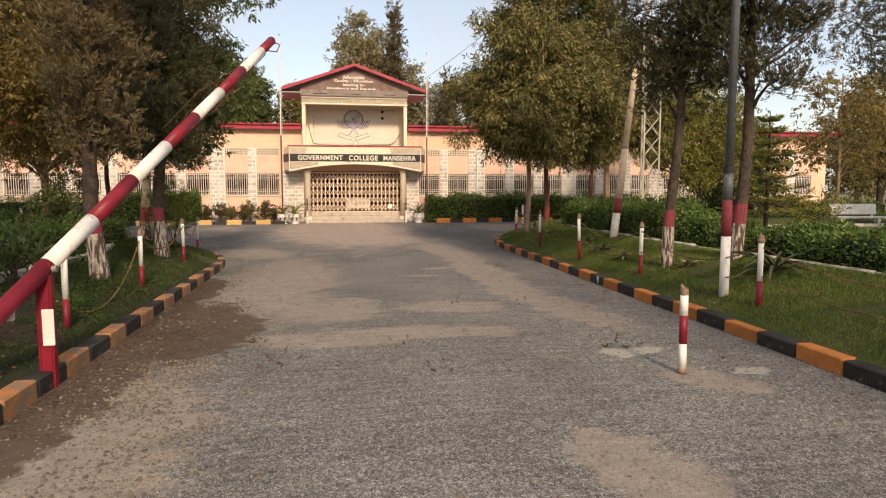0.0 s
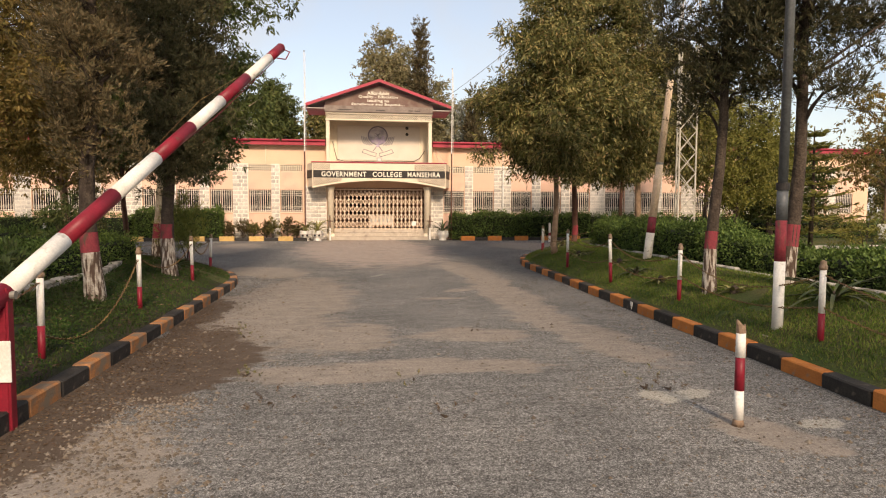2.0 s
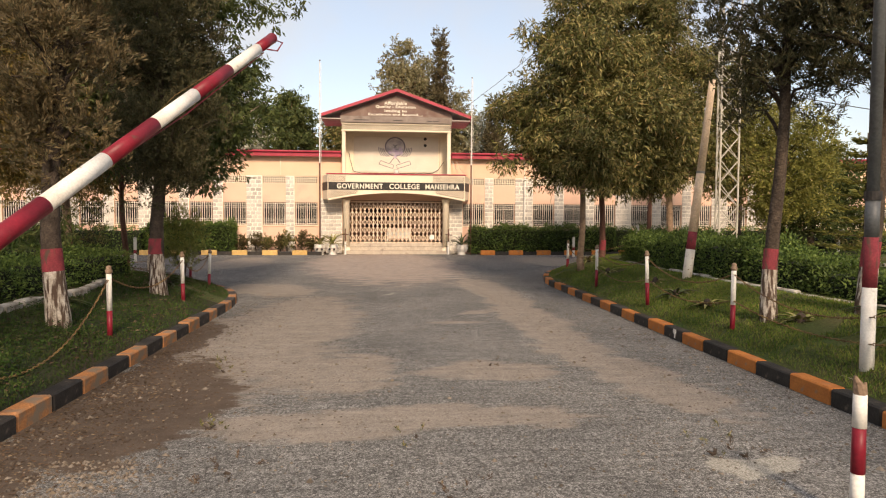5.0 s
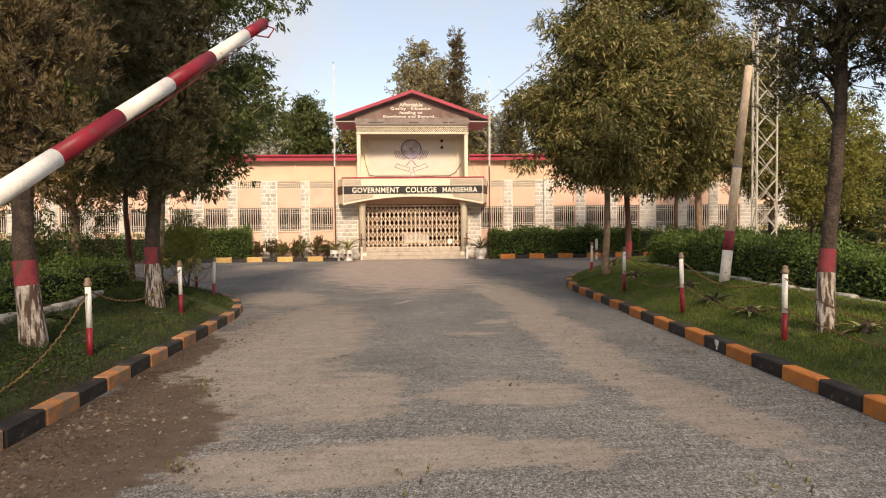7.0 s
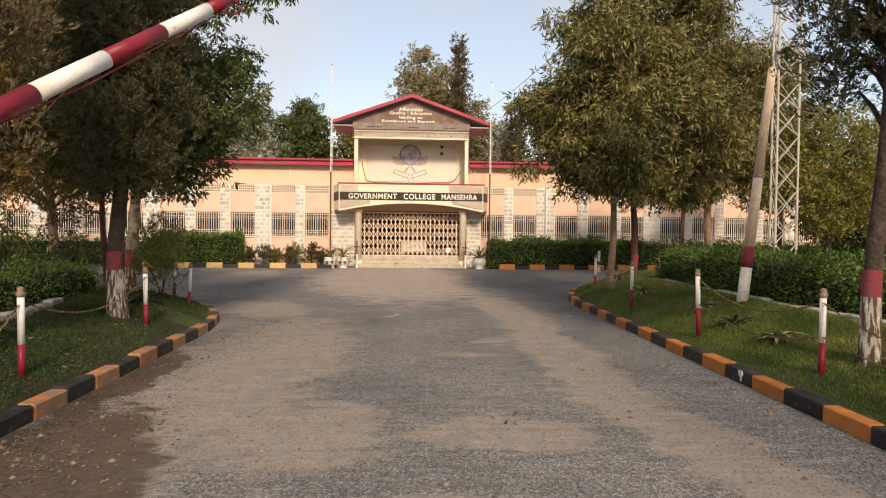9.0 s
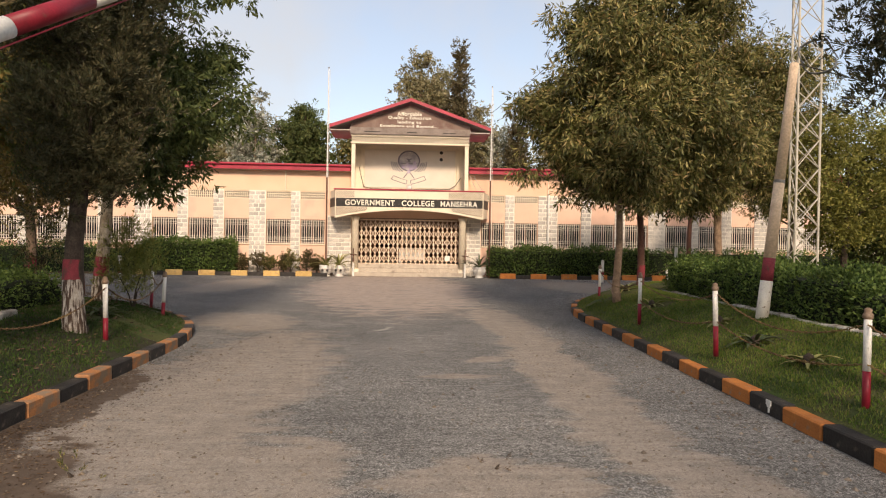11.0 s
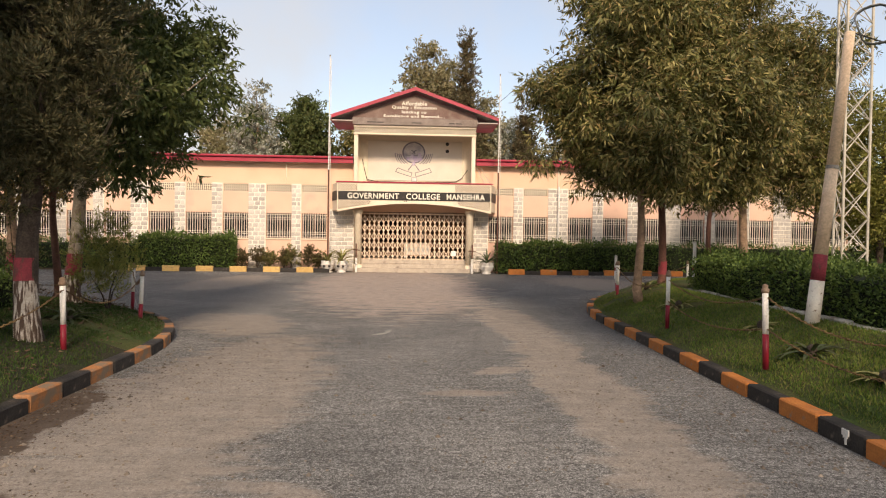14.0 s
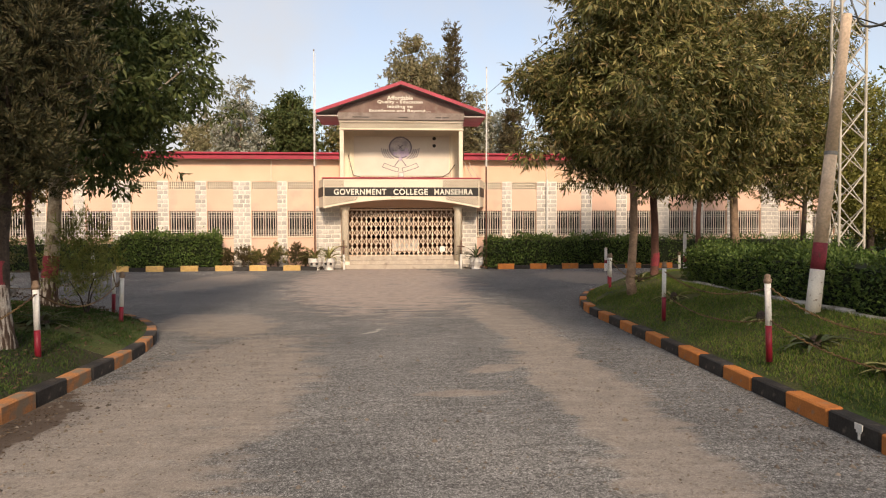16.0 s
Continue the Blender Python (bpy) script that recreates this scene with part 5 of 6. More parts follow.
build_tree("golden_leaved_tree", "tree with golden brown leaves and banded trunk", -9.5, 21.9, 0.25, 37, 0.14, 1.8, "oval", 2.2, 8.6, 2.9, 300, 140, 0.3, 0.135, 0.045, "droop", M_LEAF_GOLD, M_BARKPALE, (0, 0), (0, 0), 44, ((-0.12, 0.4, M_LIME), (0.4, 0.85, M_BANDRED)), G1)
build_tree("golden_leaved_tree", "tree with golden brown leaves in the garden", -7.4, 13.6, 0.35, 38, 0.12, 1.7, "oval", 2.2, 7.4, 2.1, 280, 150, 0.27, 0.115, 0.042, "droop", M_LEAF_GOLD, M_BARKRED, (0, 0), (0, 0), 40, ((-0.12, 0.4, M_LIME), (0.4, 0.8, M_BANDRED)), G1)
build_tree("golden_leaved_tree", "slender tree with reddish trunk near the hedge", -6.4, 18.3, 0.3, 39, 0.075, 2.0, "oval", 2.4, 7.0, 1.6, 150, 90, 0.27, 0.15, 0.05, "droop", M_LEAF_GOLD, M_BARKRED, (0, 0), (-0.4, 0), 30, None, G1)
build_tree("golden_leaved_tree", "tree with brown-green leaves far in the garden", -14.5, 23.5, 0.2, 40, 0.16, 1.8, "oval", 2.0, 9.0, 3.0, 260, 95, 0.32, 0.17, 0.055, "droop", M_LEAF_LANCE, M_BARK, (0, 0), (0, 0), 38, None, G1)
build_tree("broad_leaved_tree", "dark rounded tree in the garden beyond the hedge", 15.6, 23.5, 0.3, 41, 0.14, 0.9, "round", 0.9, 3.9, 2.0, 150, 120, 0.28, 0.14, 0.06, "any", M_LEAF_GREEN, M_BARK, (0, 0), (0, 0), 24)
build_tree("broad_leaved_tree", "bright green tree in the garden beyond the hedge", 12.6, 21.0, 0.3, 42, 0.10, 1.1, "round", 1.3, 5.2, 1.9, 180, 150, 0.26, 0.11, 0.045, "any", M_LEAF_LIGHT, M_BARK, (0, 0), (0, 0), 24)
build_tree("broad_leaved_tree", "thin reddish-leaved tree beside the bench", 17.9, 20.6, 0.3, 43, 0.09, 1.8, "oval", 2.0, 6.4, 1.7, 80, 80, 0.26, 0.15, 0.055, "droop", M_LEAF_GOLD, M_BARKPALE, (0, 0), (0, 0), 26)
build_tree("broad_leaved_tree", "green tree with thin trunk in the garden", 18.6, 15.5, 0.3, 44, 0.08, 1.2, "oval", 1.3, 4.6, 1.5, 130, 130, 0.25, 0.11, 0.045, "droop", M_LEAF_LIGHT, M_BARKPALE, (0, 0), (0, 0), 24)
build_tree("broad_leaved_tree", "tall olive tree far in the garden", 24.5, 25.5, 0.2, 45, 0.16, 2.0, "oval", 1.6, 7.6, 2.4, 120, 80, 0.32, 0.19, 0.07, "droop", M_LEAF_LANCE, M_BARK, (0, 0), (0, 0), 34)
build_tree("cypress_tree", "dark conifer at the garden's edge", 9.6, 9.6, 0.4, 46, 0.14, 2.4, "column", 2.95, 8.0, 1.2, 170, 300, 0.18, leaf=M_LEAF_CYP, limbs=40, **CY)

# trees behind the building
FAR = dict(length=0.24, width=0.105, style="droop", bark=M_BARKPALE)
build_tree("eucalyptus_tree", "tall grey-green eucalyptus behind the porch", 1.6, 52.0, 0, 51, 0.35, 5, "oval", 5.0, 16.4, 2.0, 190, 190, 0.42, leaf=M_LEAF_FAR, limbs=30, **FAR)
build_tree("eucalyptus_tree", "lower grey-green eucalyptus behind the porch", 6.1, 53.0, 0, 52, 0.3, 4, "oval", 4.0, 12.6, 1.9, 140, 170, 0.42, leaf=M_LEAF_FAR, limbs=30, **FAR)
build_tree("eucalyptus_tree", "brown-tinged eucalyptus behind the porch roof", 3.3, 54.0, 0, 61, 0.3, 5, "oval", 5.0, 15.6, 1.6, 150, 170, 0.42, leaf=M_LEAF_FAR, limbs=30, **FAR)
build_tree("pencil_cypress_tree", "dark narrow cypress behind the porch", 4.4, 50.0, 0, 53, 0.25, 3, "cone", 3.0, 16.3, 1.15, 330, 150, 0.27, 0.20, 0.07, "spray", M_LEAF_PENCIL, M_BARK, limbs=20)
build_tree("pencil_cypress_tree", "dark narrow cypress behind the low roof", 8.6, 50.0, 0, 60, 0.25, 3, "cone", 3.0, 10.9, 1.05, 240, 150, 0.27, 0.20, 0.07, "spray", M_LEAF_PENCIL, M_BARK, limbs=20)
build_tree("silver_leaved_tree", "pale silvery tree behind the roof", 7.5, 52.0, 0, 54, 0.2, 4, "oval", 4.0, 10.6, 1.2, 80, 150, 0.42, leaf=M_LEAF_BIRCH, limbs=26, **FAR)
build_tree("dense_green_tree", "rounded dense green tree behind the roof", -7.0, 51.0, 0, 55, 0.3, 4, "round", 4.5, 11.4, 1.9, 150, 190, 0.38, leaf=M_LEAF_GREEN, limbs=26, **FAR)
build_tree("silver_leaved_tree", "pale silvery tree behind the roof", -10.2, 50.0, 0, 56, 0.2, 4, "oval", 4.0, 12.6, 1.6, 110, 150, 0.42, leaf=M_LEAF_BIRCH, limbs=26, **FAR)
build_tree("olive_tree_behind", "yellow-green tree behind the roof", -3.4, 52.0, 0, 57, 0.25, 4, "oval", 4.0, 10.6, 1.9, 110, 160, 0.4, leaf=M_LEAF_LANCE, limbs=26, **FAR)
build_tree("olive_tree_behind", "brown-green tree behind the roof", -13.2, 53.0, 0, 58, 0.3, 4, "oval", 3.5, 11.2, 2.3, 140, 160, 0.42, leaf=M_LEAF_FAR, limbs=26, **FAR)
build_tree("olive_tree_behind", "grey-green tree behind the roof", 12.2, 53.0, 0, 59, 0.3, 4, "oval", 3.5, 11.0, 2.2, 130, 160, 0.42, leaf=M_LEAF_FAR, limbs=26, **FAR)
for k, (x, y, h, rd, lf) in enumerate(((-20, 54, 13, 3.4, M_LEAF_FAR), (-27, 52, 12, 3.4, M_LEAF_GREEN), (-35, 50, 13, 3.8, M_LEAF_FAR), (17.5, 54, 12, 3.2, M_LEAF_FAR), (24, 54, 11, 3.2, M_LEAF_GREEN), (31, 55, 10.5, 3.2, M_LEAF_FAR), (36.5, 50, 8, 2.0, M_LEAF_BIRCH), (44, 44, 12, 3.6, M_LEAF_FAR), (37, 40, 9, 2.8, M_LEAF_LANCE))):
    build_tree("far_tree", "grey-green tree in the distance behind the building", x, y, 0, 70 + k, 0.3, 4, "oval", 1.5, h, rd, 150, 100, 0.45, leaf=lf, limbs=20, **FAR)


# ---- hedges, shrubs and grass ----


def hedge(pts, width, z0, z1, label, density=420, leaf_len=0.075, seed=1, name="hedge"):
    """A clipped hedge along points: a solid core coloured as inner shade, and a skin of leaves."""
    r = np.random.default_rng(seed)
    base = Vector((pts[0][0], pts[0][1], z0))
    t = thing(name, Matrix.Translation(base), label, "hedge")
    bm = bmesh.new()
    cs = []
    for (xa, ya), (xb, yb) in zip(pts, pts[1:]):
        a, b = Vector((xa, ya, 0)), Vector((xb, yb, 0))
        d = (b - a).normalized()
        nrm = Vector((-d.y, d.x, 0))
        ln = (b - a).length
        n = max(2, int(ln / 0.35))
        prof = [(-0.44, 0), (-0.46, 0.5), (-0.42, 0.86), (-0.25, 0.93), (0.25, 0.93), (0.42, 0.86), (0.46, 0.5), (0.44, 0)]
        rows = []
        for i in range(n + 1):
            p = a + d * (ln * i / n)
            row = []
            for u_, w_ in prof:
                v = p + nrm * (u_ * width) + Vector((0, 0, (z1 - z0) * w_))
                v += Vector((noise.noise(v * 1.9), noise.noise(v * 2.1 + Vector((5, 0, 0))), noise.noise(v * 1.7 + Vector((0, 7, 0))))) * 0.05
                row.append(bm.verts.new(v - Vector((base.x, base.y, 0))))
            rows.append(row)
        for ra, rb in zip(rows, rows[1:]):
            for k in range(len(prof) - 1):
                bm.faces.new((ra[k], ra[k + 1], rb[k + 1], rb[k]))
        bm.faces.new(rows[0])
        bm.faces.new(rows[-1][::-1])
        h = z1 - z0
        areas = np.array([h, h, width])
        m = int(density * ln * areas.sum())
        side = r.choice(3, size=m, p=areas / areas.sum())
        along = r.uniform(-0.06, ln + 0.06, m)
        up = np.where(side < 2, h * r.uniform(0.0, 1.0, m), h * r.normal(0.98, 0.07, m))
        across = np.where(side == 0, -0.5 * width, np.where(side == 1, 0.5 * width, r.uniform(-0.5, 0.5, m) * width))
        across = across * (1 - 0.12 * (up / h) ** 6) + r.normal(0, 0.055, m)
        wob = 0.07 * np.sin(along * 2.3 + seed) + 0.05 * np.sin(along * 5.1) + 0.04 * np.sin(along * 11.7 + 2 * across)
        up = up + wob * (up / h)
        P = np.array([a.x - base.x, a.y - base.y, 0])[None] + along[:, None] * np.array(d)[None] + across[:, None] * np.array(nrm)[None]
        P[:, 2] = up
        out = np.where((side == 2)[:, None], np.array([0, 0, 1.0])[None], np.sign(across)[:, None] * np.array(nrm)[None])
        cs.append((P, out))
        for end, sg in ((a, -1), (b, 1)):
            k = int(density * width * h * 1.2)
            E = np.array([end.x - base.x, end.y - base.y, 0])[None] + (r.uniform(-0.5, 0.5, k) * width)[:, None] * np.array(nrm)[None] + (sg * r.normal(0.0, 0.04, k))[:, None] * np.array(d)[None]
            E[:, 2] = r.uniform(0, h, k)
            cs.append((E, np.repeat(np.array(d)[None] * sg, k, axis=0)))
    part("core", bm, M_SHADED_CORE, t, "solid near-black core standing for the shaded inside")
    P = np.concatenate([c[0] for c in cs])
    o = np.concatenate([c[1] for c in cs])
    q = leaf_quads(P, o * 0.7 + unit(r.normal(size=P.shape)) + np.array([0, 0, 0.25]), leaf_len, leaf_len * 0.5, r)
    link_mesh("leaves", quads_mesh("leaves", q), M_LEAF_HEDGE, t)
    return t


# near-black green: the shade between the twigs is put into the core's colour
M_SHADED_CORE = material("shaded_hedge_core", (0.010, 0.016, 0.007), (0.018, 0.024, 0.010), 6, 40, 0.4, 1.0)
hedge([(6.55, -3), (6.60, 4), (6.62, 8), (6.64, 10.3)], 1.15, 0.55, 0.97, "clipped green hedge on top of the grass bank", 1350, 0.062, 1)
hedge([(6.64, 10.4), (6.65, 12)], 1.15, 0.58, 1.08, "clipped green hedge on top of the grass bank", 1350, 0.062, 11)
hedge([(6.65, 12.1), (6.75, 15), (7.05, 18.2)], 1.25, 0.60, 1.25, "clipped green hedge on top of the grass bank", 1350, 0.062, 2)
hedge([(4.55, 34.0), (12, 34.0)], 0.85, 0.08, 1.36, "clipped green hedge along the college wall", 480, 0.12, 3)
hedge([(12.1, 34.0), (27, 34.0)], 0.85, 0.08, 1.36, "clipped green hedge along the college wall", 200, 0.11, 4)
hedge([(-11.3, 34.0), (-7.35, 34.0)], 0.9, 0.08, 1.50, "thick clipped green hedge under the windows", 560, 0.12, 5)
hedge([(-30, 33.6), (-11.6, 33.9)], 0.9, 0.08, 1.25, "clipped dark green hedge under the windows", 200, 0.11, 6)
hedge([(-5.35, -3), (-5.38, 5), (-5.45, 11), (-5.55, 15.0)], 1.1, 0.42, 0.98, "dark green hedge behind the rough lawn", 900, 0.055, 7)
hedge([(-7.6, 15.8), (-7.4, 17.6), (-9.0, 18.7), (-13, 19.0)], 0.9, 0.50, 1.0, "low green hedge in the garden bed", 380, 0.07, 8)
hedge([(14.5, 26.0), (24.0, 25.0)], 0.9, 0.25, 1.15, "light green hedge across the garden", 240, 0.10, 9)
hedge([(8.8, 21.6), (14, 22.0), (22.0, 21.6)], 0.5, 0.28, 0.75, "low light green border plants", 300, 0.08, 10)


def border(pts, w, z0, z1, name, label):
    """Low whitewashed stones set end to end, each a piece of its own."""
    root = thing(name, Matrix(), label, "border", kind="structure")
    rr = random.Random(name)
    for (xa, ya, za), (xb, yb, zb) in zip(pts, pts[1:]):
        a, b = Vector((xa, ya, za)), Vector((xb, yb, zb))
        n = max(1, int((b - a).length / 0.42))
        for i in range(n):
            p, q = a.lerp(b, i / n), a.lerp(b, (i + 1) / n)
            d = (q - p)
            bm = box(bmesh.new(), 0.006, d.length - 0.006, -w / 2, w / 2, z0, z1 + rr.uniform(-0.02, 0.02), 0.02)
            ob = part("border_stone", bm, M_BORDER, root)
            ob.matrix_basis = Matrix.Translation(p) @ pose(0, 0, 0, rr.uniform(-3, 3), 0, math.degrees(math.atan2(d.y, d.x)) + rr.uniform(-2, 2))
    return root


M_BORDER = material("grey_white_border_stone", (0.52, 0.49, 0.44), (0.36, 0.33, 0.29), 5, 45, 0.2, 0.9, bump=0.3, stain=(0.20, 0.17, 0.13), stain_scale=6, stain_at=(0.55, 0.7))
border([(5.85, -2, 0.6), (5.88, 12, 0.62), (6.05, 15, 0.62), (6.35, 18.4, 0.6)], 0.12, -0.1, 0.05, "border_right", "low pale stone border in front of the hedge")
border([(-4.52, -2, 0.52), (-4.58, 12, 0.52), (-4.85, 13.4, 0.52), (-6.0, 14.1, 0.54), (-6.9, 15.4, 0.54), (-6.6, 17.2, 0.52), (-6.9, 18.6, 0.50), (-8.6, 19.5, 0.46), (-13, 19.8, 0.4)], 0.16, -0.1, 0.08, "border_left", "low pale stone border in front of the dark hedge")
border([(8.6, 17.8, 0.28), (16, 18.3, 0.28), (24, 17.5, 0.28)], 0.2, -0.05, 0.28, "border_garden", "low white garden wall beyond the hedge")


def shrub(name, label, x, y, z, h, rad, n, leaf, seed, length=0.09, width=0.03, style="spray", per=26, stems=6):
    r = np.random.default_rng(seed)
    rr = random.Random(seed)
    t = thing(name, pose(x, y, z), label, "shrub", "shrubs and small plants")
    cl = crown_clumps("oval", h * 0.22, h, rad, n, r)
    bm = bmesh.new()
    for k in range(stems):
        c = Vector(cl[rr.randrange(len(cl))])
        tube(bm, [(0.03 * rr.uniform(-1, 1), 0.03 * rr.uniform(-1, 1), -0.03), (c.x * 0.3, c.y * 0.3, c.z * 0.5), c], [0.016, 0.011, 0.004], 5)
    part("stem", bm, M_BARK, t)
    link_mesh("foliage", quads_mesh("foliage", foliage(cl, per, 0.09, length, width, style, r)), leaf, t)
    return t


shrub("juniper_sapling", "feathery green juniper sapling on the lawn", -4.22, 15.75, 0.34, 1.65, 0.5, 70, M_LEAF_JUNIPER, 101, 0.075, 0.012, "spray", 98, 3)
shrub("sapling", "thin leafy sapling in the garden bed", -5.9, 13.8, 0.5, 1.5, 0.5, 50, M_LEAF_GREEN, 102, 0.12, 0.03, "droop", 24, 8)
shrub("sapling", "bushy green plant in the garden bed", -4.3, 8.3, 0.5, 0.7, 0.4, 40, M_LEAF_GREEN, 104, 0.12, 0.03, "spray", 26, 8)
shrub("sapling", "thin leafy sapling in the garden bed", -7.8, 19.3, 0.3, 2.1, 0.7, 50, M_LEAF_LANCE, 105, 0.12, 0.03, "droop", 24, 8)
shrub("sapling", "leafy bush among the garden trees", -7.0, 11.0, 0.5, 2.3, 0.8, 70, M_LEAF_GREEN, 106, 0.13, 0.035, "droop", 26, 9)
shrub("sapling", "yellow-green bush in the garden", 14.2, 17.2, 0.3, 1.5, 0.8, 60, M_LEAF_LIGHT, 108, 0.12, 0.03, "droop", 24, 8)
shrub("sapling", "yellow-green bush in the garden", 17.0, 22.6, 0.3, 1.7, 0.9, 60, M_LEAF_LANCE, 109, 0.12, 0.04, "droop", 24, 8)
for k, x in enumerate((-6.95, -6.3, -5.75, -5.1, -4.75, -4.05, -3.55)):
    shrub("potted_shrub", "small reddish-green shrub under the windows", x, 34.1 + 0.1 * (k % 2), 0.1, 0.85 + 0.25 * (k in (1, 4, 5)), 0.27 + 0.12 * (k in (4, 5)), 26, M_DRYSHRUB if k not in (2, 4) else M_LEAF_LANCE, 120 + k, 0.085, 0.032, "spray", 70, 7)
# beds along the wall with painted edging
bed = thing("flower_bed_edging", Matrix(), "yellow and black painted edging of the beds by the wall", "kerb", kind="structure")
for side, xs, x_end in ((-1, -11.6, -3.2), (1, 4.95, 13.5)):
    x, k = xs, 0
    while x < x_end:
        w = 0.74 if k % 2 == 0 else 0.70
        mt = (M_YELLOW if side < 0 else M_ORANGE) if k % 2 == 0 else M_KBLACK
        part("edging_block", box(bmesh.new(), x, x + w - 0.012, 33.30, 33.44, -0.03, 0.24 if k % 2 == 0 else 0.17, 0.015), mt, bed)
        x += w
        k += 1
for nm, x0, x1 in (("flower_bed_left", -32, -2.9), ("flower_bed_right", 4.9, 32)):
    bm = box(bmesh.new(), x0, x1, 33.45, 34.99, -0.03, 0.10)
    tagged(part(nm, bm, M_SOIL, None), "dark soil bed along the college wall", "flower bed", kind="structure")


def rosette(name, label, x, y, z, n, length, width, seed, leaf, up=0.55, category="plant"):
    """Arching strap leaves from one heart, each bent along its length."""
    rr = random.Random(seed)
    t = thing(name, pose(x, y, z), label, category, "rosette plants")
    bm = bmesh.new()
    for k in range(n):
        a = 2 * math.pi * k / n + rr.uniform(-0.2, 0.2)
        el = rr.uniform(up * 0.5, up * 1.6)
        ln = length * rr.uniform(0.75, 1.1)
        d = Vector((math.cos(a), math.sin(a), 0))
        s = Vector((-d.y, d.x, 0))
        prev = None
        for i in range(6):
            f = i / 5
            p = d * (ln * f * math.cos(el * (1 - 0.4 * f))) + Vector((0, 0, ln * (math.sin(el) * f * 1.25 - 0.62 * f * f)))
            w = width * (0.55 + 0.9 * f) * (1 - f) ** 0.6 + 0.004
            row = [bm.verts.new(p + s * w), bm.verts.new(p - Vector((0, 0, w * 0.5))), bm.verts.new(p - s * w)]
            if prev:
                bm.faces.new((prev[0], prev[1], row[1], row[0]))
                bm.faces.new((prev[1], prev[2], row[2], row[1]))
            prev = row
    part("leaves", bm, leaf, t, smooth=True)
    bm = bmesh.new()
    lathe(bm, [(0.03, -0.04), (0.07, 0.0), (0.05, 0.09), (0.01, 0.12)], 9)
    part("heart", bm, M_BARK, t)
    return t


M_STRAP = material("yellow_green_strap_leaf", (0.17, 0.18, 0.055), (0.32, 0.28, 0.10), 6, 40, 0.2, 0.55)
M_CYCAD = material("dark_cycad_leaf", (0.05, 0.075, 0.03), (0.10, 0.105, 0.045), 6, 40, 0.25, 0.6)
for k, (x, y, n, ln, wd, lf) in enumerate(((5.32, 7.5, 30, 0.85, 0.03, M_CYCAD), (4.85, 10.9, 14, 0.34, 0.035, M_STRAP), (5.0, 9.0, 14, 0.32, 0.035, M_STRAP), (5.25, 13.6, 12, 0.30, 0.03, M_STRAP), (5.3, 16.3, 14, 0.4, 0.035, M_STRAP), (4.95, 12.1, 16, 0.42, 0.03, M_CYCAD), (5.75, 19.0, 14, 0.5, 0.035, M_STRAP),
                                            (5.35, 4.9, 22, 0.6, 0.03, M_CYCAD))):
    d = x - (3.86 + 0.032 * (y - 4))
    rosette("agave_plant" if lf is M_STRAP else "cycad_plant", "small grey-green agave in the grass" if lf is M_STRAP else "dark feathery cycad on the grass bank", x, y, rise_right(d), n, ln, wd, 200 + k, lf)
for k, (x, y, n, ln, wd, lf) in enumerate(((-4.3, 7.3, 20, 0.55, 0.03, M_CYCAD), (-4.05, 14.3, 18, 0.45, 0.03, M_CYCAD), (-4.4, 10.9, 16, 0.5, 0.03, M_CYCAD))):
    rosette("cycad_plant", "dark feathery cycad on the rough lawn", x, y, rise_left(-2.78 - x), n, ln, wd, 220 + k, lf)

# white urns by the steps
for k, x in enumerate((-2.92, -2.32, 4.15)):
    t = thing("plant_urn", pose(x - 0.145, 33.55, 0), "white footed urn with a palm-like plant by the steps", "plant pot", "urns by the steps")
    part("urn", lathe(bmesh.new(), [(0.20, 0.0), (0.21, 0.05), (0.14, 0.09), (0.26, 0.20), (0.31, 0.34), (0.28, 0.46), (0.31, 0.51), (0.29, 0.52), (0.25, 0.49)], 18), M_URN, t, "white painted urn", True)
    for mx in (-0.12, 0.10) if k < 2 else ():
        part("painted_mark", tube(bmesh.new(), [(mx, -0.315, 0.29), (mx, -0.295, 0.29)], 0.055, 12), M_BLACK, t, "dark painted oval")
    part("rim_band", lathe(bmesh.new(), [(0.312, 0.31), (0.322, 0.34), (0.312, 0.37)], 18), M_SOFFIT if k < 2 else M_URN, t)
    rosette("urn_plant", "arching green leaves growing in a white urn" if k < 2 else "dark cycad leaves growing in a white urn", x - 0.145, 33.55, 0.49, 26, 1.0 if k < 2 else 1.1, 0.045, 230 + k, M_STRAP if k < 2 else M_CYCAD, 0.8)

# ---- poles, mast, bench ----
gp = thing("steel_pole", pose(4.44, 7.28, 0.24), "grey steel pole painted white and red at its foot", "pole")
for z0, z1, mt, lab in ((-0.1, 0.80, M_WHITE, "white painted foot"), (0.80, 1.26, M_BANDRED, "red painted band"), (1.26, 1.62, M_GREYPOLE, ""), (1.66, 7.5, M_GREYPOLE, "")):
    r0 = 0.060 if z1 < 1.7 else 0.051
    part("shaft", tube(bmesh.new(), [(0.005 * z0, 0, z0), (0.005 * z1, 0, z1)], r0, 16), mt, gp, lab, True)
part("collar", tube(bmesh.new(), [(0.008, 0, 1.60), (0.008, 0, 1.68)], 0.072, 16), M_BLACK, gp, "dark collar")
part("foot_slab", box(bmesh.new(), -0.20, 0.02, -0.13, 0.10, -0.16, -0.03, 0.02), M_TERRAZZO, gp, "rough concrete foot")

lp = thing("leaning_pole", pose(5.71, 13.25, 0.64), "leaning rust-stained pole painted white and red at its foot", "pole")
LD = Vector((0.47, 0.1, 3.68))
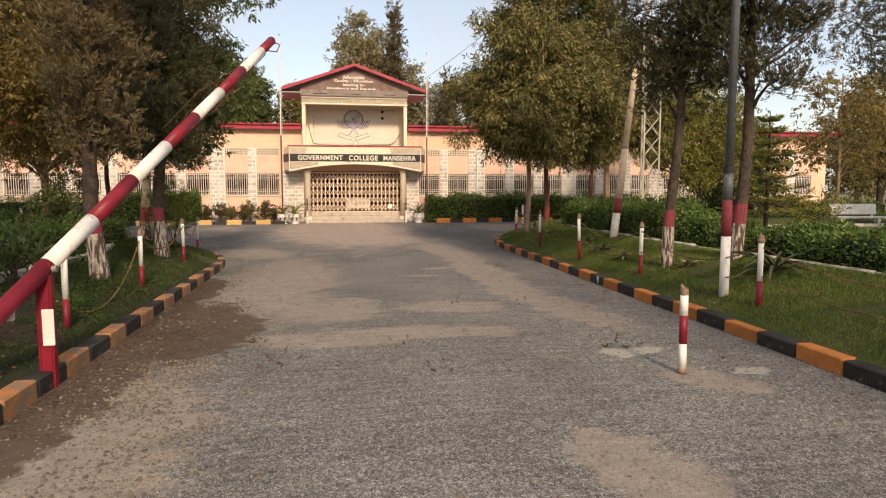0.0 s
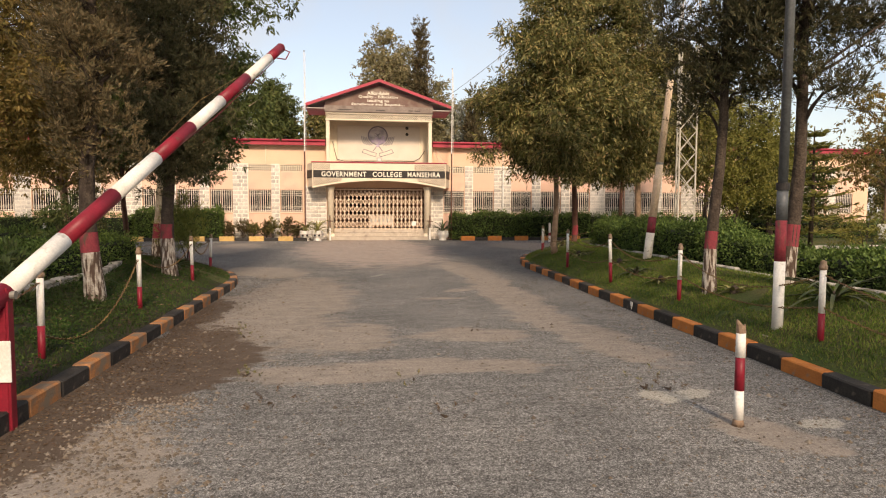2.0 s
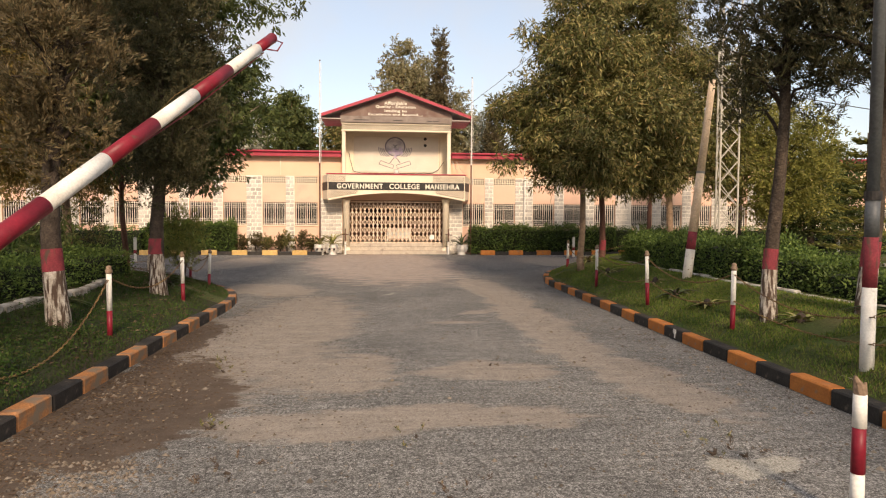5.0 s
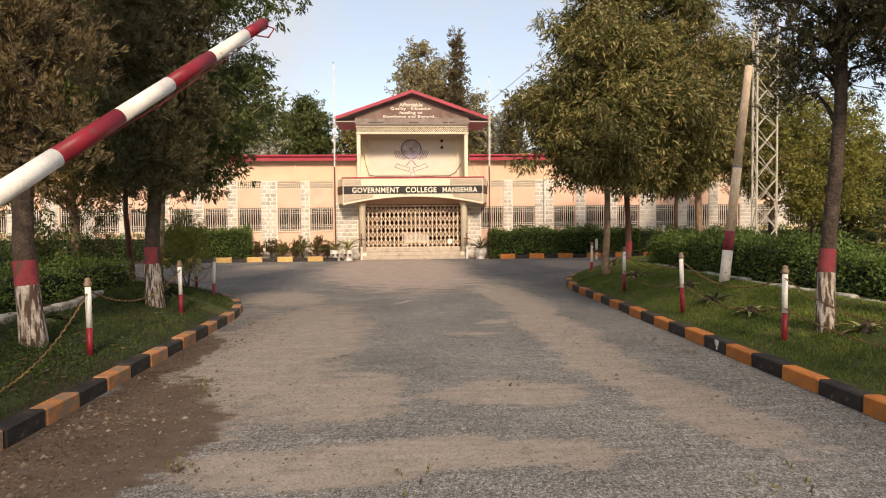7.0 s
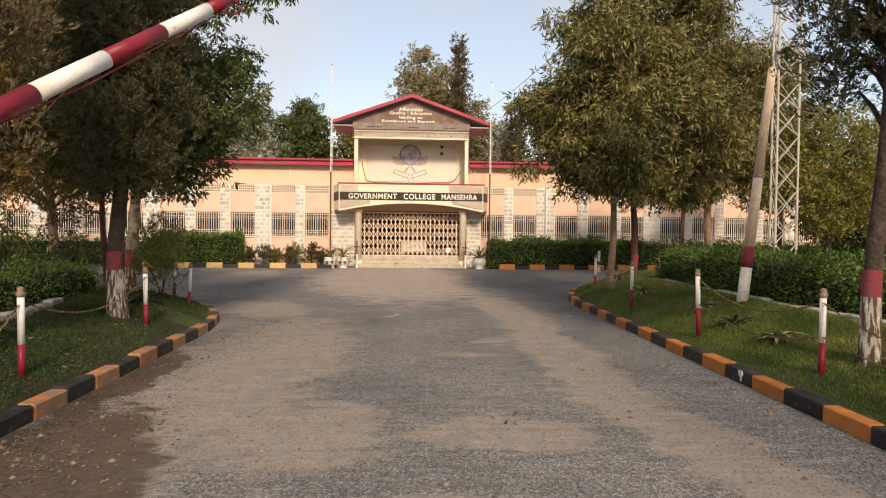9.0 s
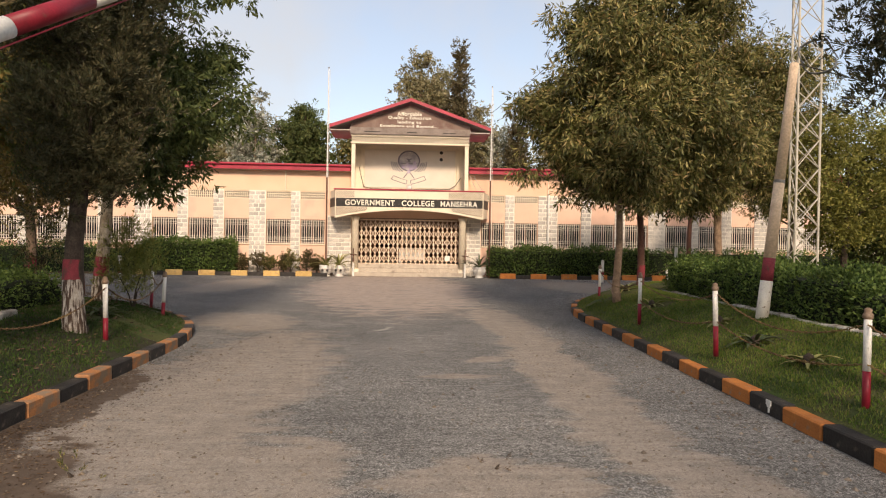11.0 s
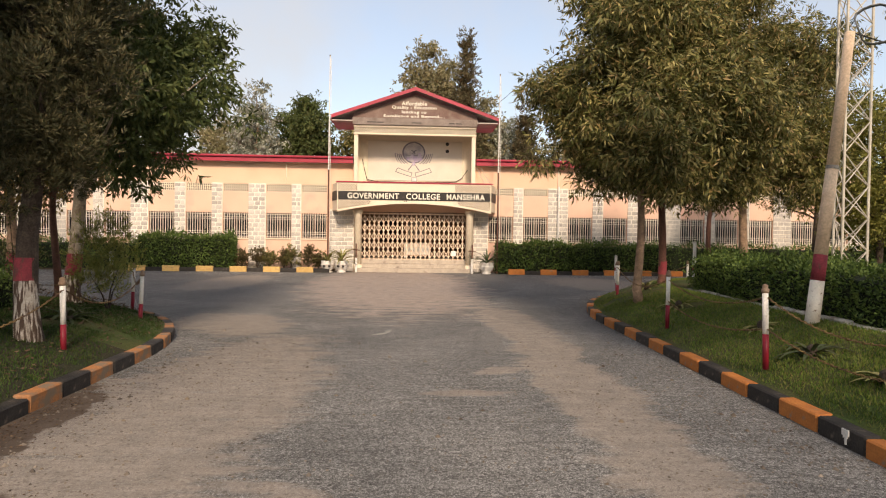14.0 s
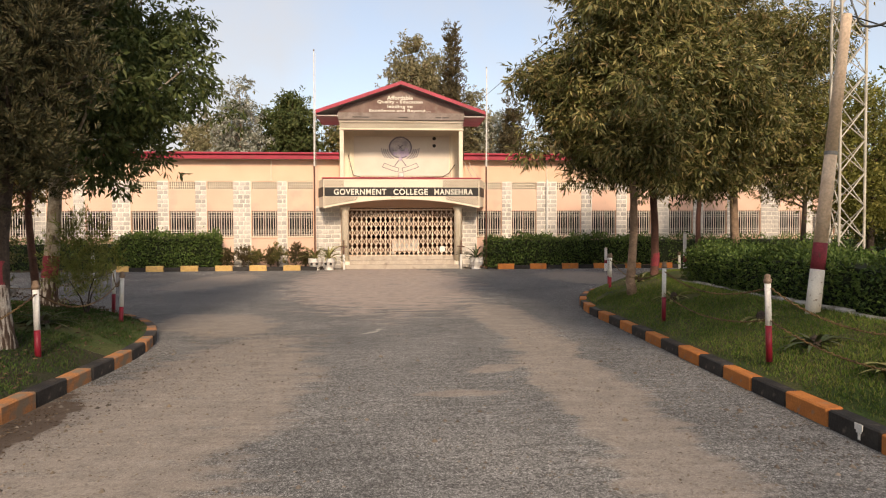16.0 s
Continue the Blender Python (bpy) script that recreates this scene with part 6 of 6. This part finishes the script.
for f0, f1, mt, lab in ((-0.04, 0.135, M_LIMEPOLE, "whitewashed foot"), (0.135, 0.225, M_BANDRED, "red band"), (0.225, 0.53, M_POLEWOOD, ""), (0.53, 1.0, M_POLEWOOD, "")):
    part("shaft", tube(bmesh.new(), [LD * f0, LD * f1], [0.088 - 0.028 * max(f0, 0), 0.088 - 0.028 * f1], 14), mt, lp, lab, True)
part("joint_band", tube(bmesh.new(), [LD * 0.522, LD * 0.534], 0.077, 14), M_GALV, lp)
bm = bmesh.new()
for k in range(3):
    pts = [LD + Vector((0.35 + 0.02 * k, 0.02 * k, 0.12)) + Vector((0.30 * math.cos(2 * math.pi * i / 20), 0.05 * math.sin(i), 0.24 * math.sin(2 * math.pi * i / 20))) for i in range(21)]
    tube(bm, pts, 0.010, 5)
part("cable_coil", bm, M_GREYPOLE, lp, "coil of grey cable at the top")

mast = thing("lattice_mast", pose(7.4, 15.0, 0.5), "pale galvanised triangular lattice mast behind the hedge", "mast")
MH, MS = 15.0, 0.27
feet = [Vector((MS * math.cos(a), MS * math.sin(a), 0)) for a in (radians(100), radians(220), radians(340))]
for f in feet:
    part("leg", tube(bmesh.new(), [f, f + Vector((0, 0, MH))], 0.020, 8), M_MAST, mast)
for i in range(3):
    bm = bmesh.new()
    a, b = feet[i], feet[(i + 1) % 3]
    n = int(MH / 0.5)
    for k in range(n):
        z0, z1 = k * 0.5, (k + 1) * 0.5
        p, q = (a, b) if k % 2 == 0 else (b, a)
        tube(bm, [p + Vector((0, 0, z0)), q + Vector((0, 0, z1))], 0.009, 5)
        tube(bm, [q + Vector((0, 0, z0)), p + Vector((0, 0, z1))], 0.009, 5)
    part("bracing", bm, M_MAST, mast, "crossed bracing of one face")

bench = thing("garden_bench", pose(17.9, 19.7, 0.27) @ pose(0, 0, 0, 0, 0, -12), "white concrete garden bench with a solid back", "bench")
part("seat", box(bmesh.new(), -0.85, 0.95, -0.35, 0.10, 0.40, 0.47, 0.015), M_WHITE, bench)
bm = box(bmesh.new(), -0.85, 0.75, 0.0, 0.07, 0.52, 0.90, 0.015)
bmesh.ops.rotate(bm, verts=bm.verts, cent=(0, 0.1, 0.45), matrix=Matrix.Rotation(radians(-12), 3, "X"))
part("backrest", bm, M_WHITE, bench)
for x in (-0.65, 0.65):
    for y in (-0.28, 0.02):
        part("leg", box(bmesh.new(), x - 0.05, x + 0.05, y - 0.05, y + 0.05, -0.02, 0.40, 0.01), M_WHITE, bench)
    part("back_support", box(bmesh.new(), x - 0.04, x + 0.04, 0.08, 0.12, 0.46, 0.62, 0.008), M_WHITE, bench)

# white and red posts by the far hedge
for x, y, h in ((10.4, 26.8, 1.5), (8.9, 30.6, 0.9), (12.8, 30.2, 0.9), (20.8, 30.5, 1.1), (17.5, 24.6, 1.0), (-9.6, 27.5, 0.9), (-13.2, 28.6, 0.9), (22.8, 19.0, 1.0)):
    t = thing("marker_post", pose(x, y, 0.05), "slim white and red painted marker post", "post", "marker posts in the distance")
    part("shaft", tube(bmesh.new(), [(0, 0, 0), (0, 0, h * 0.35)], 0.06, 10), M_WHITE, t)
    part("red_band", tube(bmesh.new(), [(0, 0, h * 0.35), (0, 0, h * 0.5)], 0.06, 10), M_BANDRED, t)
    part("shaft", tube(bmesh.new(), [(0, 0, h * 0.5), (0, 0, h)], 0.058, 10), M_WHITE, t)
    part("cap", lathe(bmesh.new(), [(0.06, h), (0.065, h + 0.02), (0.02, h + 0.05)], 10), M_SOFFIT, t)

# tiered conifer in the garden
nf = thing("tiered_conifer", pose(11.7, 16.2, 0.3), "young tiered conifer with whorled drooping branches", "tree")
part("trunk", tube(bmesh.new(), [(0, 0, -0.05), (0.03, 0, 1.8), (0, 0, 3.55)], [0.07, 0.05, 0.012], 9), M_BARK, nf, "", True)
r = np.random.default_rng(5)
bm = bmesh.new()
P, D = [], []
for tier in range(9):
    z = 0.75 + tier * 0.32
    rad = 1.25 * (1 - tier / 10.0)
    for k in range(7):
        a = 2 * math.pi * k / 7 + tier * 0.5
        d = Vector((math.cos(a), math.sin(a), 0))
        pts = [Vector((0, 0, z)), d * rad * 0.5 + Vector((0, 0, z - 0.02)), d * rad + Vector((0, 0, z + 0.10))]
        tube(bm, pts, [0.014, 0.009, 0.004], 5)
        for i in range(60):
            f = r.uniform(0.15, 1)
            p = pts[0].lerp(pts[1], f * 2) if f < 0.5 else pts[1].lerp(pts[2], f * 2 - 1)
            s = Vector((-d.y, d.x, 0)) * (1 if i % 2 else -1)
            P.append(p)
            D.append(s * 0.8 + d * 0.5 + Vector((0, 0, r.uniform(-0.1, 0.35))))
part("branches", bm, M_BARK, nf, "whorled branches")
link_mesh("needles", quads_mesh("needles", leaf_quads(np.array(P), np.array(D), 0.20, 0.035, r)), M_LEAF_LIGHT, nf)

# cables overhead
for a, b, sag in (((7.4, 15.0, 9.0), (-0.5, 60, 8.0), 1.2), ((7.4, 15.0, 6.2), (22, 8, 6.6), 0.6), ((6.2, 13.4, 4.35), (26, 22, 5.6), 0.5)):
    a, b = Vector(a), Vector(b)
    bm = tube(bmesh.new(), [a.lerp(b, i / 16) - Vector((0, 0, 4 * sag * (i / 16) * (1 - i / 16))) for i in range(17)], 0.010, 5)
    tagged(part("overhead_cable", bm, M_BLACK, None), "thin black overhead cable", "cable")

# small dry weeds in the drive
for k, (x, y, h) in enumerate(((-1.35, 6.9, 0.07), (-1.0, 6.0, 0.05), (0.25, 6.6, 0.04), (1.2, 8.9, 0.05), (2.3, 6.05, 0.07), (2.5, 6.0, 0.06), (-1.7, 8.8, 0.05), (0.4, 5.5, 0.04))):
    shrub("weed", "small dry weed growing through the asphalt", x, y, 0.0, h * 0.9, h * 1.3, 8, M_LITTER if k % 2 else M_LEAF_LANCE, 300 + k, 0.030, 0.008, "spray", 12, 3)

# ---- grass, grit and litter ----


def scatter_bank(edge, s0, s1, inward, rise, n, wmax, r, bald):
    s = r.uniform(s0, s1, n)
    w = 0.17 + (wmax - 0.17) * r.uniform(0, 1, n) ** 0.9
    out = []
    for a, b in zip(s, w):
        p, q = edge(a), edge(a + 0.05)
        d = (q - p).normalized()
        v = p + Vector((-d.y, d.x, 0)) * inward * b
        if noise.noise(v * 0.9) + noise.noise(v * 2.7) * 0.5 > bald:
            continue
        if inward > 0 and v.y < 9.5 and noise.noise(v * 1.3) > (v.y - 7.0) * 0.25 + 0.25:
            continue
        out.append((v.x, v.y, rise(b)))
    return np.array(out)


r = np.random.default_rng(77)
gp1 = scatter_bank(right_edge, 9.0, 32.6, -1, rise_right, 115000, 1.85, r, 0.55)
gp2 = scatter_bank(left_edge, 9.0, 27.8, 1, rise_left, 75000, 2.1, r, 0.42)
# the left bank's blades take the greens darkened for its shade
for nm, P in (("grass_right", gp1), ("grass_left", gp2)):
    d = unit(r.normal(size=P.shape)) * 0.6 + np.array([0, 0, 1.0])
    q = leaf_quads(P + np.array([0, 0, -0.01]), d, 0.052, 0.0085, r)
    tagged(link_mesh(nm, quads_mesh(nm, q), M_GRASS if nm == "grass_right" else M_GRASS_SHADED), "short uneven green grass blades on the bank", "grass", kind="stuff")


def pebbles(name, label, pts, size, mat, r):
    """Small squat stones as one joined mesh."""
    base = np.array([(1, 0, 0), (0.3, 0.9, 0), (-0.8, 0.55, 0), (-0.75, -0.6, 0), (0.35, -0.95, 0), (0.05, 0.05, 0.75)])
    faces = [(i, (i + 1) % 5, 5) for i in range(5)]
    n = len(pts)
    sc = size * r.uniform(0.4, 1.4, (n, 1, 1)) * r.uniform(0.7, 1.2, (n, 1, 3))
    a = r.uniform(0, 6.28, n)
    rot = np.zeros((n, 3, 3))
    rot[:, 0, 0], rot[:, 0, 1], rot[:, 1, 0], rot[:, 1, 1], rot[:, 2, 2] = np.cos(a), -np.sin(a), np.sin(a), np.cos(a), 1
    v = np.einsum("nij,nkj->nki", rot, base[None] * sc) + pts[:, None]
    f = (np.array(faces)[None] + 6 * np.arange(n)[:, None, None]).reshape(-1, 3)
    me = bpy.data.meshes.new(name)
    me.from_pydata(v.reshape(-1, 3).tolist(), [], f.tolist())
    return tagged(link_mesh(name, me, mat), label, "gravel", kind="stuff")


n = 14000
y = 2.2 + 14 * r.uniform(0, 1, n) ** 1.6
x = r.uniform(-2.7, 4.1, n)
keep = (np.abs(x - 0.5) > r.uniform(-0.6, 2.6, n))
pebbles("grit", "loose grit and small stones on the drive", np.stack([x, y, np.full(n, 0.002)], 1)[keep], 0.010, M_PEBBLE, r)
n = 700
y = 2.5 + 14 * r.uniform(0, 1, n) ** 1.3
side = r.integers(0, 3, n)
x = np.where(side == 0, r.normal(-2.35, 0.35, n), np.where(side == 1, r.normal(3.7, 0.3, n), r.uniform(-2, 3.6, n)))
pebbles("stones", "loose pebbles along the kerbs", np.stack([x, y, np.full(n, 0.0)], 1)[(x > -2.7) & (x < 3.85)], 0.024, M_PEBBLE, r)
n = 2600
y = 2.3 + 4.0 * r.uniform(0, 1, n)
x = -1.75 + 0.28 * (y - 3.0) * (y < 4.6) + r.normal(0, 0.22, n) - 0.5 * r.uniform(0, 1, n) ** 2
pebbles("gravel_edge", "pale loose gravel along the worn edge of the asphalt", np.stack([x, y, np.full(n, 0.001)], 1)[x > -2.65], 0.015, M_PEBBLE, r)
n = 6500
y = r.normal(7.4, 2.4, n)
y = np.where((y < 4.4) | (y > 14), r.uniform(5.5, 10, n), y)
x = -2.74 + np.abs(r.normal(0, 0.55, n)) * (0.5 + 0.5 * (y > 5.6)) * (0.45 + 0.55 * (y < 9.6))
P = np.stack([x, y, r.uniform(0.004, 0.014, n)], 1)
q = leaf_quads(P, np.concatenate([r.normal(size=(n, 2)), r.uniform(-0.05, 0.10, (n, 1))], 1), 0.030, 0.009, r)
tagged(link_mesh("leaf_litter", quads_mesh("leaf_litter", q), M_LITTER), "dry brown leaf litter along the kerb", "leaf litter", kind="stuff")
n = 2500
s_ = r.uniform(9, 28, n)
P = np.array([(left_edge(a).x - w, left_edge(a).y, rise_left(w) + 0.02) for a, w in zip(s_, r.uniform(0.2, 2.2, n))])
q = leaf_quads(P, np.concatenate([r.normal(size=(n, 2)), r.uniform(-0.05, 0.3, (n, 1))], 1), 0.055, 0.02, r)
tagged(link_mesh("leaf_litter_lawn", quads_mesh("leaf_litter_lawn", q), M_LITTER), "dry fallen leaves on the rough lawn", "leaf litter", kind="stuff")
# creeping plants on the near part of the rough lawn
P = []
for k in range(170):
    y0, w0 = r.uniform(3.6, 10.5), r.uniform(0.25, 1.75)
    m = 34
    yy, ww = y0 + r.normal(0, 0.13, m), np.clip(w0 + r.normal(0, 0.13, m), 0.2, 2.0)
    P += [(-2.76 - w, v, rise_left(w) + h) for v, w, h in zip(yy, ww, r.uniform(0.01, 0.10, m))]
P = np.array(P)
q = leaf_quads(P, np.concatenate([r.normal(size=(len(P), 2)), r.uniform(0.1, 0.9, (len(P), 1))], 1), 0.045, 0.016, r)
tagged(link_mesh("ground_cover", quads_mesh("ground_cover", q), M_GRASS_SHADED), "creeping plants and weeds on the rough lawn, toned dark for shade", "ground cover", kind="stuff")
# painted mark on a kerb stone
bm = box(bmesh.new(), 4.050, 4.058, 10.26, 10.34, 0.095, 0.145)
box(bm, 4.051, 4.058, 10.275, 10.325, 0.075, 0.095)
box(bm, 4.050, 4.058, 10.285, 10.305, 0.025, 0.075)
tagged(part("paint_mark", bm, M_WHITE, None), "small white paint drip on a black kerb stone", "paint mark")

# ---- stone facing of the pilasters ----
pil = []
xs = sorted(win_x)
for a, b in zip(xs, xs[1:]):
    x0, x1 = a + WIN_W, b
    if x0 < 0.8 < x1:
        continue
    pil.append((x0 + 0.015, x1 - 0.015))
pil.append((xs[0] - 0.8, xs[0] - 0.015))
unit_box = {}
rr = random.Random(19)


def stone_mesh(w, h):
    key = (round(w, 2), round(h, 2))
    if key not in unit_box:
        bm = box(bmesh.new(), 0, key[0] - 0.036, -0.05, 0, 0, key[1] - 0.034, 0.012)
        me = bpy.data.meshes.new("stone")
        bm.to_mesh(me)
        bm.free()
        me.materials.append(M_STONE)
        unit_box[key] = me
    return unit_box[key]


for x0, x1 in pil:
    p = thing("pilaster", B @ pose(x0, 0, 0), "rough pale stone pilaster between windows", "pilaster", "pilasters along the front", "structure")
    part("mortar_bed", box(bmesh.new(), 0, x1 - x0, -0.03, -0.003, 0, VENT1 + 0.02), M_MORTAR, p)
    near = -13 < x0 < 12
    z, k = 0.0, 0
    joined = bmesh.new()
    while z < VENT1 - 0.05:
        h = min(0.20, VENT1 - z)
        w = x1 - x0
        n = 2 if w < 0.65 else 3
        fr = [0.0] + sorted((i + (0.22 if k % 2 else -0.22) * (1 if n > 2 or i else 0) * rr.uniform(0.6, 1)) / n for i in range(1, n)) + [1.0]
        for a, b in zip(fr, fr[1:]):
            if near:
                ob = new("stone", stone_mesh(round((b - a) * w * 20) / 20 if (b - a) * w > 0.08 else 0.08, h))
                ob.parent = p
                ob.matrix_basis = pose(a * w, rr.uniform(-0.004, 0.012), z)
            else:
                box(joined, a * w, b * w - 0.03, -0.05 + rr.uniform(-0.01, 0.008), -0.029, z, z + h - 0.03)
        z += 0.20
        k += 1
    if near:
        joined.free()
    else:
        tagged(part("stones", joined, M_STONE, p), kind="stuff")
# flanks of the porch
for x0, x1 in ((-3.05, -1.92), (3.66, 4.36)):
    p = thing("porch_flank", B @ pose(x0, 0, 0), "rough pale stone facing beside the gate", "pilaster", "pilasters along the front", "structure")
    w = x1 - x0
    part("mortar_bed", box(bmesh.new(), 0, w, -0.03, -0.003, 0, 2.86), M_MORTAR, p)
    z, k = 0.0, 0
    while z < 2.8:
        n = 4 if w > 0.9 else 3
        for i in range(n):
            sh = 0.5 / n if k % 2 else 0
            a, b = max(0, i / n - sh), min(1, (i + 1) / n - (sh if i < n - 1 else 0))
            ob = new("stone", stone_mesh(round((b - a) * w * 20) / 20, 0.20))
            ob.parent = p
            ob.matrix_basis = pose(a * w, rr.uniform(-0.004, 0.012), z)
        z += 0.20
        k += 1
